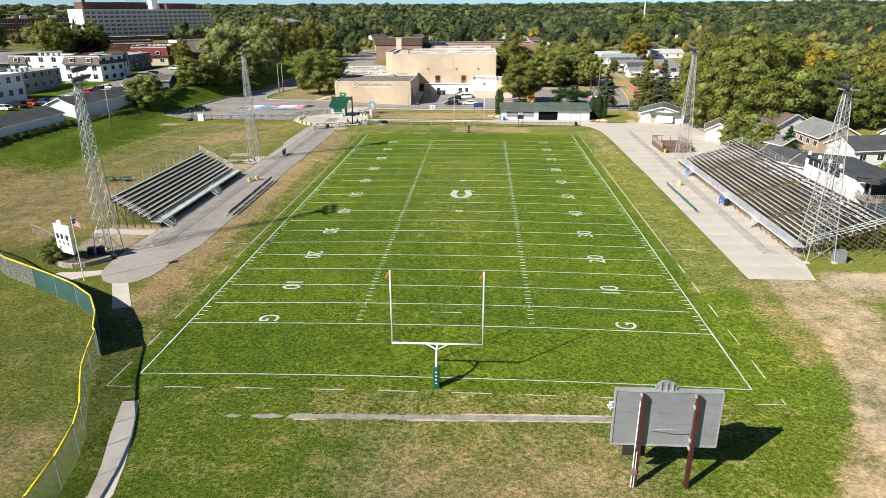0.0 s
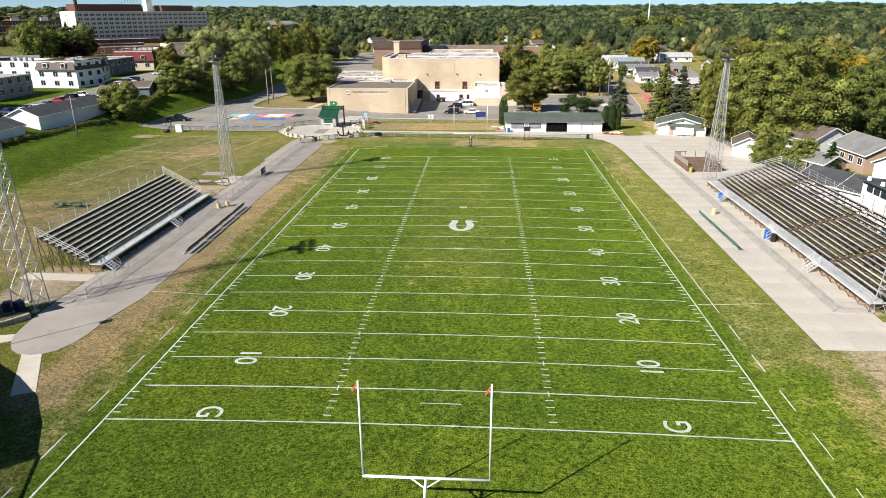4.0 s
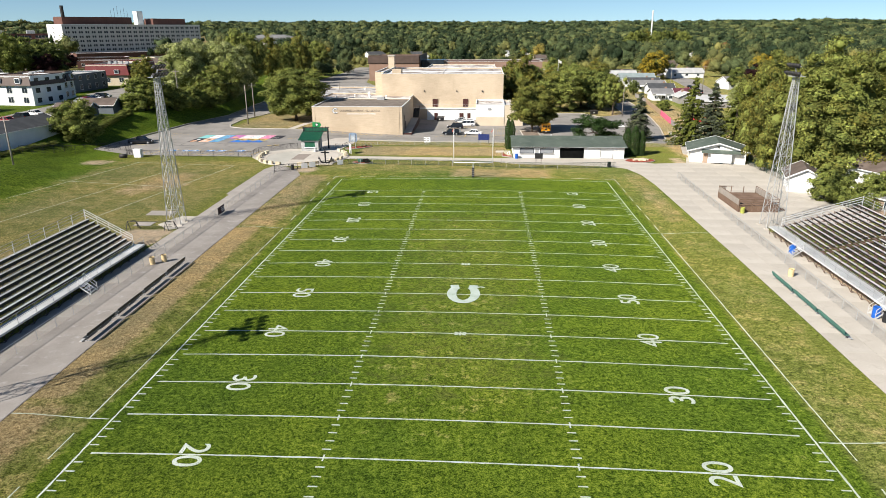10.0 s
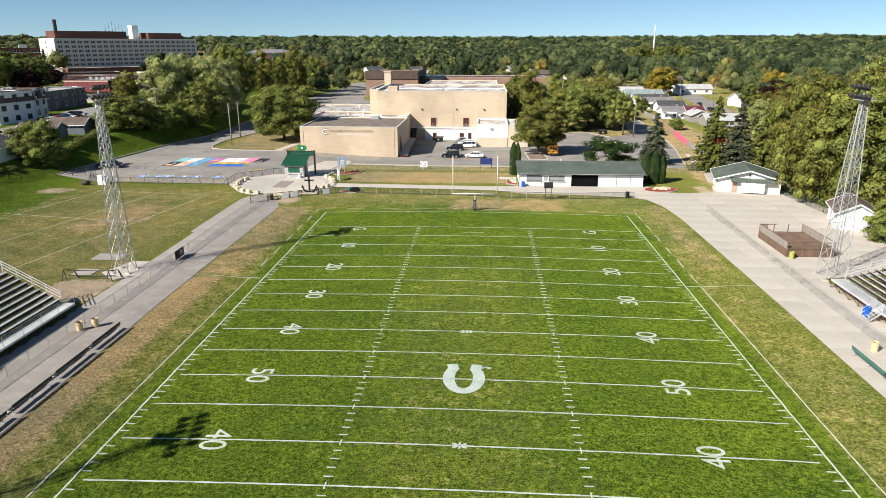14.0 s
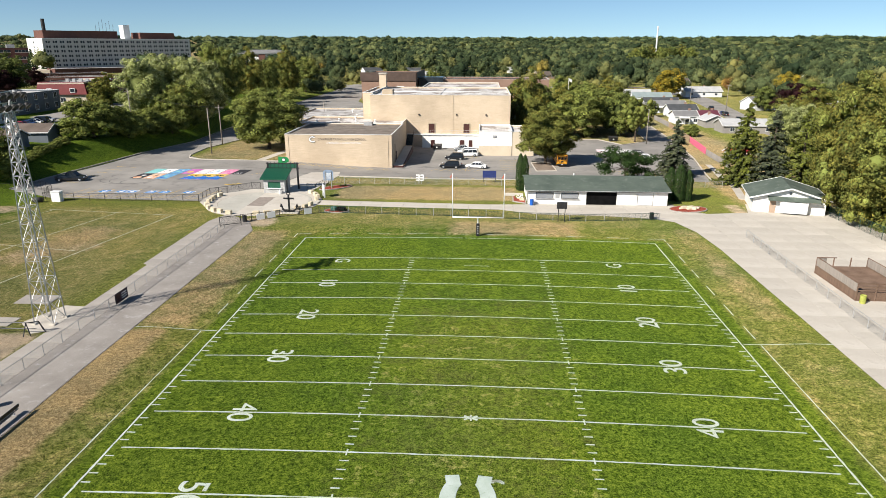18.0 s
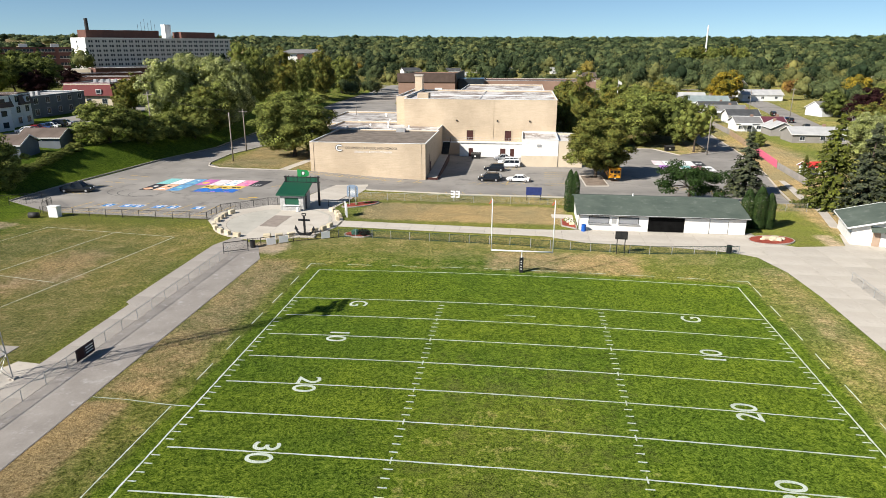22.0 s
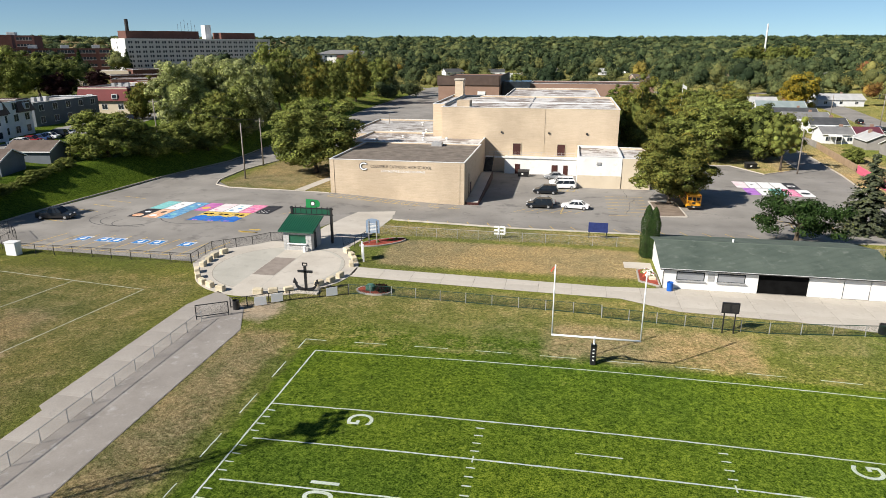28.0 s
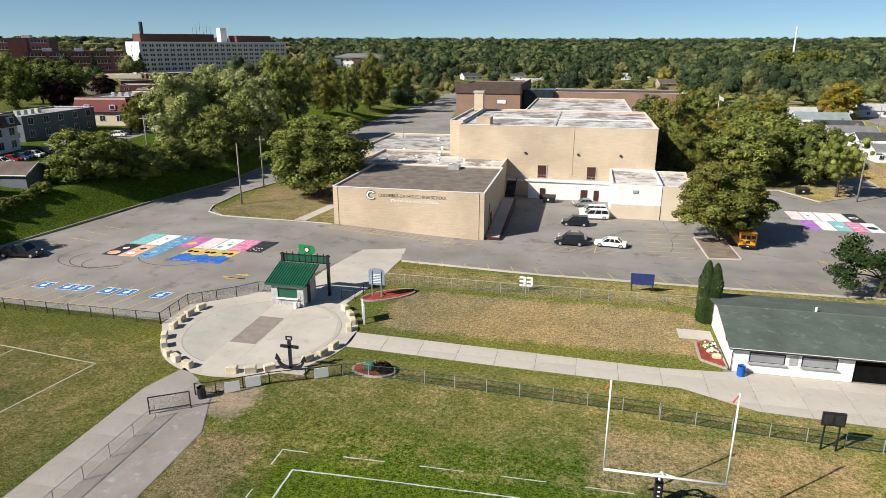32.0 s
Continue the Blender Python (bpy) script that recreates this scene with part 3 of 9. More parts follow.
lot = paved("road_1", [(-76.5, 122.0), (-48.6, 121.0), (-46.5, 127.0), (-41.0, 131.5), (-38.5, 140), (-36.5, 151), (-31.5, 154.5), (-30.0, 148.0), (-10, 146.2), (25, 146.0), (44, 147.5), (46.5, 146), (48.0, 150), (50, 160), (53.6, 180), (56.6, 205), (59.2, 244), (60.5, 300), (53.5, 300), (52.2, 256), (49.6, 210.5), (40.5, 203.6), (35.5, 213.6), (14, 213), (12, 199), (-46, 199), (-46, 162.9), (-66, 163.0), (-71.2, 168), (-72, 180), (-68, 200), (-60, 215), (-30, 215), (-34, 262), (-60, 330), (-76, 470), (-90, 470), (-88, 390), (-87, 320), (-83.5, 265), (-80.5, 215), (-80, 190), (-83, 168), (-88, 139), (-88, 128)], M["asphalt"], "grey asphalt car park and driveway round the school", category="car park", cell=4.0)
walk_w = paved("pavement_west", [(-40.4, 17), (-31.9, 21), (-32.6, 60), (-32.9, 103), (-35.2, 108.2), (-40.2, 112.2), (-41.5, 108), (-41.3, 87.5), (-40.6, 87), (-40.4, 70)], M["concrete_grey"], "worn grey concrete walk beside the fence", 0.03, "pavement")
paved("pavement_bulb", [(-40.4, 17.0), (-31.9, 21.0), (-33.0, 15.4), (-33.0, 12.6), (-33.3, 10.8), (-34.0, 9.3), (-34.8, 8.7), (-35.8, 8.4), (-37.0, 8.6), (-38.0, 9.2), (-38.8, 10.2), (-39.5, 11.4), (-39.9, 13.0), (-40.2, 15.0)], M["concrete_grey"], "rounded grey concrete end of the walk", 0.034, "pavement")
paved("pavement_spur", [(-36.6, 8.5), (-34.9, 8.7), (-31.5, 2.9), (-33.1, 2.2)], M["concrete"], "pale concrete spur path", 0.03, "pavement")
paved("pavement_branch", [(-39.7, 12.1), (-39.0, 10.9), (-40.6, 10.0), (-41.8, 9.0), (-42.6, 7.6), (-43.6, 7.2), (-45.6, 9.0), (-44.2, 11.2), (-42.2, 11.5)], M["concrete"], "pale concrete branch path", 0.03, "pavement")
paved("pavement_bleacher_pad", [(-40.42, 26.5), (-40.42, 24.6), (-48.5, 24.9), (-48.6, 26.7), (-46.3, 26.6)], M["concrete"], "pale concrete strip below the bleachers", 0.03, "pavement")
paved("pavement_curve", [(-23.6, -13.4), (-22.4, -13.2), (-20.6, -17.5), (-19.5, -20.7), (-18.8, -23.3), (-20.4, -36.0), (-22.0, -36.0), (-20.3, -23.4), (-21.0, -20.8), (-22.2, -17.6)], M["concrete"], "pale curving concrete path", 0.03, "pavement")
walk_e = paved("pavement_east", [(32.3, 12.8), (39.4, 12.8), (40.5, 18), (40.8, 72), (58, 76), (60.5, 84), (58.5, 106), (56.5, 122), (45.2, 124), (43.4, 118), (36.8, 116.8), (33.2, 118.4), (32.8, 123), (7.6, 122), (7.6, 121.6), (2.0, 121.2), (-27.6, 122.6), (-27.6, 119.3), (-12, 118.4), (3.4, 117.8), (9.0, 115.2), (20, 114.6), (27.5, 113.2), (30.0, 111.5), (31.6, 106), (32.2, 98), (32.5, 60)], M["joint"], "pale concrete walk and apron", 0.03, "pavement")
paved("pavement_plaza", ring(-37.0, 120.8, 9.7, 56), M["concrete"], "round pale concrete plaza", 0.05, "pavement", cell=20)
M["plaza_ring"] = surf("plaza_joint", (0.25, 0.225, 0.195), (0.32, 0.29, 0.25), 0.5, 9, 0.9)
M["plaza_floor"] = surf("smooth_cast_concrete", (0.385, 0.365, 0.315), (0.475, 0.450, 0.395), 0.3, 7, 0.88, relief=0.12, stain=(0.35, 0.335, 0.29))
M["paver_brown"] = surf("brown_pavers", (0.235, 0.195, 0.165), (0.315, 0.268, 0.23), 1.2, 10, 0.9, relief=0.5)
paved("pavement_plaza_joint", ring(-37.0, 121.1, 7.95, 56), M["plaza_ring"], "dark joint round the plaza floor", 0.053, "pavement", cell=20)
paved("pavement_plaza_floor", ring(-37.0, 121.1, 7.87, 56), M["plaza_floor"], "smooth inner floor of the plaza", 0.057, "pavement", cell=20)
paved("pavement_plaza_band", [(-39.1, 111.6), (-36.2, 111.3), (-36.2, 127.6), (-39.1, 127.6)], M["concrete"], "pale concrete band across the plaza", 0.061, "pavement", cell=4)
paved("pavement_plaza_east", [(-36.1, 113.5), (-33.0, 114.5), (-30.4, 117.2), (-29.4, 121.1), (-30.4, 125.0), (-33.0, 127.6), (-36.1, 128.7)], M["concrete"], "pale concrete floor beside the band", 0.061, "pavement", cell=20)
paved("pavement_plaza_verge", [(-48.3, 120.3), (-48.5, 125.6), (-46.1, 127.5), (-44.4, 128.9), (-42.7, 131.0), (-39.5, 131.2), (-39.0, 124.0), (-46.0, 117.0)], M["concrete"], "pale concrete between plaza and fence", 0.042, "pavement", cell=20)
paved("pavement_plaza_panel", [(-39.05, 117.8), (-36.25, 117.8), (-36.25, 124.3), (-39.05, 124.3)], M["paver_brown"], "brown paver panel in the plaza", 0.065, "pavement", cell=20)
paved("pavement_ramp", [(-35.0, 128.5), (-31.6, 127.5), (-29.9, 138), (-30.2, 149), (-31.2, 155), (-36.8, 151.6), (-38.2, 140), (-38.5, 131)], M["concrete"], "pale concrete ramp from plaza to car park", 0.036, "pavement", cell=2)


def slabs(parent, outline, lift, cell, material, gap=0.014):
    """Cast concrete slabs with open joints over a paved base."""
    bm = draped(outline, lift, cell)
    for f in bm.faces:
        c = f.calc_center_median()
        p = [v.co for v in f.verts]
        if f.calc_area() < 0.4:
            continue
        top = []
        for q in p:
            d = q - c
            top.append(c + d * max(0.0, 1 - gap * 1.5 / max(d.length, 0.05)))
        n = len(top)
        z = Vector((0, 0, -0.018))
        part("slab", Geo().add([q - c for q in top] + [q - c + z for q in top], [tuple(range(n))] + [((i + 1) % n, i, n + i, n + (i + 1) % n) for i in range(n)]), material, parent).location = c
    bm.free()



# ---- field markings ----
UP = 0.02
marks = thing("field_marking", "white painted football field lines and numbers on grass", "field marking", kind="structure")


def stripe(name, x0, x1, y0, y1, mat=None, z=UP):
    """A painted line, a little uneven along its edges."""
    g = Geo()
    along_x = (x1 - x0) > (y1 - y0)
    n = max(1, int(max(x1 - x0, y1 - y0) / 0.45))
    ragged = lambda: random.uniform(-0.022, 0.022)
    pts = []
    for i in range(n + 1):
        f = i / n
        if along_x:
            x = x0 + (x1 - x0) * f
            pts += [(x, y0 + ragged(), on(x, y0) + z), (x, y1 + ragged(), on(x, y1) + z)]
        else:
            y = y0 + (y1 - y0) * f
            pts += [(x1 + ragged(), y, on(x1, y) + z), (x0 + ragged(), y, on(x0, y) + z)]
    g.add(pts, [(2 * i, 2 * i + 2, 2 * i + 3, 2 * i + 1) for i in range(n)])
    return part(name, g, mat or M["paint"], marks)


for s in (-1, 1):
    stripe("sideline", s * HALF - 0.07, s * HALF + 0.07, -9.144 - 0.07, 100.584 + 0.07)
for y in (-9.144, 100.584):
    stripe("end_line", -HALF + 0.08, HALF - 0.08, y - 0.06, y + 0.06, z=UP + 0.002)
for k in range(21):
    stripe("yard_line", -HALF + (0.1 if k in (0, 20) else 0.75), HALF - (0.1 if k in (0, 20) else 0.75), k * 5 * YD - 0.065, k * 5 * YD + 0.065, z=UP + 0.004)
ticks = Geo()
for yd in range(1, 100):
    y = yd * YD
    for s in (-1, 1):
        z, ze = on(s * HASH, y), on(s * (HALF - 0.45), y)
        if yd % 5:
            ticks.box(s * (HALF - 0.45) - 0.3, s * (HALF - 0.45) + 0.3, y - 0.045, y + 0.045, ze - 0.02, ze + UP)
            ticks.box(s * HASH - 0.3, s * HASH + 0.3, y - 0.045, y + 0.045, z - 0.02, z + UP)
        else:
            ticks.box(s * HASH - 0.05, s * HASH + 0.05, y - 0.32, y + 0.32, z - 0.02, z + UP + 0.006)
tagged(part("hash_mark", ticks, M["paint"], marks), kind="stuff")
for y in (2.75, 91.44 - 2.75):
    stripe("conversion_mark", -1.55, 1.55, y - 0.05, y + 0.05)
# dashed border and team boxes
for s in (-1, 1):
    y = -10.2 if s < 0 else -7.4
    while y < 101:
        if not 21 < y < 68:
            stripe("border_dash", s * 26.1 - 0.05, s * 26.1 + 0.05, y, min(y + 2.85, 102.0 if y > 60 else 22.2))
        y += 5.55
    stripe("team_box_line", s * 26.1 - 0.05, s * 26.1 + 0.05, 22.2, 69.0)
    for y in (22.2, 69.15):
        stripe("team_box_line", min(s * 24.6, s * 32.6), max(s * 24.6, s * 32.6), y - 0.05, y + 0.05)
for y in (-11.2, 102.6):
    x = -26.1
    while x < 25.5:
        stripe("border_dash", x, min(x + (2.0 if x < -26 else 3.1), 26.1), y - 0.05, y + 0.05)
        x += 4.7 if x < -26 else 5.65
for s in (-1, 1):
    stripe("border_dash", s * 26.1 - 0.05, s * 26.1 + 0.05, 101.6, 102.6)
    stripe("border_dash", s * 26.1 - 0.05, s * 26.1 + 0.05, -11.2, -10.4)


def lettering(text, size, material, extrude=0.004, thick=0.0, squeeze=1.0):
    """A mesh of built-in font characters, centred, lying in x and y."""
    cu = bpy.data.curves.new("lettering", "FONT")
    cu.body, cu.size, cu.extrude, cu.offset = text, size, extrude, thick
    cu.align_x, cu.align_y = "CENTER", "CENTER"
    cu.space_character = 1.05
    ob = bpy.data.objects.new("lettering", cu)
    scene.collection.objects.link(ob)
    me = bpy.data.meshes.new_from_object(ob.evaluated_get(bpy.context.evaluated_depsgraph_get()))
    bpy.data.objects.remove(ob)
    for v in me.vertices:
        v.co.x *= squeeze
    me.materials.clear()
    me.materials.append(material)
    return me


for name in ("G", "10", "20", "30", "40", "50"):
    for s in (-1, 1):
        me = lettering(name, 2.7, M["paint"], 0.003, 0.0 if name == "40" else 0.012, 0.92 if name != "G" else 0.8)
        for v in me.vertices:
            v.co.z += on(s * (16.95 - v.co.y), 45.0) - on(s * 16.95, 45.0)
        for yd in {"G": (0, 100), "50": (50,)}.get(name, (int(name) if name != "G" else 0, 100 - (int(name) if name != "G" else 0))):
            dy = {("G", 0): 1.15 * 0.9, ("G", 100): -1.2}.get((name, yd), 0.0)
            num = part("yard_number", me, None, marks, "white stencilled yard number")
            num.matrix_basis = pose(s * 16.95, yd * YD + dy, on(s * 16.95, 45.0) + UP + 0.004, 0, 0, 90 * s)
# the big letter at midfield, open to the north
arc = Geo()
n = 40
pts = []
for i in range(n + 1):
    a = radians(122 + 296 * i / n)
    for rx, ry in ((1.72, 2.52), (0.74, 1.72)):
        pts.append((rx * math.cos(a), 45.95 + ry * math.sin(a), on(rx * math.cos(a), 46.0) + UP + 0.012))
arc.add(pts, [(2 * i, 2 * i + 1, 2 * i + 3, 2 * i + 2) for i in range(n)])
for s in (-1, 1):
    arc.add([(s * x, y, on(x, y) + UP + 0.013) for x, y in ((0.45, 47.35), (1.35, 47.35), (1.5, 48.2), (0.6, 48.3))], [(0, 1, 2, 3)])
part("midfield_letter", arc, M["letter_paint"], marks, "large white painted letter at midfield")
spur = Geo()
for i in range(7):
    a = radians(20 + 22 * i)
    spur.box(1.75 + 0.35 * math.cos(a) - 0.09, 1.75 + 0.35 * math.cos(a) + 0.13, 47.6 + 0.25 * math.sin(a) - 0.09, 47.6 + 0.25 * math.sin(a) + 0.1, on(1.75, 47), on(1.75, 47) + UP + 0.01)
part("midfield_ornament", spur, M["paint"], marks)
for y in (36.6, 54.86):
    cross = Geo()
    for a in (28, -28, 90):
        cross.box(-0.55 if a != 90 else -0.35, 0.55 if a != 90 else 0.35, -0.07, 0.07, 0, UP + 0.014, pose(0, y, on(0, y), 0, 0, a))
    part("centre_cross", cross, M["paint"], marks)
# faded lines of the practice field to the west
faded = thing("practice_line", "faded white lines on the dry practice field", "field marking", kind="structure")
for x0, y0, x1, y1 in ((-48.7, 111, -71, 113.6), (-48.7, 111, -56.6, 66), (-58.5, 111.8, -68.5, 66), (-70.0, 113.4, -80, 66), (-53.0, 92, -76, 96)):
    g = Geo()
    d = Vector((x1 - x0, y1 - y0, 0)).normalized().cross((0, 0, 0.07))
    g.add([(x0 - d.x, y0 - d.y, UP), (x1 - d.x, y1 - d.y, UP), (x1 + d.x, y1 + d.y, UP), (x0 + d.x, y0 + d.y, UP)], [(0, 1, 2, 3)])
    part("line", g, M["old_paint"], faded)

# ---- buildings ----
def windows(parent, wall_y, xs, zs, w, h, name="window", frame_mat="white_metal", depth=0.12):
    """Windows set into a wall that faces -y: frame, pane and sill, copied along the wall."""
    surround, pane = Geo(), Geo()
    for x0, x1, z0, z1 in ((-w / 2 - 0.06, -w / 2, -0.06, h + 0.06), (w / 2, w / 2 + 0.06, -0.06, h + 0.06), (-w / 2, w / 2, h, h + 0.06), (-w / 2 - 0.1, w / 2 + 0.1, -0.12, 0)):
        surround.box(x0, x1, -depth / 2, depth / 2, z0, z1)
    surround.box(-0.025, 0.025, -0.03, 0.03, 0, h)
    pane.box(-w / 2, w / 2, -0.015, 0.015, 0, h)
    fm, pm = surround.mesh("window_frame", M[frame_mat]), pane.mesh("pane", M["glass"])
    for z in zs:
        for x in xs:
            ob = part(name, fm, None, parent)
            ob.matrix_basis = pose(x, wall_y, z)
            part("pane", pm, None, ob)


def flat_block(parent, x0, x1, y0, y1, z0, z1, wall, roof, coping="white_metal", name="wall", lip=0.35):
    """A flat-roofed block: wall shell, sunk roof and metal coping."""
    t = 0.3
    for a, b, c, d in ((x0, x1, y0, y0 + t), (x0, x1, y1 - t, y1), (x0, x0 + t, y0 + t, y1 - t), (x1 - t, x1, y0 + t, y1 - t)):
        ob = part(name, Geo().box(a, b, c, d, z0, z1), M[wall], parent)
    part("roof", Geo().box(x0 + t, x1 - t, y0 + t, y1 - t, z1 - lip - 0.2, z1 - lip), M[roof], parent)
    c = Geo()
    e = 0.06
    t = 0.22
    c.box(x0 - e, x1 + e, y0 - e, y0 + t, z1, z1 + 0.09).box(x0 - e, x1 + e, y1 - t, y1 + e, z1, z1 + 0.09)
    c.box(x0 - e, x0 + t, y0 + t, y1 - t, z1, z1 + 0.09).box(x1 - t, x1 + e, y0 + t, y1 - t, z1, z1 + 0.09)
    part("coping", c, M[coping], parent)
    return ob


school = thing("school_building", "tan brick school with flat roofs, gymnasium and white annex", "school")
wing = flat_block(school, -45.8, -20.65, 163.2, 186.0, -2.4, 6.05, "tan_brick", "gravel_roof", name="weight_room_wall", lip=0.22)
low = flat_block(school, -49.5, -21.2, 186.1, 204, -2.0, 6.0, "tan_brick", "white_roof", name="corridor_wall")
flat_block(school, -57.0, -34.2, 204.1, 236, -2.0, 5.4, "tan_brick", "grey_roof", name="classroom_wall")
gym = flat_block(school, -31.2, 7.9, 197.0, 232, -2.4, 12.7, "tan_brick", "white_roof", name="gymnasium_wall")
flat_block(school, -34.0, -31.25, 201.0, 232, -2.4, 13.0, "tan_brick", "white_roof", name="stair_tower_wall")
flat_block(school, -23, 6.5, 232.1, 300, -2.4, 10.6, "tan_brick", "white_roof", name="rear_hall_wall")
flat_block(school, -0.6, 7.95, 182.2, 196.9, -2.4, 4.75, "white_wall", "white_roof", name="annex_wall")
flat_block(school, 8.0, 13.6, 182.3, 196.9, -2.4, 4.55, "beige_block", "white_roof", name="annex_side_wall")
part("annex_base", Geo().box(-0.62, 7.9, 182.12, 182.19, -2.4, 1.0), M["beige_block"], school, "beige block lower wall")
# terrace in front of the gymnasium with doors beneath
part("terrace_wall", Geo().box(-16.5, -0.65, 195.0, 196.95, -2.4, 2.1), M["white_wall"], school, "white terrace wall")
part("terrace_edge", Geo().box(-20.8, -0.65, 194.7, 195.0, 1.95, 2.3), M["white_metal"], school)
for x, w in ((-13.6, 1.1), (-5.4, 1.3), (-3.0, 1.0)):
    part("door", Geo().box(x - w / 2, x + w / 2, 194.9, 194.98, -1.6, 0.6), M["maroon"], school, "dark red steel door")
rail = Geo()
for k in range(14):
    rail.tube((-20 + k * 1.45, 194.85, 2.3), (-20 + k * 1.45, 194.85, 3.3), 0.03, n=5)
for z in (2.8, 3.3):
    rail.tube((-20, 194.85, z), (-1.0, 194.85, z), 0.03, n=5)
part("terrace_railing", rail, M["galvanised"], school)
for x in (-14.0, -4.2):
    part("gym_door", Geo().box(x - 0.85, x + 0.85, 196.9, 196.98, 2.35, 4.9), M["maroon"], school, "maroon panelled doors")
    part("gym_door_frame", Geo().box(x - 0.97, x - 0.85, 196.86, 196.98, 2.35, 5.05).box(x + 0.85, x + 0.97, 196.86, 196.98, 2.35, 5.05).box(x - 0.85, x + 0.85, 196.86, 196.98, 4.9, 5.05), M["tan_mortar"], school)
for x in (-17.5, -7.0, 1.2):
    part("wall_lamp", Geo().bevel_box(x - 0.2, x + 0.2, 196.7, 196.98, 7.2, 7.55, 0.04), M["dark_steel"], school)
part("wall_lamp", Geo().bevel_box(3.0, 3.9, 182.0, 182.18, 3.2, 3.7, 0.04), M["galvanised"], school)
# side doors, ramp and stair between the wings
part("side_door", Geo().box(-20.64, -20.56, 170.0, 171.4, -1.6, 1.2).box(-20.64, -20.56, 168.3, 168.6, -1.6, 3.2), M["maroon"], school)
part("side_ramp", Geo().slab([(-20.5, 164.0, -1.2), (-18.3, 164.0, -1.2), (-18.3, 186, 0.2), (-20.5, 186, 0.2)], 1.2), M["concrete"], school, "pale concrete ramp with a red kerb")
part("ramp_kerb", Geo().slab([(-18.3, 163.8, -1.12), (-18.1, 163.8, -1.12), (-18.1, 186, 0.3), (-18.3, 186, 0.3)], 1.4).box(-20.5, -18.1, 163.6, 163.8, -1.75, -1.12), M["maroon"], school)
for k in range(14):
    part("stair_tread", Geo().box(-20.4, -18.6, 188 + k * 0.3, 188.3 + k * 0.3, 0.1 + k * 0.17, 0.27 + k * 0.17), M["dark_steel"], school)
for z in (0.7, 1.2):
    part("stair_rail", Geo().beam((-18.55, 188, z), (-18.55, 192.2, z + 2.3), 0.05, 0.05), M["dark_steel"], school)
for k in range(5):
    part("stair_post", Geo().beam((-18.55, 188 + k, 0.2 + k * 0.55), (-18.55, 188 + k, 1.2 + k * 0.55), 0.05, 0.05), M["dark_steel"], school)
# roof things
for x, y, z, s in ((-38, 212, 5.05, 0.5), (-46, 208, 5.05, 0.5), (-31, 188, 5.65, 0.4), (-40, 196, 5.65, 0.45), (-45, 191, 5.65, 0.4), (-36, 200, 5.65, 0.6), (-34.6, 193, 5.65, 0.5), (-29.5, 194, 5.65, 0.4), (-42, 226, 5.05, 0.6)):
    v = part("roof_vent", Geo().tube((x, y, z), (x, y, z + s), s * 0.5, n=12).tube((x, y, z + s), (x, y, z + s * 1.5), s * 0.9, s * 0.5, 12), M["white_metal"], school)
part("roof_hatch", Geo().bevel_box(-30.8, -28.6, 183.4, 185.2, 5.8, 6.6, 0.05), M["galvanised"], school)
part("roof_unit", Geo().bevel_box(-28, -25.0, 198.5, 202, 12.3, 14.0, 0.08), M["tan_brick"], school)
part("chimney", Geo().box(-33.4, -31.2, 228, 230.4, 12, 17.0), M["tan_brick"], school)
part("chimney_cap", Geo().box(-33.6, -31.0, 227.8, 230.6, 17.0, 17.35), M["concrete"], school)
for y in (214, 232):
    part("roof_joint", Geo().box(-31, 7.6, y - 0.12, y + 0.12, 12.3, 12.55), M["white_metal"], school)
part("roof_joint", Geo().box(-12.2, -11.9, 197.3, 232, 12.3, 12.5), M["grey_roof"], school)
for x in (-45.0, -8.0, -21.5):
    part("wall_joint", Geo().box(x - 0.03, x + 0.03, 163.12 if x < -20 else 196.93, 163.19 if x < -20 else 196.99, -1.5, 6 if x < -20 else 12.6), M["tan_mortar"], school)
# the lettering over the weight room
t = part("wall_sign", lettering("COLUMBUS CATHOLIC HIGH SCHOOL", 0.78, M["black_metal"], 0.008, -0.004, 0.80), None, school, "black raised wall lettering")
t.matrix_basis = pose(-32.3, 163.18, 4.95, 90)
t = part("wall_sign", lettering("STRENGTH & CONDITIONING", 0.60, M["white_gloss"], 0.008, 0.0, 0.95), None, school, "white raised wall lettering")
t.matrix_basis = pose(-31.9, 163.18, 4.15, 90)
for inner, outer, y0, mat, text in ((0.38, 0.78, 163.10, "black_metal", "dark outline of the round emblem"), (0.47, 0.69, 163.06, "white_gloss", "white round emblem")):
    emblem, pts = Geo(), []
    for i in range(25):
        a = radians(40 + 280 * i / 24)
        pts += [(-39.2 + r * math.cos(a) * 1.15, y, 4.95 + r * math.sin(a)) for y in (y0, 163.15) for r in (outer, inner)]
    emblem.add(pts, [q for i in range(24) for q in ((4 * i, 4 * i + 1, 4 * i + 5, 4 * i + 4), (4 * i, 4 * i + 4, 4 * i + 6, 4 * i + 2), (4 * i + 1, 4 * i + 3, 4 * i + 7, 4 * i + 5))])
    part("wall_emblem", emblem, M[mat], school, text)

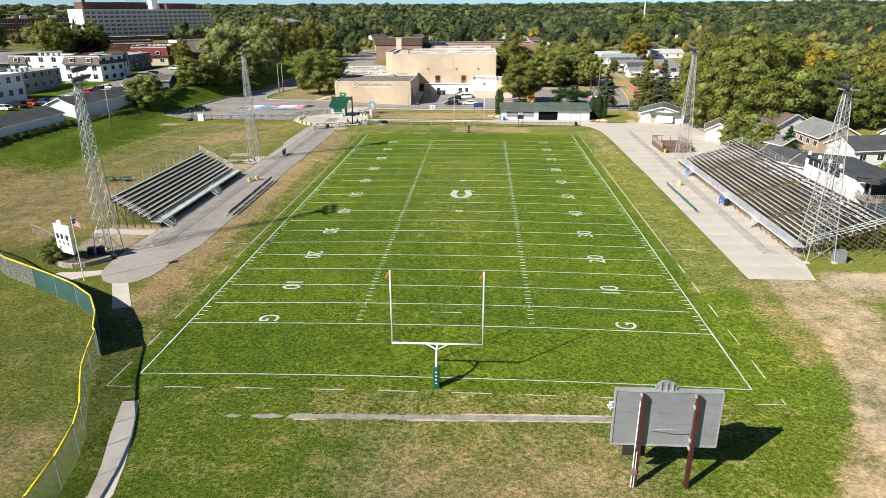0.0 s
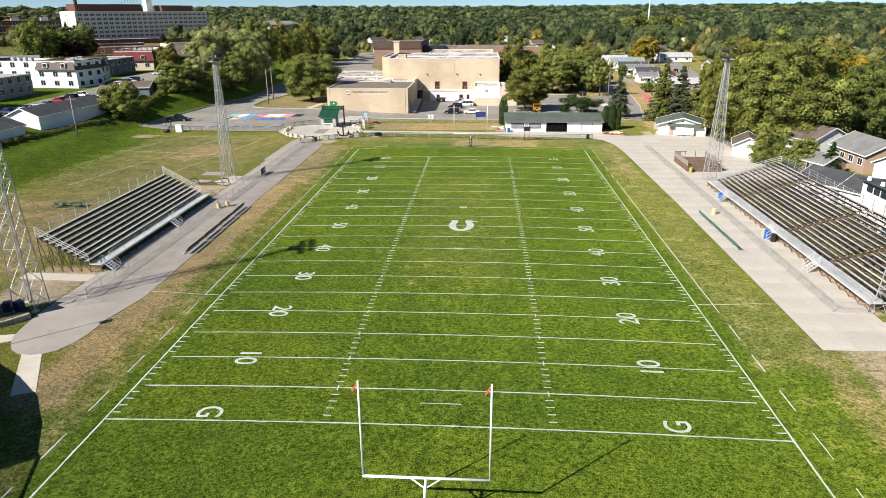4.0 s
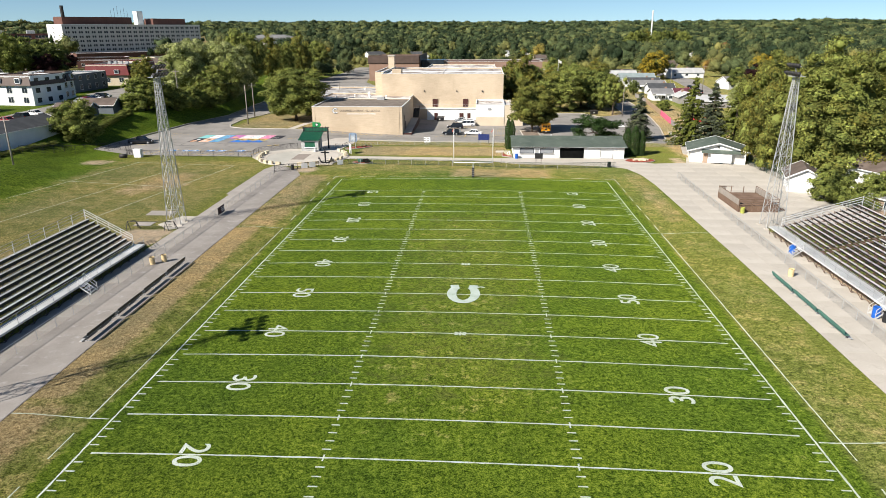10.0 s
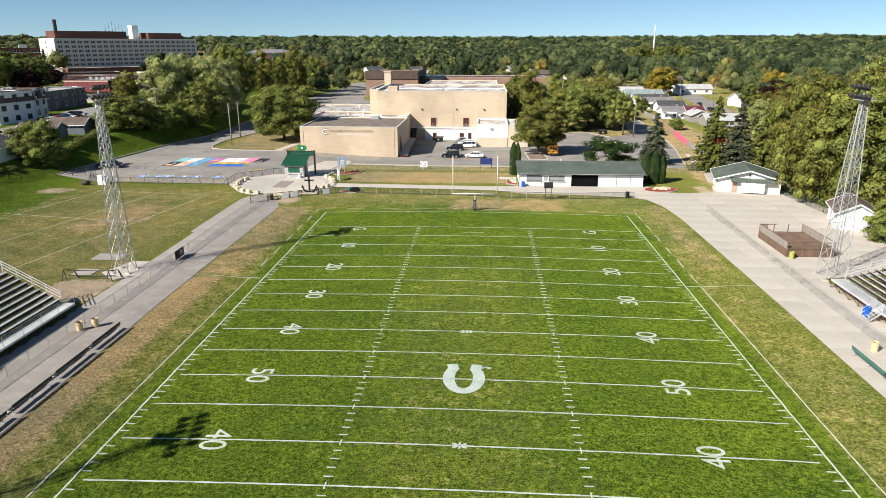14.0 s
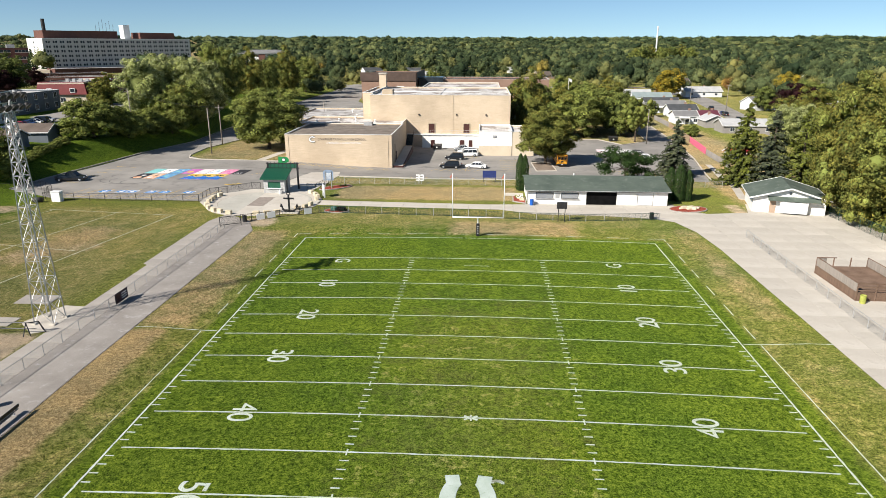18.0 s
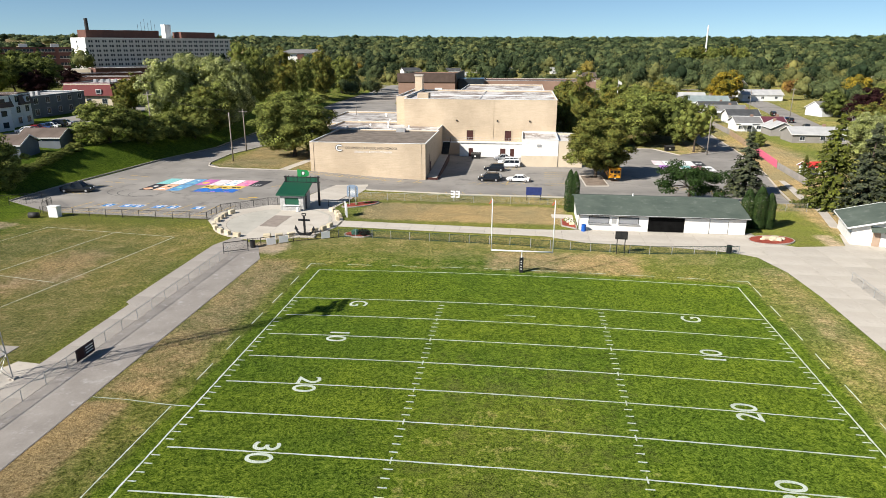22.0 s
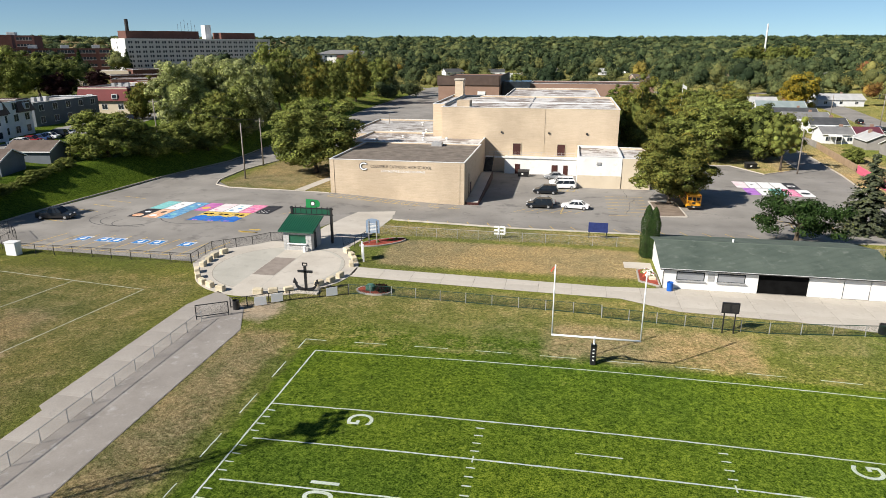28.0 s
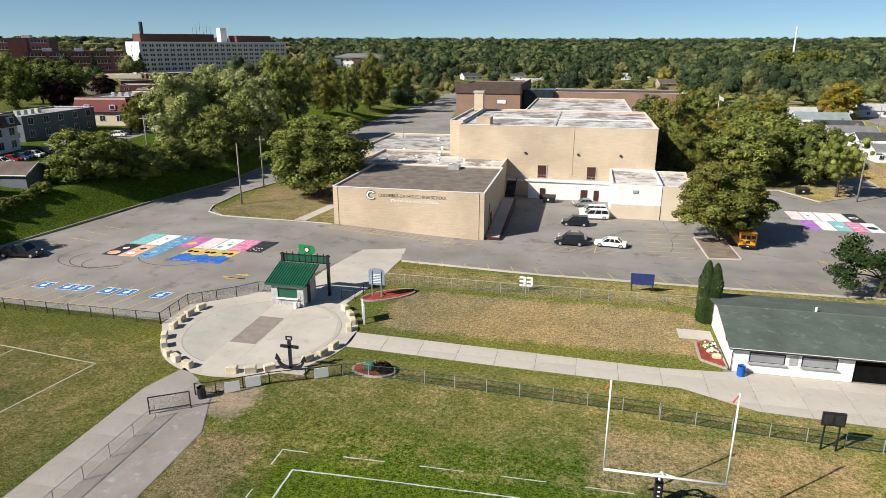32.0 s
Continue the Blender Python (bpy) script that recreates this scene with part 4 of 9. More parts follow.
# building behind the school
hall = thing("brown_hall", "brown brick hall with dark metal fascia behind the school", "building")
flat_block(hall, -60, -33, 340, 385, -2, 12.0, "brown_brick", "brown_metal", "brown_metal")
part("fascia", Geo().box(-60.4, -32.6, 339.5, 339.95, 9.2, 13.2).box(-32.95, -32.5, 339.5, 385, 9.2, 13.2), M["brown_metal"], hall)
part("door", Geo().box(-38.5, -36.2, 339.8, 339.97, -1, 1.6), M["maroon"], hall)
part("sign", Geo().box(-42.5, -39, 339.7, 339.97, 5.2, 6.6), M["white_wall"], hall)
part("link", Geo().box(-32.4, -20, 348, 360, -2, 10.5), M["glass"], hall, "dark glazed link")
back = thing("long_hall", "long low tan brick building with flat roof", "building")
flat_block(back, -20, 33, 350, 372, -2, 9.6, "brown_brick", "brown_metal")
windows(back, 349.95, [-16 + 4.2 * k for k in range(11)], (3.0,), 1.6, 1.4)

# hospital block, far to the north-west
hosp = thing("hospital_building", "long grey concrete hospital block with rows of windows", "hospital")
hosp.matrix_basis = pose(-347.8, 528.6, 3.2, 0, 0, 62.4)
L = 138.6
body = Geo().box(0, L, 0, 22, 0, 27.5)
M["hospital_wall"] = surf("grey_precast", (0.50, 0.485, 0.46), (0.58, 0.565, 0.54), 0.05, 3, 0.85)
part("wall", body, M["hospital_wall"], hosp)
part("end_wall", Geo().box(-0.4, -0.02, -0.3, 22.3, 0, 28), M["white_wall"], hosp, "white windowless end wall")
part("parapet", Geo().box(-0.2, L + 0.2, -0.25, 22.2, 27.5, 28.2), M["white_metal"], hosp)
for x0, x1, hgt in ((4, 36, 6), (36, 68, 6.2), (90, 126, 5.5)):
    part("penthouse", Geo().box(x0, x1, 5, 18, 28.2, 28.2 + hgt), M["red_brick"], hosp, "dark brown brick penthouse")
part("boiler_stack", Geo().tube((7, 8, 34), (7, 8, 43), 1.4, n=12), M["dark_steel"], hosp)
part("lift_tower", Geo().box(79, 85, 12, 18, 28.2, 40), M["white_wall"], hosp)
for k in range(6):
    part("aerial", Geo().tube((52 + k * 3.2, 10, 34), (52 + k * 3.2, 10, 40 + (k * 7) % 5), 0.12, n=5), M["dark_steel"], hosp)
wf = Geo().box(-0.66, 0.66, -0.1, 0.0, 0, 1.7).mesh("window", M["glass"])
for r in range(7):
    for c in range(24):
        for d in (-1.0, 1.0):
            if c < 24:
                ob = part("window", wf, None, hosp)
                ob.location = (4.0 + c * 5.68 + d, 0, 2.9 + r * 3.6)
for z in range(7):
    part("end_window", Geo().box(-0.5, -0.42, 12, 13.2, 2.6 + z * 3.6, 4.3 + z * 3.6), M["glass"], hosp)


def wing_block(name, label, x, y, rz, w, d, h, wall, roof, rows, cols, cat="building", base=None, win=(1.6, 1.5)):
    """A flat-roofed building, its front to local -y, with rows of windows."""
    z = on(x, y) if base is None else base
    ob = thing(name, label, cat, x, y, z, rz)
    flat_block(ob, -w / 2, w / 2, 0, d, -1, h, wall, roof, "white_metal" if roof != "brown_metal" else "brown_metal")
    if rows and cols:
        st = h / rows
        windows(ob, -0.02, [-w / 2 + w * (c + 0.5) / cols for c in range(cols)], [st * r + st * 0.32 for r in range(rows)], *win)
    return ob


M["dark_brick"] = surf("dark_red_brick", (0.085, 0.036, 0.030), (0.125, 0.056, 0.046), 0.2, 10, 0.88)
M["pale_band"] = surf("pale_precast_band", (0.30, 0.26, 0.24), (0.38, 0.34, 0.31), 0.2, 6, 0.85)


def banded_wing(label, x, y, rz, w, d, h, rows, base):
    """A brick block whose storeys carry long bands of dark glass over a pale sill."""
    ob = thing("hospital_wing", label, "hospital", x, y, base, rz)
    flat_block(ob, -w / 2, w / 2, 0, d, -2, h, "dark_brick", "grey_roof", "brown_metal")
    st = h / rows
    for r in range(rows):
        z = st * r + st * 0.35
        bays = max(2, int(w / 13))
        for k in range(bays):
            x0, x1 = -w / 2 + w * (k + 0.1) / bays, -w / 2 + w * (k + 0.9) / bays
            win = part("window_band", Geo().box(x0, x1, -0.08, -0.02, z, z + st * 0.38), M["glass"], ob)
            part("sill", Geo().box(x0 - 0.2, x1 + 0.2, -0.16, -0.02, z - 0.45, z), M["pale_band"], win)
            for j in range(1, 5):
                xm = x0 + (x1 - x0) * j / 5
                part("mullion", Geo().box(xm - 0.12, xm + 0.12, -0.14, -0.08, z, z + st * 0.38), M["pale_band"], win)
    for k in range(3):
        part("roof_unit", Geo().bevel_box(-w * 0.35 + k * w * 0.3, -w * 0.35 + k * w * 0.3 + 6, d * 0.3, d * 0.6, h - 0.4, h + 2.6, 0.2), M["galvanised"], ob)
    return ob


banded_wing("lower dark brick hospital wing with long window bands", -395, 520, 38, 74, 30, 21, 4, 3)
banded_wing("tall dark red brick hospital wing with window bands", -470, 512, 30, 84, 30, 31, 6, 3)
stair = thing("hospital_tower", "dark brick stair tower between the hospital wings", "hospital", -432, 500, 3, 34)
flat_block(stair, -6, 6, 0, 14, -2, 31, "dark_brick", "grey_roof", "brown_metal")
wing_block("hospital_annex", "low brick annex with white roof edge", -270, 505, 45, 95, 25, 7, "red_brick", "grey_roof", 1, 16, "hospital", 3)
wing_block("hospital_annex", "low tan annex with white roof", -330, 470, 20, 40, 20, 6, "beige_block", "white_roof", 1, 8, "hospital", 3)
off = wing_block("office_building", "office building of white, grey and red panels with hipped roof", -202, 620, 8, 42, 24, 16, "white_wall", "grey_roof", 4, 9, "building", 2.5)
part("hip_roof", Geo().add([(-23, -2, 16.2), (23, -2, 16.2), (23, 26, 16.2), (-23, 26, 16.2), (-12, 12, 19.5), (12, 12, 19.5)], [(0, 1, 5, 4), (1, 2, 5), (2, 3, 4, 5), (3, 0, 4), (3, 2, 1, 0)]), M["shingle_grey"], off)
for x0, x1, key in ((-21.1, -15, "siding_blue"), (-4, 2, "red_brick"), (9, 14, "siding_blue")):
    part("bay", Geo().box(x0, x1, -1.2, -0.1, 0, 15.6), M[key], off)


# houses
def gable_house(name, label, x, y, rz, w, d, h, ridge, wall, roof, front_windows=3, over=0.45, base=None, cat="house"):
    """Ridge along local x, eaves at the front and back, gables at the ends."""
    z = on(x, y) if base is None else base
    ob = thing(name, label, cat, x, y, z, rz)
    g = Geo()
    a, b = w / 2, d / 2
    g.add([(-a, -b, -0.5), (a, -b, -0.5), (a, b, -0.5), (-a, b, -0.5), (-a, -b, h), (a, -b, h), (a, b, h), (-a, b, h), (-a, 0, ridge), (a, 0, ridge)], [(0, 1, 5, 4), (2, 3, 7, 6), (1, 2, 6, 9, 5), (3, 0, 4, 8, 7), (3, 2, 1, 0)])
    part("wall", g, wall if not isinstance(wall, str) else M[wall], ob)
    k = (ridge - h) / b
    r = Geo()
    r.slab([(-a - over, -b - over, h - k * over + 0.18), (a + over, -b - over, h - k * over + 0.18), (a + over, 0, ridge + 0.18), (-a - over, 0, ridge + 0.18)], 0.16)
    r.slab([(a + over, b + over, h - k * over + 0.18), (-a - over, b + over, h - k * over + 0.18), (-a - over, 0.01, ridge + 0.18), (a + over, 0.01, ridge + 0.18)], 0.16)
    part("roof", r, roof if not isinstance(roof, str) else M[roof], ob)
    for s in (-1, 1):
        part("bargeboard", Geo().beam((s * (a + over), -b - over, h - k * over + 0.12), (s * (a + over), 0, ridge + 0.12), 0.05, 0.22).beam((s * (a + over), b + over, h - k * over + 0.12), (s * (a + over), 0, ridge + 0.12), 0.05, 0.22), M["white_metal"], ob)
        part("fascia", Geo().beam((-a - over, s * (b + over), h - k * over + 0.1), (a + over, s * (b + over), h - k * over + 0.1), 0.05, 0.2), M["white_metal"], ob)
    if front_windows:
        windows(ob, -b - 0.02, [-a + w * (i + 0.5) / front_windows for i in range(front_windows)], [max(0.8, h - 1.9)], 1.3, 1.1)
    return ob


# ---- trees ----
def mesh_of(name, co, quads, hue, material, tris=None):
    """A mesh of loose four-cornered faces, and three-cornered ones if given, with a hue for every corner point."""
    me = bpy.data.meshes.new(name)
    loops, starts = quads.ravel(), np.arange(len(quads)) * quads.shape[1]
    if tris is not None:
        starts = np.concatenate([starts, len(loops) + np.arange(len(tris)) * 3])
        loops = np.concatenate([loops, tris.ravel()])
    me.vertices.add(len(co))
    me.vertices.foreach_set("co", co.astype(np.float32).ravel())
    me.loops.add(len(loops))
    me.loops.foreach_set("vertex_index", loops.astype(np.int32))
    me.polygons.add(len(starts))
    me.polygons.foreach_set("loop_start", starts)
    me.update(calc_edges=True)
    at = me.attributes.new("hue", "FLOAT", "POINT")
    at.data.foreach_set("value", np.asarray(hue, np.float32).ravel())
    me.materials.append(material)
    return me


def leaves(rng, p, out, size, stray=0.42):
    """A bent four-cornered leaf clump at each point, facing roughly outwards."""
    n = len(p)
    nrm = out / (np.linalg.norm(out, axis=1, keepdims=True) + 1e-9) + rng.normal(0, stray, (n, 3)) + np.array([0, 0, 0.12])
    nrm /= np.linalg.norm(nrm, axis=1, keepdims=True)
    u = np.cross(nrm, rng.normal(0, 1, (n, 3)))
    u /= np.linalg.norm(u, axis=1, keepdims=True) + 1e-9
    w = np.cross(nrm, u)
    s = (size * rng.uniform(0.6, 1.35, n))[:, None]
    bend = nrm * s * rng.uniform(0.1, 0.4, (n, 1))
    co = np.stack([p - u * s, p - w * s * 0.52 - bend, p + u * s, p + w * s * 0.52 - bend], 1).reshape(-1, 3)
    return co, np.arange(4 * n).reshape(n, 4)


def ball(level):
    """Points and triangles of a unit icosphere."""
    bm = bmesh.new()
    bmesh.ops.create_icosphere(bm, subdivisions=level, radius=1.0)
    v = np.array([p.co[:] for p in bm.verts])
    f = np.array([[p.index for p in t.verts] for t in bm.faces])
    bm.free()
    return v, f


BALL_1, BALL_2 = ball(1), ball(2)


def broad_crown(seed, count, size, hue, lumps=70, flat=1.0, low=0.28, rough=1.0):
    """Crown of a broadleaf tree of unit height and about unit spread: leafy boughs with dark gaps between them."""
    rng = np.random.default_rng(seed)
    c, rad = [], []
    tries = 0
    while len(c) < lumps and tries < 20000:
        tries += 1
        q = rng.normal(0, 1, 3)
        q *= rng.uniform(0.45, 1.0) ** 0.6 / np.linalg.norm(q)
        r = np.linalg.norm(q)
        if q[2] < -0.88:
            continue
        a = math.atan2(q[1], q[0])
        bulge = 1 + rough * (0.12 * math.sin(2 * a + seed) + 0.10 * math.sin(3 * a + 5 * q[2] + seed) + rng.uniform(-0.10, 0.10))
        p = q * bulge * np.array([0.40, 0.40, 0.36 * flat]) + np.array([0, 0, low + 0.36])
        rr = rng.uniform(0.055, 0.115) * (70 / lumps) ** 0.28
        if any(np.sum((p - o) ** 2) < (0.62 * (rr + s)) ** 2 for o, s in zip(c, rad)) and tries < 12000:
            continue
        c.append(p)
        rad.append(rr)
    lumps = len(c)
    c, rad = np.array(c), np.array(rad)
    out = c - np.array([0, 0, low + 0.30])
    k = rng.choice(lumps, count, p=rad ** 2 / np.sum(rad ** 2))
    d = rng.normal(0, 1, (count, 3))
    o = out[k] / (np.linalg.norm(out[k], axis=1, keepdims=True) + 1e-6)
    d = d / np.linalg.norm(d, axis=1, keepdims=True) + 0.45 * o + np.array([0, 0, 0.25])
    d /= np.linalg.norm(d, axis=1, keepdims=True)
    # each bough is a rough clump that reaches outwards and droops at its tip
    r = rad[k][:, None] * rng.uniform(0.84, 1.14, (count, 1)) * (1 + 0.22 * np.sin(9 * d[:, :1] + 3 * k[:, None]) * np.sin(8 * d[:, 2:] + k[:, None]))
    p = c[k] + d * r * np.array([1.08, 1.08, 0.86])
    p[:, 2] -= np.maximum(0, np.linalg.norm(p[:, :2], axis=1) - 0.3) * 0.18
    co, q = leaves(rng, p, d, np.full(count, size))
    tone = rng.normal(0, 0.05, lumps)
    h = np.repeat(hue + tone[k], 4)
    # added solid cores of leaf colour keep the sky and light out of the boughs
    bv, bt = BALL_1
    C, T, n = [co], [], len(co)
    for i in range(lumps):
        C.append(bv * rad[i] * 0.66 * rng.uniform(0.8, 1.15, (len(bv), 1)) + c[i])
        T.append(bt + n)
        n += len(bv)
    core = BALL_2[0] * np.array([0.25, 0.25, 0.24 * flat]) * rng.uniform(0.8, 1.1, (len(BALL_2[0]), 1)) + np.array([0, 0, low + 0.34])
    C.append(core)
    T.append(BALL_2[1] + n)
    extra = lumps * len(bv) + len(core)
    # the cores' lowered hue darkens most crowns inside: shade put into the colour
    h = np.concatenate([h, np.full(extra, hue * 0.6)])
    return np.concatenate(C), q, h, c, np.concatenate(T)


def trunk_and_limbs(rng, centres, top, r0):
    g = Geo()
    x = y = 0.0
    last, n = Vector((0, 0, -0.02)), 5
    for i in range(1, n + 1):
        nxt = Vector((rng.uniform(-0.012, 0.012), rng.uniform(-0.012, 0.012), top * i / n))
        g.tube(last, nxt, r0 * (1.25 if i == 1 else 1 - 0.13 * (i - 1)), r0 * (1 - 0.13 * i), 9, i == 1)
        last = nxt
    for q in centres[:14]:
        a = Vector((0, 0, top * rng.uniform(0.6, 1.0)))
        b = Vector(q)
        m = a.lerp(b, 0.5) + Vector((0, 0, 0.03))
        g.tube(a, m, r0 * 0.42, r0 * 0.26, 6, False)
        g.tube(m, b, r0 * 0.26, r0 * 0.09, 6, False)
    return g


KIND = {}


def broad_kind(key, seed, hue, count=8000, size=0.0175, flat=1.0, low=0.28, mat="maple", r0=0.022, lumps=75, rough=1.0):
    co, q, h, c, t = broad_crown(seed, count, size, hue, lumps, flat, low, rough)
    KIND[key] = (mesh_of("crown", co, q, h, M[mat], t), trunk_and_limbs(np.random.default_rng(seed + 50), c, low + 0.22, r0).mesh("trunk", M["bark"], True))


def conifer_kind(key, seed, hue, count=9000, spread=0.23, size=0.0165, layers=19):
    """Tiers of drooping boughs round a straight stem, of unit height."""
    rng = np.random.default_rng(seed)
    P, D = [], []
    for i in range(layers):
        f = i / (layers - 1)
        z = 0.07 + 0.9 * f
        reach = spread * (1 - f) ** 0.8 + 0.012
        for b in range(max(4, int(13 * (1 - f)) + 4)):
            a = rng.uniform(0, 2 * math.pi)
            ln = reach * rng.uniform(0.72, 1.12)
            m = int(count / layers / 11) + 2
            t = rng.uniform(0.12, 1, m) ** 0.8
            d = np.array([math.cos(a), math.sin(a), 0])
            p = d * (ln * t)[:, None] + np.array([0, 0, 1]) * (z - 0.22 * ln * t)[:, None] + rng.normal(0, 0.010, (m, 3))
            P.append(p)
            D.append(np.tile(d * 0.6 + np.array([0, 0, 0.5]), (m, 1)))
    p, d = np.concatenate(P), np.concatenate(D)
    co, q = leaves(rng, p, d, size)
    h = np.repeat(np.clip(hue + rng.normal(0, 0.05, len(p)), 0, 1), 4)
    KIND[key] = (mesh_of("crown", co, q, h, M["conifer"]), Geo().tube((0, 0, -0.02), (0, 0, 0.96), 0.018, 0.003, 8).mesh("trunk", M["bark"], True))


def column_kind(key, seed, hue, count=7500):
    """A clipped-looking columnar cedar of unit height."""
    rng = np.random.default_rng(seed)
    z = rng.uniform(0.02, 1, count)
    a = rng.uniform(0, 2 * math.pi, count)
    r = 0.135 * np.minimum(1, (1 - z) * 3.2) ** 0.55 * np.minimum(1, 0.75 + z * 2) * rng.uniform(0.82, 1.06, count) * (1 + 0.06 * np.sin(a * 3 + seed) + 0.05 * np.sin(z * 21))
    d = np.stack([np.cos(a), np.sin(a), 0.4 + 0 * a], -1)
    co, q = leaves(rng, np.stack([r * np.cos(a), r * np.sin(a), z], -1), d, 0.0125)
    KIND[key] = (mesh_of("crown", co, q, np.repeat(hue + rng.normal(0, 0.04, count), 4), M["conifer"]), Geo().tube((0, 0, -0.02), (0, 0, 0.9), 0.06, 0.02, 8).mesh("trunk", M["bark"], True))


broad_kind("green", 1, 0.34, low=0.14, flat=1.2)
broad_kind("green_b", 2, 0.45, low=0.20, flat=1.18, rough=0.5, count=21000, size=0.0150, lumps=95)
broad_kind("shade", 12, 0.34, low=0.20, flat=1.2, count=20000, size=0.0140, lumps=120, rough=0.6)
broad_kind("olive", 3, 0.50, low=0.12, flat=1.22)
broad_kind("silver", 4, 0.42, low=0.10, flat=1.28, mat="silver_leaf", count=14000, size=0.0150, lumps=110)
broad_kind("yellow", 5, 0.74, low=0.16, flat=1.15)
broad_kind("dark", 6, 0.16, low=0.16, flat=1.2)
broad_kind("big", 7, 0.38, count=34000, size=0.0105, lumps=190, low=0.08, flat=1.3)
broad_kind("big_olive", 8, 0.45, count=26000, size=0.0115, lumps=140, low=0.08, flat=1.3)
broad_kind("bush", 9, 0.30, count=12000, size=0.0165, low=0.06, lumps=90, flat=1.15)
broad_kind("purple", 10, 0.5, mat="purple_leaf", low=0.12, flat=1.2)
broad_kind("sparse", 11, 0.45, count=2600, size=0.012, lumps=60)
conifer_kind("spruce", 21, 0.70)
conifer_kind("pine", 22, 0.95, spread=0.30)
conifer_kind("fir", 23, 0.30)
column_kind("cedar", 31, 0.40)
# a wide, flat-topped pine
rngp = np.random.default_rng(41)
ctr = np.array([[math.cos(a) * r, math.sin(a) * r * 0.8, z] for a, r, z in zip(rngp.uniform(0, 6.3, 30), rngp.uniform(0.2, 0.85, 30), rngp.uniform(0.28, 0.92, 30))])
kk = rngp.integers(0, 30, 8000)
dd = rngp.normal(0, 1, (8000, 3))
dd /= np.linalg.norm(dd, axis=1, keepdims=True)
pp = ctr[kk] + dd * np.array([0.28, 0.28, 0.12]) * rngp.uniform(0.4, 1, (8000, 1))
co, q = leaves(rngp, pp, dd, 0.030)
KIND["flat_pine"] = (mesh_of("crown", co, q, np.repeat(0.34 + rngp.normal(0, 0.05, 8000), 4), M["conifer"]), trunk_and_limbs(rngp, ctr * np.array([0.8, 0.8, 0.9]), 0.5, 0.05).mesh("trunk", M["bark"], True))


def tree(kind, x, y, height, spread=1.0, label="", name="tree", z=None, rz=None, group=""):
    """spread: the crown's width over its usual one."""
    z0 = on(x, y) if z is None else z
    ob = tagged(new(name), label, "tree" if name == "tree" else name, group)
    ob.empty_display_size = 0.3
    s = height * spread
    rz = (x * 37.0 + y * 17.0) % 360 if rz is None else rz
    ob.matrix_basis = Matrix.LocRotScale((x, y, z0), Euler((0, 0, radians(rz))), (s, s, height))
    crown, trunk = KIND[kind]
    part("trunk", trunk, None, ob)
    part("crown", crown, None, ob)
    return ob

# ---- trees round the school ----
tree("shade", -55.4, 180.2, 15.2, 1.42, "broad green shade tree on a dry lawn by the drive")
tree("green_b", 15.6, 170.5, 12.3, 1.32, "full green tree in a gravel island of the car park")
tree("flat_pine", 29.6, 146.5, 6.6, 1.05, "low spreading dark green pine")
tree("spruce", 42.0, 156.0, 12.2, 1.5, "tall grey-green spruce by the drive")
tree("pine", 51.0, 141.7, 15.8, 1.1, "yellow-green pine with open boughs")
tree("spruce", 53.7, 136.0, 14.6, 1.3, "grey-green spruce at the edge of the wood")
tree("pine", 58.2, 133.9, 15.7, 1.0, "yellow-green pine at the edge of the wood")
tree("big_olive", 59.5, 112.0, 20.9, 0.82, "tall olive-green maple behind the hut")
tree("big", 66.5, 105.5, 24.0, 1.12, "very large olive-green maple over the houses")
tree("big_olive", 62.0, 124.0, 21.5, 0.85, "tall olive-green maple behind the hut")
tree("big", 76.0, 128.0, 22.5, 0.95, "large olive-green maple over the houses")
tree("yellow", 108.8, 166.5, 18.4, 0.9, "bright yellow autumn tree among houses")
tree("dark", 83.5, 106.4, 12.4, 0.9, "dark green garden tree between houses")
tree("dark", 94.0, 110.0, 13.0, 0.9, "dark green garden tree between houses")
tree("purple", 88.2, 128.0, 10.6, 1.0, "dark purple-leaved tree behind houses")
tree("bush", 56.8, 86.4, 6.8, 1.15, "leafy green tree behind the fence")
tree("bush", 61.4, 83.0, 6.6, 1.1, "leafy green tree behind the fence")
tree("fir", 64.0, 78.0, 6.0, 1.7, "blue-green garden spruce behind the bleachers")
tree("olive", 107.1, 126.4, 20.1, 0.80, "olive-green garden tree among houses")
tree("olive", 82.5, 65.0, 9.2, 0.9, "yellow-green garden tree among houses")
tree("olive", 84.0, 57.0, 9.8, 0.9, "yellow-green garden tree among houses")
tree("green", 66.0, 46.0, 6.0, 1.2, "green garden tree behind the press box")
tree("bush", -93.6, 166.0, 10.4, 1.5, "broad bushy green tree on the bank")
tree("bush", -88.4, 181.6, 7.2, 1.6, "bushy green tree on the bank")
tree("olive", -128.0, 231.0, 10.0, 1.1, "small olive-green tree by the red building")
tree("silver", -99.0, 203.5, 18.5, 1.10, "tall silver-green maple on the bank")
tree("silver", -87.2, 212.6, 20.0, 1.00, "tall silver-green maple on the bank")
tree("green", -86.1, 199.1, 13.6, 1.15, "green tree on the bank")
tree("silver", -104.0, 228.0, 19.0, 1.0, "tall silver-green maple on the bank")
tree("green", -95.0, 251.1, 22.7, 0.82, "tall green tree along the road")
tree("olive", -99.0, 289.8, 19.0, 0.86, "olive-green tree along the road")
tree("green", -97.5, 309.7, 18.2, 0.76, "green tree along the road")
tree("olive", -97.0, 335.8, 21.9, 0.84, "olive and yellow tree along the road")
tree("green", -98.0, 376.7, 19.4, 1.0, "green tree along the road")
tree("olive", 14.8, 236.1, 19.0, 0.86, "olive-green tree beside the gymnasium")
tree("green_b", 15.8, 213.1, 11.6, 1.0, "green tree beside the gymnasium")
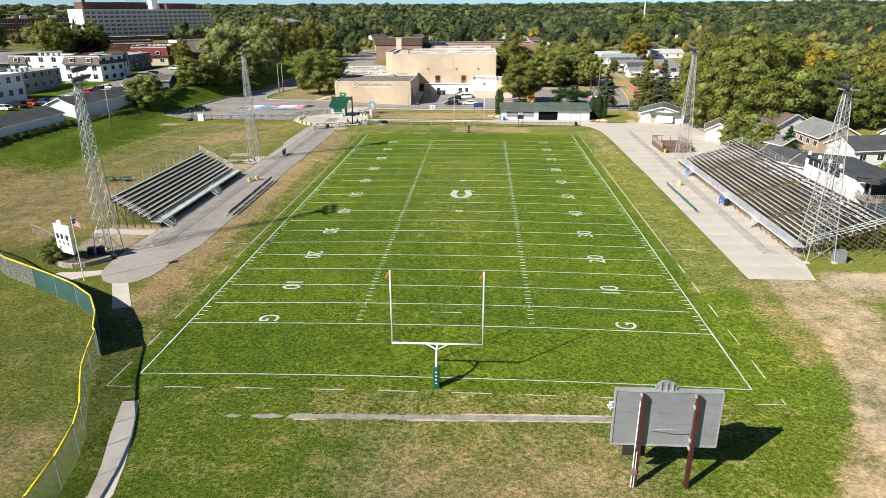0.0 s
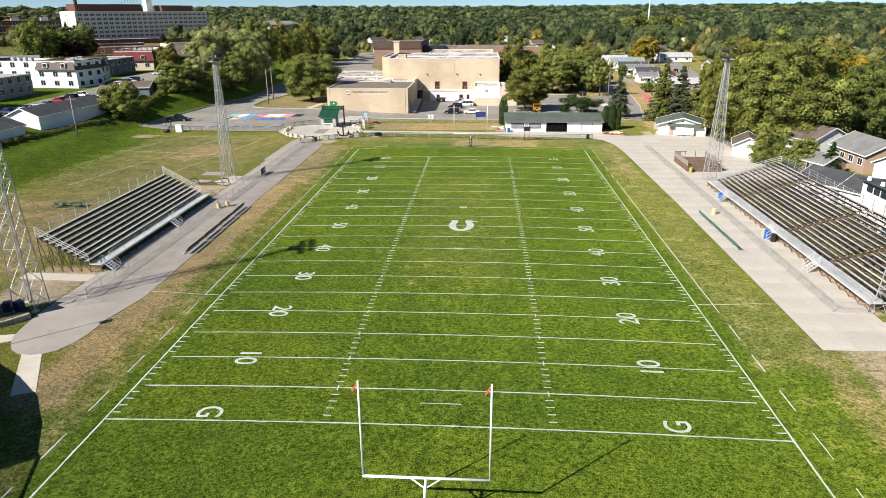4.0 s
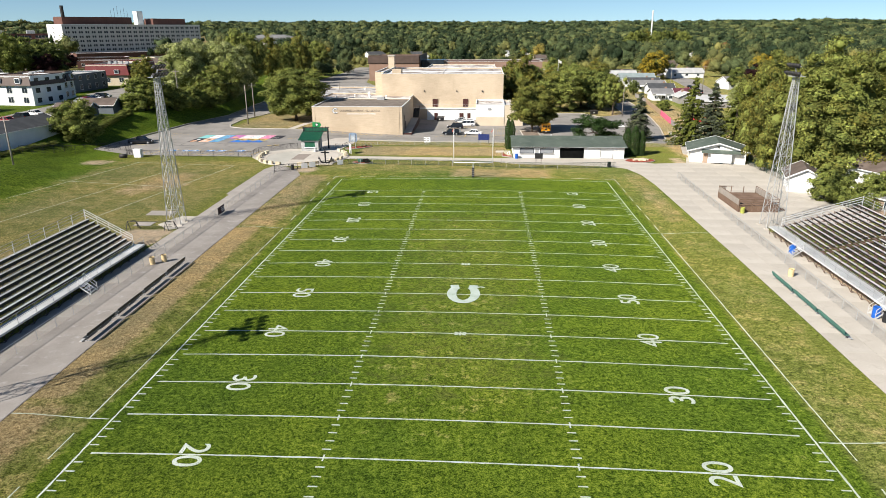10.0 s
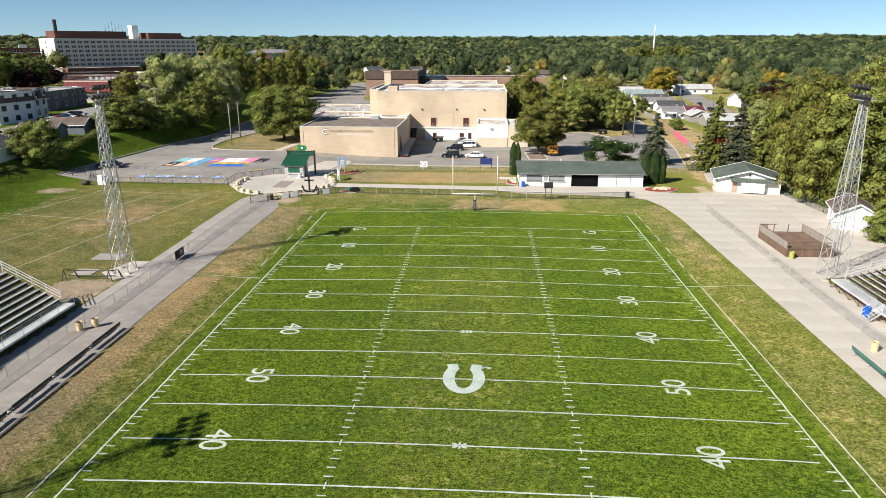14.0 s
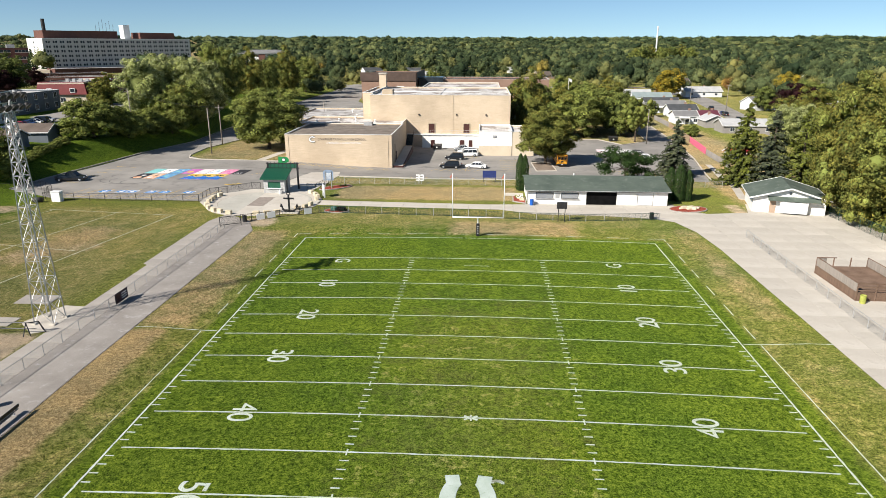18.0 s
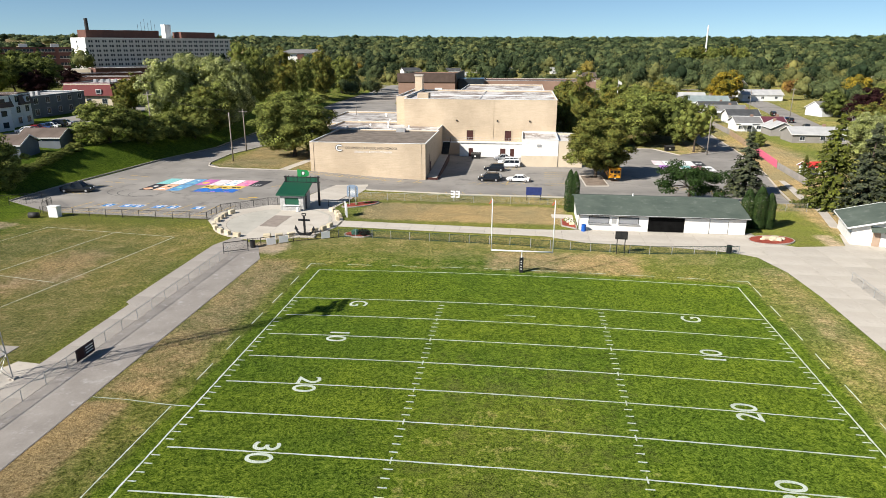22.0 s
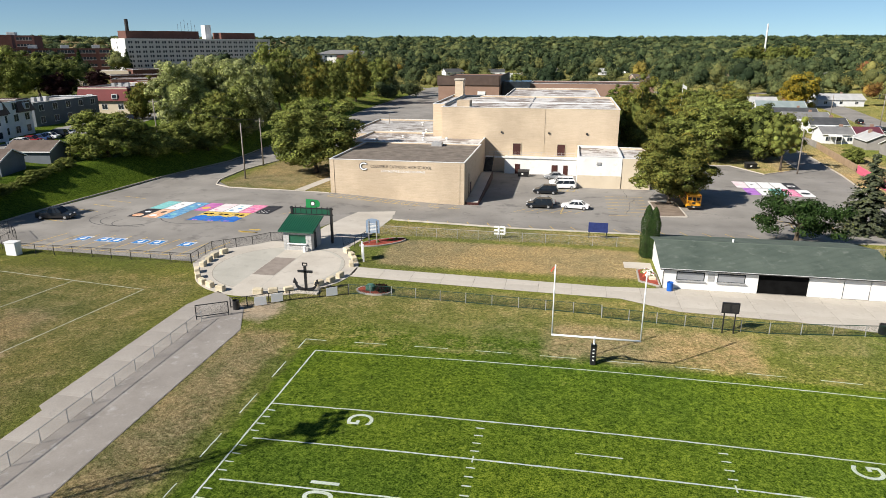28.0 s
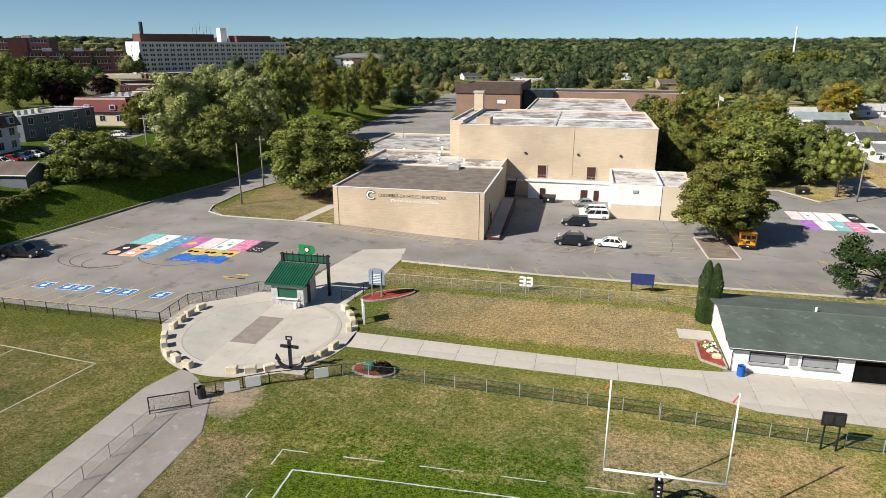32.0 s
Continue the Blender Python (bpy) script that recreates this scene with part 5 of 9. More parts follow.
tree("green", 28.9, 220.5, 15.0, 1.4, "broad green tree north of the car park")
tree("green", 38.0, 234.5, 15.4, 1.4, "broad green tree north of the car park")
tree("dark", 43.9, 222.9, 13.8, 1.15, "green tree north of the car park")
tree("sparse", 45.4, 209.7, 12.6, 1.0, "thin-leaved tree with grey branches")
tree("green", -205.2, 262.8, 20.0, 0.93, "large green tree by the flats")
tree("dark", -196.3, 276.9, 16.7, 1.2, "dark green tree by the flats")
tree("dark", -212.3, 282.9, 17.7, 1.2, "dark green tree by the flats")
tree("purple", -192.6, 270.5, 10.6, 1.25, "dark purple-leaved tree by the flats")
tree("purple", -217.4, 323.8, 9.6, 1.3, "dark purple-leaved tree by the flats")
for x, y in ((-372, 505), (-347, 511), (-337, 513)):
    tree("fir", x, y, 17.0, 1.3, "dark conifer before the hospital", group="conifers before the hospital")
tree("yellow", 97.0, 368.0, 15.5, 1.15, "orange-yellow autumn tree along the street")
tree("purple", 114.0, 262.0, 15.0, 1.15, "dark purple-leaved tree beside the street")
tree("dark", 67.5, 281.0, 6.5, 0.9, "small dark green garden tree")
tree("bush", 66.0, 224.0, 4.2, 1.5, "green garden shrub behind the board fence", name="shrub")
tree("pine", 60.5, 176.0, 5.0, 1.3, "young yellow-green pine by the fence")
tree("yellow", 150.0, 352.0, 14.5, 1.1, "orange-yellow autumn tree along the street")
tree("green", -27.0, 372.6, 14.2, 0.90, "green tree beside the brown hall")
for x, y, hgt in ((7.5, 133.0, 6.9), (8.3, 132.8, 6.7)):
    tree("cedar", x, y, hgt, 0.82, "narrow clipped cedar beside the concession stand", group="cedars")
for x, y, hgt in ((33.0, 126.2, 5.9), (34.5, 125.8, 6.4), (36.0, 126.0, 5.4)):
    tree("cedar", x, y, hgt, 1.15, "narrow clipped cedar beside the concession stand", group="cedars")
tree("bush", -47.0, 14.9, 2.9, 1.5, "round dark green shrub at the scoreboard", name="shrub")

# ---- bank and hedge in the west ----
tree("bush", -94.0, 131.5, 10.2, 1.30, "bushy green tree at the end of the garages")
tree("bush", -88.5, 172.5, 7.6, 1.5, "bushy green tree on the bank")
tree("bush", -85.5, 189.5, 6.4, 1.4, "bushy green tree on the bank")
tree("green", -95.0, 216.0, 17.0, 1.0, "green tree on the bank")
tree("olive", -119.0, 214.0, 9.0, 1.1, "olive-green tree by the red building")

for k in range(17):
    tree("bush", -95.6 + 0.05 * k, 72.0 + 3.2 * k, 1.1, 2.6, "low dark weeds along the garage fence", name="hedge_plant", group="weeds along the garages")

for k in range(12):
    tree("bush", -94.2 - 0.05 * k, 128.0 + 2.5 * k, 1.5 + 0.3 * (k % 3), 1.9, "low dark bushes along the top of the bank", name="hedge_plant", group="bushes on the bank")

# ---- neighbourhood in the west ----
gable_house("garage_row", "long white garage row with a dark shingle roof", -101.6, 82.4, 90, 30, 8.4, 2.9, 4.5, "siding_white", "shingle_dark", 0, base=2.3, cat="garage")
gable_house("garage_row", "long white garage row with a dark shingle roof", -102.6, 119.0, 87, 27, 8.0, 3.3, 5.0, "siding_white", "shingle_dark", 0, base=2.5, cat="garage")
gable_house("garage", "grey garage with a brown roof", -103.6, 159.4, 8, 8.5, 6.5, 2.4, 3.9, "siding_blue", "shingle_brown", 0, base=4.6, cat="garage")
gable_house("garage", "grey garage with a brown roof", -104.2, 148.6, 8, 8.5, 6.5, 2.4, 3.9, "siding_blue", "shingle_brown", 0, base=4.5, cat="garage")


def mansard_band(parent, x0, x1, d, h, drop, material):
    """A steep shingled band hung over the top of the front and its ends."""
    o = 0.75
    g = Geo().add([(x0 - o, -o, h - drop), (x1 + o, -o, h - drop), (x1 + o, d, h - drop), (x0 - o, d, h - drop), (x0 + 0.1, 0.15, h + 0.35), (x1 - 0.1, 0.15, h + 0.35), (x1 - 0.1, d - 0.2, h + 0.35), (x0 + 0.1, d - 0.2, h + 0.35)], [(0, 1, 5, 4), (1, 2, 6, 5), (2, 3, 7, 6), (3, 0, 4, 7), (3, 2, 1, 0)])
    part("mansard", g, M[material], parent, "steep mansard band")


def flats(name, label, x, y, rz, w, d, h, wall, roof, rows, cols, bands=(), drop=2.5, mat="brown_metal", base=6.4, end_cols=3):
    ob = wing_block(name, label, x, y, rz, w, d, h, wall, roof, rows, cols, "apartment building", base=base)
    st = h / rows
    for r in range(rows):
        for c in range(end_cols):
            v = d * (c + 0.5) / end_cols
            for s in (-1, 1):
                part("end_window", Geo().box(s * w / 2 - 0.05, s * w / 2 + 0.05, v - 0.75, v + 0.75, st * r + st * 0.3, st * r + st * 0.3 + 1.3), M["glass"], ob)
                part("end_window_frame", Geo().box(s * w / 2 - 0.06, s * w / 2 + 0.07, v - 0.85, v + 0.85, st * r + st * 0.3 - 0.1, st * r + st * 0.3), M["white_metal"], ob)
    for x0, x1 in bands:
        mansard_band(ob, x0, x1, d + 0.7, h, drop, mat)
        for k in range(max(1, int((x1 - x0) / 5))):
            xc = x0 + (x1 - x0) * (k + 0.5) / max(1, int((x1 - x0) / 5))
            part("dormer_window", Geo().box(xc - 0.8, xc + 0.8, -0.85, -0.2, h - drop + 0.6, h - drop + 2.0), M["white_metal"], ob)
            part("dormer_pane", Geo().box(xc - 0.65, xc + 0.65, -0.88, -0.85, h - drop + 0.75, h - drop + 1.85), M["glass"], ob)
    for k in range(4):
        part("roof_cooler", Geo().bevel_box(-w * 0.3 + k * 2.2, -w * 0.3 + k * 2.2 + 1.1, d * 0.45, d * 0.45 + 1.1, h - 0.35, h + 0.75, 0.06), M["galvanised"], ob)
    return ob


flats("apartment_building", "white three-storey flats with brown mansard roof", -138.9, 160.6, -7, 34, 12, 8.0, "siding_white", "grey_roof", 3, 7, ((4.0, 16.6), (-16.6, -11)))
flats("apartment_building", "white three-storey flats with brown mansard roof", -124.2, 175.6, 101, 16, 13, 7.8, "siding_white", "grey_roof", 3, 4, ((-7.8, -1.5), (3.0, 7.8)))
flats("apartment_building", "grey-blue two-storey flats with flat roof", -134.4, 205.5, 93, 25, 12, 6.0, "siding_blue", "grey_roof", 2, 5)
flats("apartment_building", "two-storey flats with red mansard over tan brick", -139.3, 225.9, 8.5, 14.8, 30, 7.4, "beige_block", "grey_roof", 2, 3, ((-7.4, 7.4),), 3.7, "red_metal", 6.6)
flats("apartment_building", "white two-storey flats with flat roof", -122.5, 107.5, 90, 27, 12, 6.6, "siding_white", "grey_roof", 2, 7, base=6.0)
flats("apartment_building", "grey two-storey flats with flat roof", -128.2, 137.5, 90, 18, 12, 5.4, "siding_taupe", "grey_roof", 2, 5)
gable_house("house", "brown-roofed house with dark timbered walls", -132, 270, 20, 22, 16, 3.6, 8.2, "red_brick", "shingle_brown", 5)
gable_house("house", "grey house with a pale shingle roof", -175, 190, 25, 34, 15, 4.2, 7.6, "siding_blue", "shingle_grey", 5)
for i, (x, y) in enumerate(((-178, 320), (-205, 345), (-240, 330), (-235, 385), (-190, 400), (-150, 420))):
    wing_block("low_building", "low flat-roofed brick building", x, y, 20 + 7 * i, 34, 14, 4.2, "red_brick" if i % 2 else "beige_block", "white_roof", 1, 6, base=6.3)

# ---- houses in the east ----
gable_house("house", "white house with a brown shingle roof", 69.9, 98.4, -70, 10.5, 9.5, 3.6, 5.8, "siding_white", "shingle_brown", 3)
gable_house("house", "tan house with a grey shingle roof", 74.5, 85.0, -88, 11.5, 8.5, 3.4, 5.6, "siding_tan", "shingle_grey", 4)
gable_house("house", "white house with a dark shingle roof", 76.5, 73.5, 12, 11, 7.5, 2.9, 4.8, "siding_white", "shingle_dark", 3)
gable_house("house", "white house with a dark shingle roof", 95.0, 84.5, 10, 15, 9, 3.0, 5.6, "siding_white", "shingle_dark", 4)
gable_house("shed", "small brown shed with a grey roof", 63.4, 80.0, -70, 6, 5, 2.4, 3.6, "siding_tan", "shingle_grey", 1)
gable_house("garage", "white garage with a brown roof", 56.6, 96.5, 72, 7.5, 5.2, 2.5, 3.9, "siding_white", "shingle_brown", 0, cat="garage")
gable_house("garage", "white garage with a dark roof", 57.4, 64.2, -62, 6.4, 7, 2.6, 4.2, "siding_white", "shingle_dark", 0, cat="garage")
gable_house("garage", "white garage with a dark roof", 60.6, 57.6, -62, 6.4, 7, 2.6, 4.2, "siding_white", "shingle_dark", 0, cat="garage")
M["teal_roof"] = surf("grey_teal_shingles", (0.19, 0.235, 0.235), (0.27, 0.315, 0.31), 0.4, 8, 0.85)
M["maroon_roof"] = surf("maroon_metal_roof", (0.105, 0.030, 0.042), (0.150, 0.048, 0.062), 0.4, 8, 0.55)
for x, y, rz, w, d, hgt, ridge, wall, roof, words in (
        (81.0, 250.5, 90, 9.0, 7.0, 2.5, 4.2, "siding_taupe", "shingle_pale", "grey gabled house with a pale shingle roof"),
        (87.0, 236.0, 0, 17.0, 9.0, 2.5, 4.2, "siding_taupe", "shingle_pale", "long low house with a pale grey roof"),
        (82.4, 261.0, 0, 6.6, 8.0, 2.8, 4.5, "siding_white", "maroon_roof", "white house with a maroon metal roof"),
        (74.6, 262.0, 0, 8.6, 9.0, 2.7, 4.3, "siding_white", "shingle_grey", "white ranch house with a grey shingle roof"),
        (79.8, 285.0, 0, 11.0, 9.0, 2.8, 4.6, "siding_white", "shingle_dark", "white ranch house with a dark shingle roof"),
        (78.5, 301.0, 0, 14.0, 9.0, 2.9, 4.8, "siding_white", "shingle_grey", "white ranch house with a grey shingle roof"),
        (79.5, 317.0, 0, 15.0, 9.0, 2.9, 4.8, "siding_white", "shingle_dark", "white ranch house with a dark shingle roof"),
        (81.0, 340.0, 0, 18.0, 10.0, 3.0, 5.4, "siding_white", "teal_roof", "white ranch house with a grey-teal roof"),
        (76.0, 360.0, 0, 18.0, 10.0, 3.0, 5.4, "siding_tan", "shingle_pale", "tan ranch house with a pale roof"),
        (119.0, 386.0, 4, 20.0, 10.0, 3.0, 5.2, "siding_white", "shingle_pale", "white ranch house beyond the street"),
        (122.0, 314.0, 20, 12.0, 9.0, 3.2, 5.6, "siding_white", "shingle_grey", "white house beside a purple tree"),
        (124.0, 279.0, 15, 14.0, 10.0, 3.2, 5.6, "siding_taupe", "shingle_brown", "taupe house with a brown shingle roof")):
    house = gable_house("house", words, x, y, rz, w, d, hgt, ridge, wall, roof, 3)
    if wall == "siding_white" and x < 90:
        part("porch_roof", Geo().slab([(-w / 2 + 1, -d / 2 - 2.2, hgt - 0.35), (w / 2 - 4, -d / 2 - 2.2, hgt - 0.35), (w / 2 - 4, -d / 2 - 0.05, hgt + 0.1), (-w / 2 + 1, -d / 2 - 0.05, hgt + 0.1)], 0.12), M["white_metal"], house)
        for k in range(3):
            xk = -w / 2 + 1.2 + (w - 5.4) * k / 2
            part("porch_post", Geo().beam((xk, -d / 2 - 2.1, 0), (xk, -d / 2 - 2.1, hgt - 0.4), 0.12, 0.12), M["white_metal"], house)
    part("chimney", Geo().box(1.5, 2.3, 0.3, 1.0, hgt, ridge + 0.8), M["brown_brick"], house)

# ---- far woods and roofs, out to the skyline ----
def woods():
    rng = np.random.default_rng(77)

    def clear(x, y):
        if -118 < x < 74 and y < 345:
            return True
        if 50 < x < 175 and y < 310:
            return True
        if -75 < x < 40 and y < 395:
            return True
        if -250 < x < -100 and y < 440:
            return True
        if 60 < x < 112 + 0.12 * (y - 280) and 225 < y < 372:
            return True
        if 104 < x < 132 and 340 < y < 396:
            return True
        if y > 440 and abs((x + 357) - (y - 524) * 0.6) < 62 and 440 < y < 690 and x < -230:
            return True
        if -560 < x < -240 and 430 < y < 600:
            return True
        if x < -250 and y < 430 and rng.random() < 0.75:
            return True
        if x < -0.42 * y and y > 600 and rng.random() < 0.86:
            return True
        if -236 < x < -168 and 500 < y < 650:
            return True
        if -110 < x < 60 and 400 < y < 600 and rng.random() < 0.88:
            return True
        for hx, hy in FAR_HOUSES:
            if abs(x - hx) < 9 and -26 < y - hy < 8:
                return True
        return False

    spots, taken = [], {}
    tries = 0
    while len(spots) < 6600 and tries < 120000:
        tries += 1
        y = 60 + 5400 * rng.random() ** 2.0
        x = rng.uniform(-max(1.1 * (y - 55), 0.83 * (y + 60)) - 15, 0.66 * (y + 60) + 15)
        if clear(x, y):
            continue
        d = math.hypot(x, y)
        hgt = rng.uniform(8, 13) if rng.random() < 0.55 else rng.uniform(12, 20)
        wid = hgt * rng.uniform(0.42, 0.60) + float(step(700, 2400, d)) * d * 0.0075
        hgt += float(step(1500, 3500, d)) * rng.uniform(-5, 16)
        cell = 16.0 if d < 900 else 40.0
        key = (int(x // cell), int(y // cell), cell)
        near = [q for i in (-1, 0, 1) for j in (-1, 0, 1) for q in taken.get((key[0] + i, key[1] + j, cell), ())]
        if any((x - a) ** 2 + (y - b) ** 2 < (0.70 * (wid + w)) ** 2 for a, b, w in near):
            continue
        taken.setdefault(key, []).append((x, y, wid))
        spots.append((x, y, hgt, wid))
    for near in (True, False):
        C, Q, Hh, B, BT, BH = [], [], [], [], [], []
        nq = nb = 0
        for x, y, hgt, wid in spots:
            d = math.hypot(x, y)
            if (d < 700) != near:
                continue
            g = on(x, y)
            kind = rng.random()
            hue = float(np.clip(rng.normal(0.20, 0.15), 0.0, 0.50)) if kind < 0.82 else (rng.uniform(0.42, 0.60) if kind < 0.985 else rng.uniform(0.66, 0.98))
            if not near:
                hue = min(hue, 0.5) * 0.8
            iv, itri = BALL_1
            lobes = 9 if near else 4
            for j in range(lobes):
                q = rng.normal(0, 1, 3)
                q /= np.linalg.norm(q)
                q[2] = abs(q[2]) * 1.3 - 0.45
                c = np.array([x, y, g + hgt * 0.55]) + (q * np.array([wid * 0.60, wid * 0.60, hgt * 0.30]) * rng.uniform(0.6, 1.0) if j else 0)
                r = np.array([1, 1, 1]) * wid * (rng.uniform(0.28, 0.50) if j else 0.66)
                r[2] = min(r[2], hgt * rng.uniform(0.26, 0.40))
                v = iv * r * rng.uniform(0.55, 0.95, (len(iv), 1)) * (0.86 if near else 1.12) + c
                B.append(v)
                BT.append(itri + nb)
                nb += len(v)
                BH.append(np.full(len(v), hue - 0.03))
                m = (78 if d < 480 else 52) if near else 13
                dd = rng.normal(0, 1, (m, 3)) + np.array([0, -0.35, 0.35])
                dd /= np.linalg.norm(dd, axis=1, keepdims=True)
                cc, qq = leaves(rng, c + dd * r * (rng.uniform(0.66, 1.24, (m, 1)) if near else rng.uniform(0.9, 1.2, (m, 1))), dd, (0.36 if d < 480 else 0.5) if near else 0.6 + 0.0008 * d, 0.4)
                C.append(cc)
                Q.append(qq + nq)
                nq += len(cc)
                Hh.append(np.full(len(cc), hue) + rng.normal(0, 0.03))
        nm = "far_woods" if near else "skyline_woods"
        ob = tagged(new(nm), "dense mixed green treetops of the town" if near else "distant green treetops on the skyline", "trees", kind="stuff")
        part("leaf_mass", mesh_of("leaf_mass", np.concatenate(C), np.concatenate(Q), np.concatenate(Hh), M["woods"]), None, ob)
        part("crown_mass", mesh_of("crown_mass", np.concatenate(B), np.concatenate(BT), np.concatenate(BH), M["woods"]), None, ob)


# houses that show between the treetops
rh = random.Random(12)
FAR_HOUSES = [(rh.uniform(126, 150) + 0.42 * (y - 240) * rh.random(), y) for y in (212, 236, 262, 290, 345, 392, 430, 470, 520, 575, 640, 700)]
FAR_HOUSES += [(rh.uniform(-120, 420) * y / 560, y) for y in range(430, 900, 16)]
FAR_HOUSES += [(-60 + 42 * k + rh.uniform(-12, 12), 610 + rh.uniform(0, 160)) for k in range(9)]
for x, y in FAR_HOUSES:
    wall, roof = rh.choice((("siding_white", "shingle_grey"), ("siding_white", "shingle_dark"), ("siding_tan", "shingle_brown"), ("siding_white", "shingle_pale")))
    gable_house("house", "low house between trees with a shingle roof", x, y, rh.uniform(-30, 40), rh.uniform(13, 19), 9.5, 3.0, 5.6, wall, roof, 3)
for x, y, hgt, kind in ((50, 250, 12, "green"), (22, 246, 12, "green"), (30, 252, 13, "olive"), (44, 262, 11, "green"), (24, 300, 12, "dark"), (44, 300, 13, "green"), (58, 318, 13, "olive"), (18, 330, 12, "dark"), (40, 335, 14, "green")):
    tree(kind, x, y, hgt, 1.15, {"olive": "olive-green tree north of the car park", "green": "green tree north of the car park", "dark": "dark green tree north of the car park", "yellow": "yellow autumn tree north of the car park"}[kind])
for k in range(7):
    tree(("green", "dark", "olive")[k % 3], 196 + 11 * k, 895 + 6 * (k % 3), 25.0, 1.0, "tall tree before the far mast", group="trees before the mast")
rt = random.Random(31)
spot = []
while len(spot) < 40:
    x, y = rt.uniform(84, 176), rt.uniform(152, 308)
    if any(abs(x - a) < 10 and abs(y - b) < 10 for a, b in FAR_HOUSES) or any((x - a) ** 2 + (y - b) ** 2 < 64 for a, b in spot):
        continue
    if (60 < x < 118 and 222 < y < 308) or x < 84:
        continue
    spot.append((x, y))
for x, y in spot:
    kind = rt.choice(("green", "green", "dark", "olive", "dark", "silver", "yellow" if rt.random() < 0.4 else "green"))
    words = {"green": "green", "dark": "dark green", "olive": "olive-green", "silver": "pale grey-green", "yellow": "yellow autumn"}[kind]
    tree(kind, x, y, rt.uniform(9, 16), rt.uniform(0.95, 1.25), words + " tree between the eastern houses")
tree("olive", 118.0, 121.0, 13.0, 1.0, "yellow-green garden tree beyond the houses")
tree("green", 103.0, 96.0, 12.0, 1.0, "green garden tree beyond the houses")
tree("dark", 118.0, 138.0, 15.0, 1.0, "dark green tree beyond the houses")
tree("dark", 100.0, 140.0, 15.0, 1.0, "dark green tree beyond the houses")
tree("green", 128.0, 150.0, 16.0, 1.0, "green tree beyond the houses")
woods()

# ---- the sports ground ----
def goal_post(label, y_bar, side, pad_mat):
    """side: -1 where the post stands south of its crossbar, +1 north."""
    ob = thing("goal_post", label, "goal post", 0, y_bar + side * 1.35, on(0, y_bar + side * 1.35), group="goal posts")
    b = -side * 1.35
    g = Geo().tube((0, 0, 0), (0, 0, 1.9), 0.085, n=10)
    last = Vector((0, 0, 1.9))
    for k in range(1, 7):
        a = radians(15 * k)
        nxt = Vector((0, b * (1 - math.cos(a)), 1.9 + 1.1 * math.sin(a)))
        g.tube(last, nxt, 0.085, n=10, caps=False)
        last = nxt
    part("gooseneck", g, M["white_gloss"], ob, smooth=True)
    part("pad", Geo().bevel_box(-0.24, 0.24, -0.24, 0.24, 0.02, 1.85, 0.06), M[pad_mat], ob, "foam post pad")
    for k in range(4):
        part("pad_mark", Geo().box(-0.09, 0.07, -0.252, -0.243, 0.42 + 0.33 * k, 0.52 + 0.33 * k), M["white_gloss"], ob)
    part("crossbar", Geo().tube((-3.56, b, 3.05), (3.56, b, 3.05), 0.08, n=10), M["white_gloss"], ob, smooth=True)
    part("strut", Geo().tube((-0.9, b, 3.05), (0, b * 0.55, 2.85), 0.05, n=8).tube((0.9, b, 3.05), (0, b * 0.55, 2.85), 0.05, n=8), M["white_gloss"], ob)
    for s in (-1, 1):
        up = part("upright", Geo().tube((s * 3.53, b, 3.05), (s * 3.53, b, 9.15), 0.055, n=8), M["white_gloss"], ob, smooth=True)
        part("ribbon", Geo().add([(s * 3.53, b, 9.15), (s * 3.53, b, 9.0), (s * 3.53 - 0.30, b - 0.10, 8.52), (s * 3.53 - 0.36, b - 0.08, 8.66)], [(0, 1, 2, 3)]), M["ribbon"], up, "orange-red wind ribbon")
    return ob


M["ribbon"] = surf("orange_ribbon", (0.55, 0.08, 0.04), (0.70, 0.14, 0.08), 2, 9, 0.7)
goal_post("white goal post with a green pad and orange ribbons", -9.144, -1, "green_metal")
goal_post("white goal post with a dark pad and orange ribbons", 100.5, 1, "black_metal")


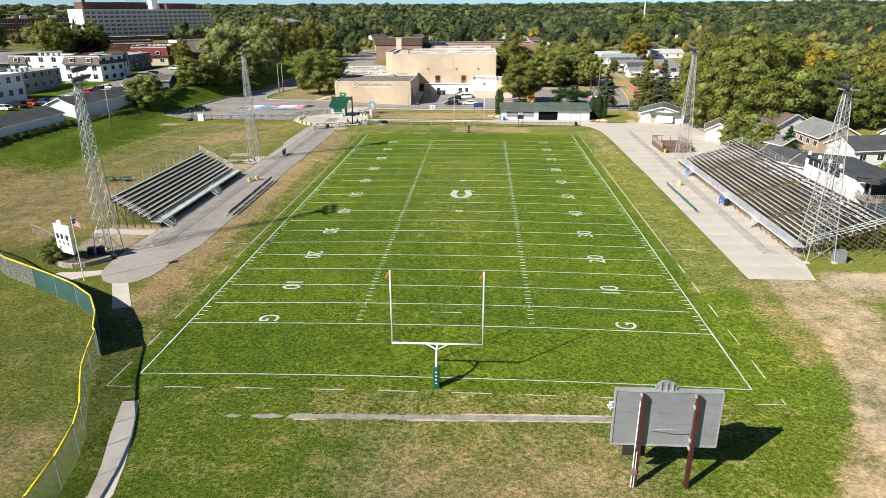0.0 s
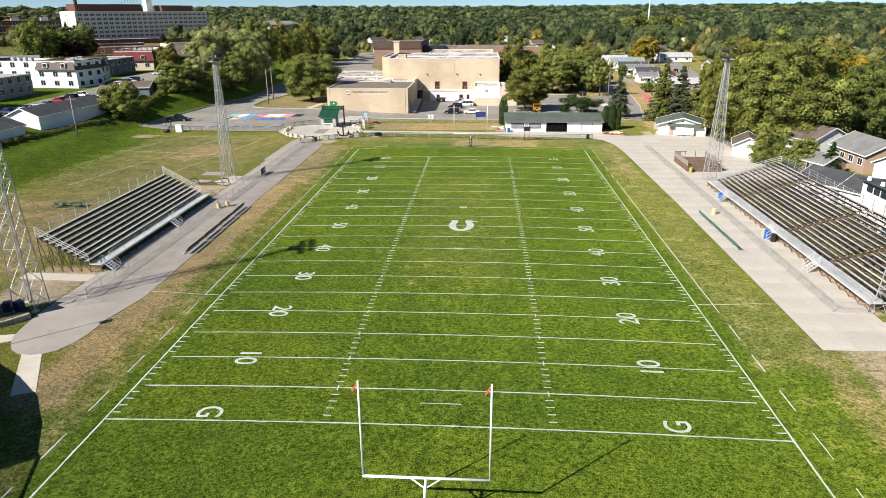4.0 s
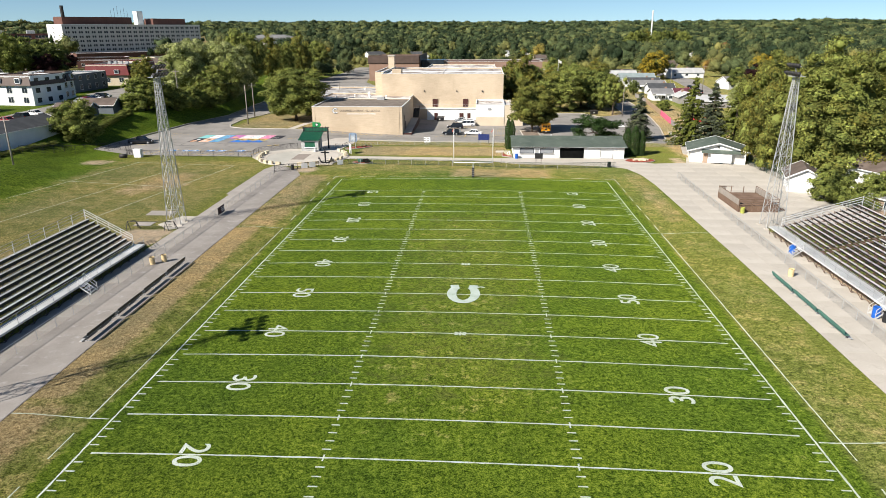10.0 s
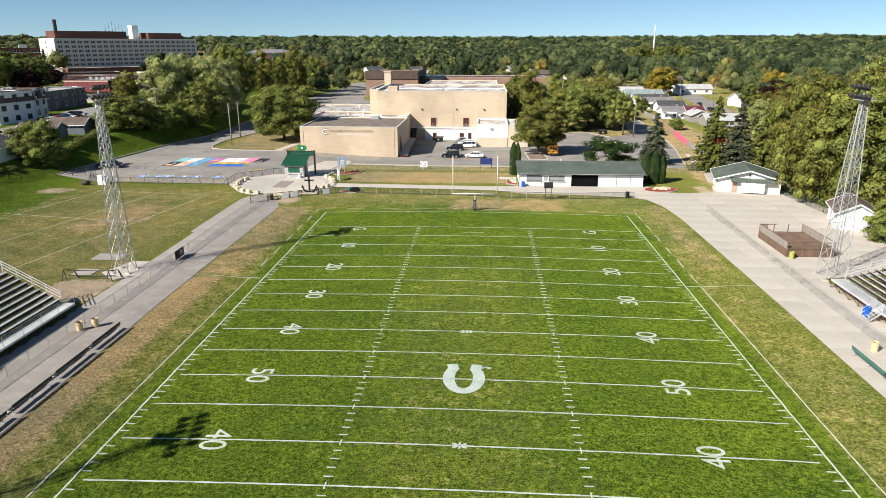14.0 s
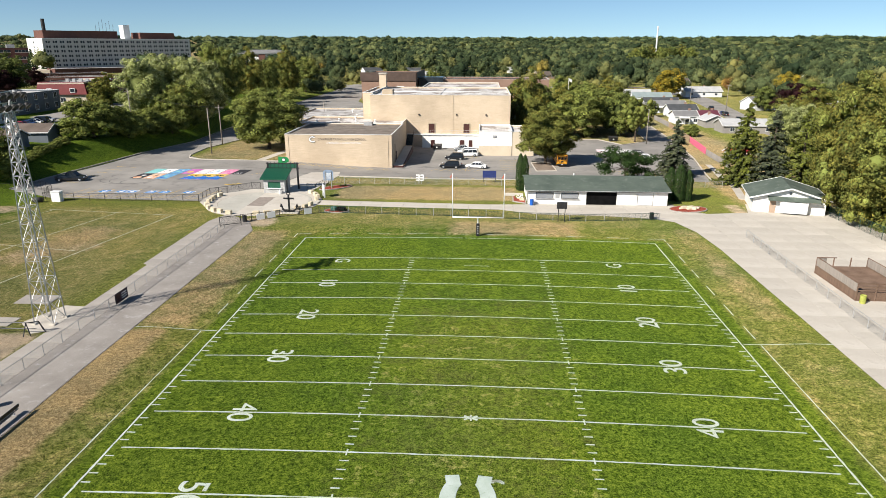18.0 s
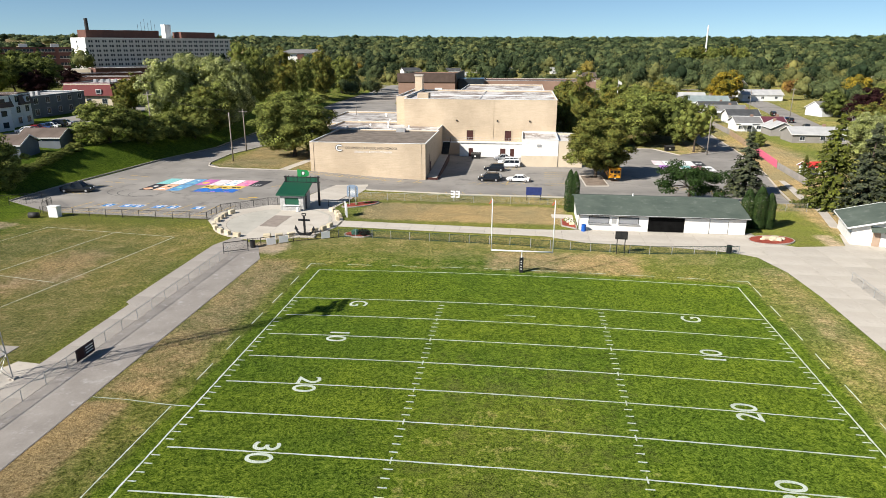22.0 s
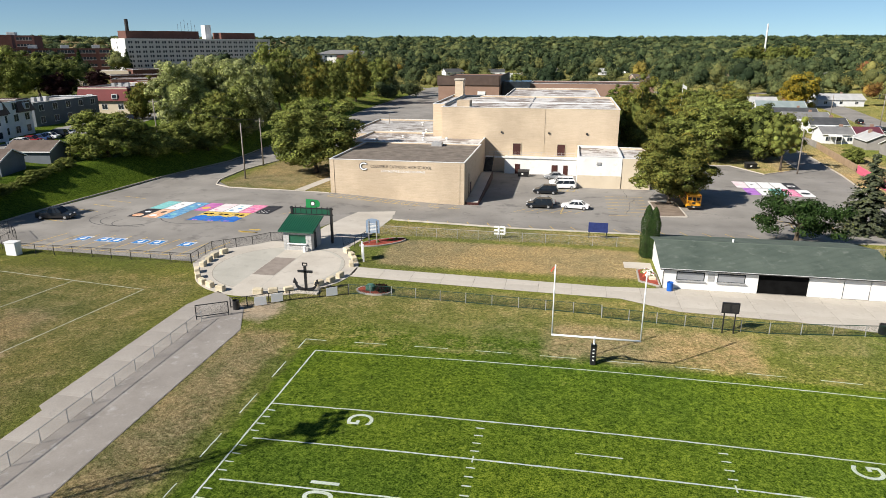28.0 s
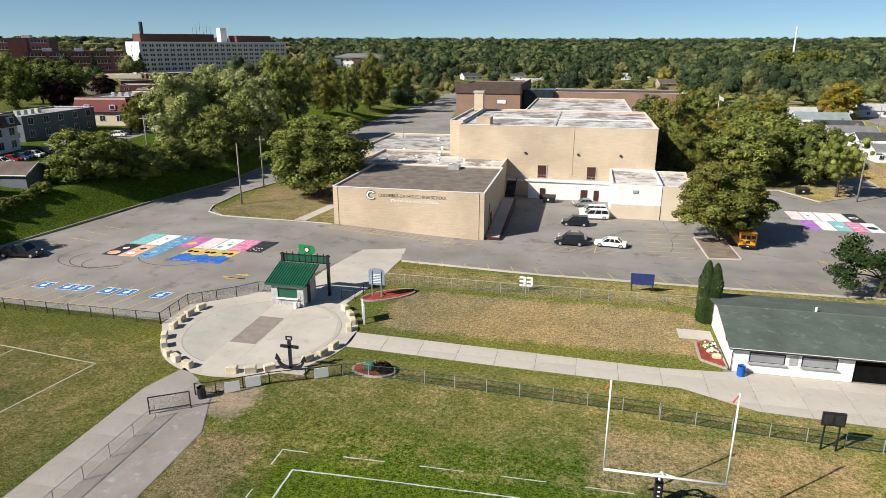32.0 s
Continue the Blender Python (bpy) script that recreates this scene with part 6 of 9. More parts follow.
def light_tower(x, y, h, label, turn, lamps=9, base=3.1):
    ob = thing("floodlight_tower", label, "floodlight", x, y, 0, 0, group="floodlight towers")
    top = 0.55
    half = lambda z: (base + (top - base) * min(1, z / h)) / 2
    levels = [0]
    while levels[-1] < h - 0.8:
        levels.append(levels[-1] + max(0.9, 2.3 * (1 - 0.62 * levels[-1] / h)))
    levels[-1] = h
    for sx, sy in ((-1, -1), (1, -1), (1, 1), (-1, 1)):
        part("leg", Geo().beam((sx * base / 2, sy * base / 2, -0.1), (sx * top / 2, sy * top / 2, h), 0.085, 0.085), M["galvanised"], ob)
        part("footing", Geo().bevel_box(sx * base / 2 - 0.28, sx * base / 2 + 0.28, sy * base / 2 - 0.28, sy * base / 2 + 0.28, -0.05, 0.16, 0.03), M["concrete"], ob)
    for k, (z0, z1) in enumerate(zip(levels, levels[1:])):
        a, b = half(z0), half(z1)
        for c0, c1 in (((-1, -1), (1, -1)), ((1, -1), (1, 1)), ((1, 1), (-1, 1)), ((-1, 1), (-1, -1))):
            part("girt", Geo().beam((c0[0] * b, c0[1] * b, z1), (c1[0] * b, c1[1] * b, z1), 0.042, 0.042), M["galvanised"], ob)
            part("brace", Geo().beam((c0[0] * a, c0[1] * a, z0), (c1[0] * b, c1[1] * b, z1), 0.036, 0.036), M["galvanised"], ob)
            part("brace", Geo().beam((c1[0] * a, c1[1] * a, z0), (c0[0] * b, c0[1] * b, z1), 0.036, 0.036), M["galvanised"], ob)
    part("ladder", Geo().beam((0.15, 0, 0.5), (0.05, 0, h), 0.04, 0.04).beam((-0.2, 0, 0.5), (-0.15, 0, h), 0.04, 0.04), M["galvanised"], ob)
    m = pose(0, 0, h, 0, 0, turn)
    for tier, (z, n) in enumerate(((0.25, lamps // 2 + 1), (1.25, lamps - lamps // 2 - 1))):
        w = 0.86 * (n - 1) / 2 + 0.3
        arm = part("cross_arm", Geo().beam(m @ Vector((-w, 0.35, z)), m @ Vector((w, 0.35, z)), 0.12, 0.12).beam(m @ Vector((0, 0, 0)), m @ Vector((0, 0.35, z)), 0.12, 0.12), M["galvanised"], ob)
        for k in range(n):
            c = Vector((-w + 0.3 + 0.86 * k, 0.55, z + 0.12))
            aim = Vector((0.05 * (k - n / 2), 0.72, -0.62)).normalized()
            part("lamp", Geo().tube(m @ (c - aim * 0.22), m @ (c + aim * 0.12), 0.14, 0.33, 12).tube(m @ (c + aim * 0.12), m @ (c + aim * 0.2), 0.35, 0.35, 12), M["dark_steel"], arm, smooth=True)
    part("platform", Geo().box(-0.8, 0.8, -0.8, 0.8, -0.06, 0.02, pose(0, 0, h)), M["galvanised"], ob)
    return ob


light_tower(-41.7, 70.0, 20.3, "grey steel lattice floodlight tower on concrete footings", -90, base=1.95)
light_tower(-42.1, 17.9, 20.4, "grey steel lattice floodlight tower behind the scoreboard", -78, 11, 2.25)
light_tower(41.9, 72.4, 20.3, "grey steel lattice floodlight tower beside the bleachers", 90, base=2.4)
light_tower(42.3, 19.6, 19.4, "grey steel lattice floodlight tower at the end of the bleachers", 75, 11)


def bleacher(label, x, y, rz, length, rows, tread, riser, z0, seat_mat, frame_mat, aisles, stairs, deck=1.5):
    """Front along local y at x = 0, rising towards +x."""
    ob = thing("bleachers", label, "bleachers", x, y, 0, rz)
    cuts = [0.0]
    for a in aisles:
        cuts += [a - 0.6, a + 0.6]
    cuts.append(length)
    part("walkway", Geo().box(0, deck, 0, length, z0 - 0.07, z0).box(0, 0.05, 0, length, z0 - 0.2, z0 - 0.07), M["aluminium"], ob, "grey metal front walkway")
    depth = deck + rows * tread
    for s0, s1 in zip(cuts[::2], cuts[1::2]):
        seat = Geo().bevel_box(-0.13, 0.13, 0, s1 - s0 - 0.06, -0.045, 0, 0.012).mesh("seat", M[seat_mat])
        closed = seat_mat == "aluminium"
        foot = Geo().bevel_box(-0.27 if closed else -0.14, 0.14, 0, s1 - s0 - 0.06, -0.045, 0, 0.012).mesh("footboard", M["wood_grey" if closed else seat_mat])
        # riser boards coloured near black: the shade between the rows is painted in
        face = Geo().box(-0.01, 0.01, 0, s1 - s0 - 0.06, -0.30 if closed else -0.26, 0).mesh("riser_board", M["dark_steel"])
        for r in range(rows):
            bx, bz = deck + r * tread, z0 + r * riser
            part("seat", seat, None, ob).location = (bx + 0.2, s0 + 0.03, bz + 0.43)
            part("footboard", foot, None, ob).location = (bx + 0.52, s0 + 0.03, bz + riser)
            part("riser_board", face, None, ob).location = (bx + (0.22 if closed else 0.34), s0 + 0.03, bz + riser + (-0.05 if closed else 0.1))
    for a in aisles:
        for r in range(rows):
            part("aisle_step", Geo().box(deck + r * tread, deck + r * tread + 0.32, a - 0.55, a + 0.55, z0 + r * riser + riser * 0.45, z0 + r * riser + riser * 0.6), M["rusty_steel" if frame_mat == "rusty_steel" else "aluminium"], ob)
    n = max(2, int(length / 1.85))
    fr = Geo()
    top = z0 + rows * riser
    fr.beam((deck, 0, z0 - 0.05), (depth, 0, top - 0.05), 0.07, 0.1)
    for k in range(6):
        f = k / 5
        fr.beam((deck + (depth - deck) * f, 0, 0), (deck + (depth - deck) * f, 0, z0 - 0.05 + rows * riser * f), 0.06, 0.06)
        if k:
            g0 = (k - 1) / 5
            fr.beam((deck + (depth - deck) * g0, 0, 0.05), (deck + (depth - deck) * f, 0, z0 - 0.1 + rows * riser * f), 0.05, 0.05)
    fr.beam((0.08, 0, 0), (0.08, 0, z0 - 0.07), 0.06, 0.06).beam((0.08, 0, z0 - 0.12), (deck, 0, z0 - 0.12), 0.06, 0.08).beam((0.08, 0, z0 - 0.1), (deck, 0, 0.05), 0.05, 0.05)
    for r in range(rows):
        bx, bz = deck + r * tread, z0 + r * riser
        fr.beam((bx + 0.2, 0, bz + 0.02), (bx + 0.2, 0, bz + 0.385), 0.05, 0.05).beam((bx + 0.08, 0, bz + 0.37), (bx + 0.32, 0, bz + 0.37), 0.05, 0.04)
    fm = fr.mesh("frame", M[frame_mat])
    for k in range(n + 1):
        part("frame", fm, None, ob).location = (0, 0.04 + (length - 0.08) * k / n, 0)
    br = Geo()
    for k in range(n):
        y0, y1 = length * k / n, length * (k + 1) / n
        br.beam((0.1, y0, 0.05), (0.1, y1, z0 - 0.15), 0.045, 0.045).beam((0.1, y1, 0.05), (0.1, y0, z0 - 0.15), 0.045, 0.045)
        br.beam((depth, y0, 0.1), (depth, y1, top * 0.5), 0.045, 0.045).beam((depth, y1, 0.1), (depth, y0, top * 0.5), 0.045, 0.045)
    part("cross_brace", br, M[frame_mat], ob)
    # guard rails: front, back and ends
    m = int(length / 2.4)
    gaps = [s for s in stairs]
    front = Geo()
    for k in range(m + 1):
        yk = length * k / m
        front.tube((0.05, yk, z0), (0.05, yk, z0 + 1.0), 0.025, n=6)
    for z in (0.5, 1.0):
        edges = [0.0] + [v for s in gaps for v in (s - 0.7, s + 0.7)] + [length]
        for a, b in zip(edges[::2], edges[1::2]):
            if b > a:
                front.tube((0.05, a, z0 + z), (0.05, b, z0 + z), 0.025, n=6)
    part("front_rail", front, M["galvanised"], ob)
    backr = Geo()
    for k in range(m + 1):
        yk = length * k / m
        backr.beam((depth + 0.05, yk, top - 0.6), (depth + 0.05, yk, top + 1.25), 0.07, 0.05)
    for z in (0.5, 0.85, 1.2):
        backr.tube((depth + 0.05, 0, top + z), (depth + 0.05, length, top + z), 0.022, n=6)
    part("back_rail", backr, M["galvanised"], ob)
    for yk in (0, length):
        e = Geo()
        for z in (0.55, 0.9, 1.2):
            e.beam((deck, yk, z0 + z), (depth, yk, top + z), 0.04, 0.07)
        for k in range(5):
            f = k / 4
            e.beam((deck + (depth - deck) * f, yk, z0 + rows * riser * f), (deck + (depth - deck) * f, yk, z0 + rows * riser * f + 1.2), 0.05, 0.05)
        part("end_rail", e, M["aluminium"], ob)
    for s in stairs:
        st = Geo()
        for k in range(4):
            st.box(-0.28 * (k + 1), -0.28 * k, s - 0.6, s + 0.6, z0 - z0 * (k + 1) / 5 - 0.04, z0 - z0 * (k + 1) / 5)
        for q in (-0.62, 0.62):
            st.beam((0, s + q, z0 - 0.05), (-1.2, s + q, 0.05), 0.05, 0.12).tube((0, s + q, z0 + 0.95), (-1.2, s + q, 0.95), 0.025, n=6).tube((-1.2, s + q, 0), (-1.2, s + q, 0.95), 0.025, n=6).tube((0, s + q, z0), (0, s + q, z0 + 0.95), 0.025, n=6).tube((0, s + q, z0 + 0.5), (-1.2, s + q, 0.5), 0.025, n=6)
        part("stair", st, M["aluminium"], ob)
    return ob


bleacher("aluminium bleachers with guard rails beside the concrete walk", -40.0, 57.6, 180, 30.5, 9, 0.62, 0.35, 1.0, "aluminium", "dark_steel", (), (13.2, 29.4), deck=1.4)
bleacher("long weathered grey bleachers on rusty steel frames", 40.2, 20.6, 0, 48.6, 14, 0.70, 0.215, 1.05, "worn_plank", "rusty_steel", (10.6, 21.5, 37.6), (10.8, 22.0, 39.5))


def fence(label, pts, h, mat="chain", post="galvanised", every=2.6, name="chain_link_fence", rail=True, r=0.028, mid=False, group=""):
    """Chain-link fence along points on the ground: posts, top rail and wire panels."""
    ob = thing(name, label, "fence", *pts[0], on(*pts[0]), group=group)
    ox, oy, oz = pts[0][0], pts[0][1], on(*pts[0])
    pm = Geo().tube((0, 0, -0.1), (0, 0, h + 0.05), r * 1.25, n=6).mesh("post", M[post])
    for (x0, y0), (x1, y1) in zip(pts, pts[1:]):
        d = math.hypot(x1 - x0, y1 - y0)
        n = max(1, round(d / every))
        for k in range(n):
            f0, f1 = k / n, (k + 1) / n
            a = Vector((x0 + (x1 - x0) * f0 - ox, y0 + (y1 - y0) * f0 - oy, on(x0 + (x1 - x0) * f0, y0 + (y1 - y0) * f0) - oz))
            b = Vector((x0 + (x1 - x0) * f1 - ox, y0 + (y1 - y0) * f1 - oy, on(x0 + (x1 - x0) * f1, y0 + (y1 - y0) * f1) - oz))
            part("post", pm, None, ob).location = a
            up = Vector((0, 0, h))
            part("wire_panel", Geo().add([a + Vector((0, 0, 0.04)), b + Vector((0, 0, 0.04)), b + up, a + up], [(0, 1, 2, 3)]), M[mat], ob)
            if rail:
                rg = Geo().tube(a + up, b + up, r, n=6)
                if mid:
                    rg.tube(a + up * 0.08, b + up * 0.08, r, n=6)
                part("rail", rg, M[post if rail is True else rail], ob)
    part("post", pm, None, ob).location = (pts[-1][0] - ox, pts[-1][1] - oy, on(*pts[-1]) - oz)
    return ob


M["green_rail"] = surf("dark_green_rail", (0.012, 0.045, 0.032), (0.02, 0.065, 0.045), 0.6, 8, 0.5)
M["yellow_cap"] = surf("yellow_fence_cap", (0.62, 0.47, 0.03), (0.72, 0.56, 0.05), 0.6, 8, 0.5)
M["windscreen"] = surf("green_windscreen", (0.020, 0.060, 0.050), (0.040, 0.095, 0.080), 0.5, 6, 0.85)
fence("low chain-link fence along the west walk", [(-37.7, 20.2), (-37.3, 60), (-37.5, 104.0)], 1.15)
fence("low chain-link fence along the east walk", [(40.4, 20.2), (36.9, 20.6), (37.3, 60), (37.7, 103.6)], 1.15)
fence("low chain-link fence with a green top rail behind the end zone", [(-25.7, 113.9), (-20.9, 114.1), (-15.5, 113.8), (1.2, 112.9)], 1.1, "chain_green", rail="green_rail", r=0.034, mid=True)
fence("low chain-link fence with black posts and rail below the plaza", [(-36.5, 107.9), (-35.0, 108.6), (-31.3, 111.0), (-25.7, 113.7)], 1.1, "chain_dark", "black_metal", r=0.04, mid=True)
fence("low chain-link fence with a green top rail behind the end zone", [(1.2, 112.3), (9.0, 111.6), (16.5, 111.2), (28.0, 112.6)], 1.1, "chain_green", rail="green_rail", r=0.034, mid=True)
fence("chain-link fence at the edge of the car park", [(-76.3, 120.2), (-48.4, 120.2)], 1.3, "chain_dark", "dark_steel", 2.9, r=0.034)
fence("black chain-link fence round the plaza", [(-48.4, 120.3), (-48.6, 125.6), (-46.2, 127.6), (-44.5, 129.0), (-42.8, 131.1), (-41.2, 131.3)], 1.25, "chain_dark", "black_metal", 2.0, r=0.035)
fence("black chain-link gate beside the plaza ramp", [(-32.2, 130.8), (-30.5, 130.6), (-29.5, 136.6)], 1.25, "chain_dark", "black_metal", 1.8, r=0.035)
fence("chain-link fence above the school car park", [(-29.4, 137.2), (-11.6, 136.9), (7.4, 137.0), (26.6, 137.2), (46.0, 137.6)], 1.3, every=3.0)
fence("tall green chain-link fence at the property line", [(55.3, 116.5), (56.2, 101), (56.6, 88), (58.6, 78), (60.5, 72)], 1.9, "chain_green", "green_rail", 2.6)
fence("dark chain-link fence at the corner of the practice field", [(-76.5, 121.0), (-77.5, 124.5), (-82, 128.0), (-88.0, 124.0), (-93, 110)], 1.8, "chain_dark", "black_metal", 2.4)
fence("chain-link fence by the scoreboard", [(-52.5, 13.6), (-49, 19.0), (-56.0, 24.0)], 1.5)
fence("chain-link fence behind the garages", [(-92.5, 66), (-92.0, 100), (-91, 124)], 1.6, "chain_dark", "dark_steel", 3.0)

# ball-field fence with its yellow cap
curve = [(-62.0, 17.5), (-53.6, 13.0), (-49.0, 9.6), (-44.2, 7.0), (-40.4, 4.9), (-36.8, 2.7), (-33.6, 0.1), (-31.2, -3.2), (-29.6, -6.3), (-29.1, -6.8), (-28.0, -9.8), (-26.9, -12.4), (-25.9, -14.2), (-24.0, -17.4), (-23.0, -19.8), (-22.2, -23.0), (-21.7, -26.4), (-21.2, -34.0)]
ball = thing("ball_field_fence", "curved chain-link outfield fence with a yellow top cap", "fence", *curve[0], 0)
ox, oy = curve[0]
for i, ((x0, y0), (x1, y1)) in enumerate(zip(curve, curve[1:])):
    a, b = Vector((x0 - ox, y0 - oy, 0)), Vector((x1 - ox, y1 - oy, 0))
    up = Vector((0, 0, 2.4))
    screen = 3 <= i <= 8
    part("post", Geo().tube(a, a + up, 0.04, n=7), M["galvanised"], ball)
    part("windscreen" if screen else "wire_panel", Geo().add([a, b, b + up, a + up], [(0, 1, 2, 3)]), M["windscreen" if screen else "chain_screen"], ball, "green windscreen cloth" if screen else "")
    part("fence_cap", Geo().tube(a + up, b + up, 0.085, n=8), M["yellow_cap"], ball, "yellow plastic fence cap", smooth=True)
for i in (0,):
    g = Geo()
    for k in range(16):
        q = random.uniform(0.1, 1.6)
        g.box(6.6 + 0.09 * k, 6.75 + 0.09 * k, -4.4 - 0.05 * k, -4.35 - 0.05 * k, 0.5 + q * 0.4, 0.8 + q * 0.6)
    part("fence_emblem", g, M["white_gloss"], ball, "white painted emblem")

# scoreboards
M["bin_blue"] = surf("bin_blue", (0.012, 0.022, 0.060), (0.022, 0.036, 0.085), 1.2, 8, 0.45)
M["grey_stone"] = surf("grey_stone_block", (0.30, 0.27, 0.22), (0.44, 0.40, 0.33), 1.5, 9, 0.9, relief=0.7, dist=0.03, per_piece=0.15)
M["dark_soil"] = surf("dark_soil", (0.060, 0.048, 0.030), (0.120, 0.098, 0.060), 2, 9, 0.95)
M["grey_panel"] = surf("grey_sheet_metal", (0.30, 0.31, 0.33), (0.40, 0.41, 0.43), 0.25, 5, 0.42, 0.45, stain=(0.26, 0.27, 0.29))
board = thing("scoreboard", "grey metal back of a large scoreboard on red-brown posts", "scoreboard", 14.4, -20.9, 0)
for k in range(5):
    part("panel", Geo().box(-3.05, 3.05, 0.35, 0.62, 2.92 + 0.725 * k, 2.92 + 0.725 * k + 0.71), M["grey_panel"], board)
part("rim", Geo().box(-3.12, 3.12, 0.3, 0.66, 6.55, 6.64).box(-3.12, 3.12, 0.3, 0.66, 2.82, 2.91).box(-3.12, -3.06, 0.3, 0.66, 2.91, 6.55).box(3.06, 3.12, 0.3, 0.66, 2.91, 6.55), M["galvanised"], board)
dome = Geo()
arcp = [(0.62 * math.cos(radians(180 * i / 14)) - 0.2, 0.62 * math.sin(radians(180 * i / 14)) + 6.64) for i in range(15)]
dome.add([(x, 0.4, z) for x, z in arcp] + [(x, 0.58, z) for x, z in arcp], [tuple(range(15)), tuple(range(29, 14, -1))] + [(i, 15 + i, 16 + i, i + 1) for i in range(14)])
part("crest", dome, M["grey_panel"], board, "rounded grey crest")
for x in (-0.55, -0.2, 0.15):
    part("crest_rib", Geo().box(x - 0.03, x + 0.03, 0.3, 0.4, 6.64, 7.2), M["galvanised"], board)
for x, r in ((-1.5, 0.10), (1.62, 0.10)):
    post = part("post", Geo().box(x - r, x + r, -0.02, 0.3, 0, 6.45), M["maroon"], board, "red-brown steel post")
    for z in (2.75, 3.3, 5.6, 6.35):
        part("bracket", Geo().bevel_box(x - 0.21, x - 0.10, 0.06, 0.30, z, z + 0.18, 0.02), M["galvanised"], post)
part("conduit", Geo().tube((-1.75, 0.0, 0), (-1.72, 0.0, 6.1), 0.035, n=6).tube((-1.6, -0.05, 0), (-1.6, -0.05, 2.6), 0.03, n=6), M["white_gloss"], board)
part("meter_box", Geo().bevel_box(-1.85, -1.5, -0.2, 0.0, 1.0, 1.4, 0.02), M["wood_brown"], board)
part("service_panel", Geo().box(-2.35, -1.0, 0.4, 0.5, 2.0, 2.85), M["dark_steel"], board)
part("antenna", Geo().tube((-0.9, 0.2, 4.0), (-0.3, -0.5, 4.6), 0.02, n=5).tube((-0.3, -0.5, 4.6), (0.5, -0.5, 4.6), 0.02, n=5), M["galvanised"], board)
for k in range(3):
    part("speaker", Geo().tube((-3.35 - 0.12 * (k == 1), 0.4, 5.3 + 0.18 * k), (-3.12, 0.5, 5.35 + 0.18 * k), 0.12, 0.04, 9), M["white_gloss"], board)

sb = thing("baseball_scoreboard", "white scoreboard with dark number windows on steel posts", "scoreboard", -44.95, 14.0, 0, -26)
part("face", Geo().bevel_box(-1.5, 1.5, 0, 0.25, 1.35, 4.75, 0.03), M["white_gloss"], sb)
for i, (x, z, w, h) in enumerate(((-0.95, 3.0, 0.42, 0.62), (-0.12, 3.0, 0.42, 0.62), (0.85, 3.0, 0.42, 0.62), (-0.75, 2.4, 0.2, 0.36), (0.02, 2.4, 0.2, 0.36), (0.85, 2.4, 0.2, 0.36), (0.36, 3.2, 0.16, 0.16), (-0.52, 3.2, 0.16, 0.16))):
    part("number_window", Geo().box(x - w / 2, x + w / 2, -0.03, -0.003, z, z + h), M["black_metal"], sb)
part("crest", Geo().tube((-0.35, 0.06, 4.85), (-0.35, 0.2, 4.85), 0.45, n=18), M["white_gloss"], sb)
for x in (-1.1, 1.1):
    part("post", Geo().box(x - 0.07, x + 0.07, 0.26, 0.4, 0, 4.5), M["dark_steel"], sb)

low_wall = thing("retaining_wall", "low curved limestone retaining wall below the scoreboard", "wall", -43.4, 12.6, 0)
bend = ((-3.1, 1.5), (-2.3, 0.75), (-1.3, 0.2), (0.0, 0.0), (1.1, 0.55), (2.0, 1.55), (2.85, 2.85))
for (x0, y0), (x1, y1) in zip(bend, bend[1:]):
    for row in range(2):
        for f0, f1 in ((0.0, 0.5), (0.5, 1.0)) if row else ((0.0, 0.28), (0.28, 0.74), (0.74, 1.0)):
            e = 0.03 / math.hypot(x1 - x0, y1 - y0)
            p0 = (x0 + (x1 - x0) * (f0 + e), y0 + (y1 - y0) * (f0 + e), 0.14 + 0.27 * row)
            p1 = (x0 + (x1 - x0) * (f1 - e), y0 + (y1 - y0) * (f1 - e), 0.14 + 0.27 * row)
            part("block", Geo().beam(p0, p1, 0.30, 0.255), M["grey_stone"], low_wall)
part("backing", Geo().slab([(x, y + 0.05, 0.5) for x, y in bend] + [(2.2, 3.2, 0.5), (-2.6, 2.4, 0.5)], 0.5), M["dark_soil"], low_wall, "dark earth fill")
for x, y, turn in ((-43.6, 16.6, 20), (-42.6, 16.9, -15)):
    bin_ = thing("waste_bin", "dark blue lidded waste bin on the grass under the tower", "bin", x, y, 0, turn, group="waste bins")
    part("body", Geo().bevel_box(-0.34, 0.34, -0.38, 0.38, 0.08, 1.0, 0.05), M["bin_blue"], bin_)
    part("lid", Geo().bevel_box(-0.37, 0.37, -0.42, 0.40, 1.004, 1.10, 0.04), M["bin_blue"], bin_)
    for k in (-1, 1):
        part("wheel", Geo().tube((k * 0.30, 0.36, 0.12), (k * 0.38, 0.36, 0.12), 0.12, n=10), M["black_metal"], bin_)

pole = thing("flagpole", "white flagpole with a small flag", "flagpole", -40.1, 9.1, 0)
part("pole", Geo().tube((0, 0, 0), (0, 0, 7.4), 0.06, 0.035, 10), M["white_gloss"], pole)
part("finial", Geo().tube((0, 0, 7.4), (0, 0, 7.52), 0.08, 0.03, 10), M["galvanised"], pole)
M["flag_red"] = surf("flag_red", (0.32, 0.02, 0.03), (0.42, 0.04, 0.05), 2, 9, 0.8)
M["flag_blue"] = surf("flag_blue", (0.02, 0.03, 0.12), (0.03, 0.05, 0.18), 2, 9, 0.8)
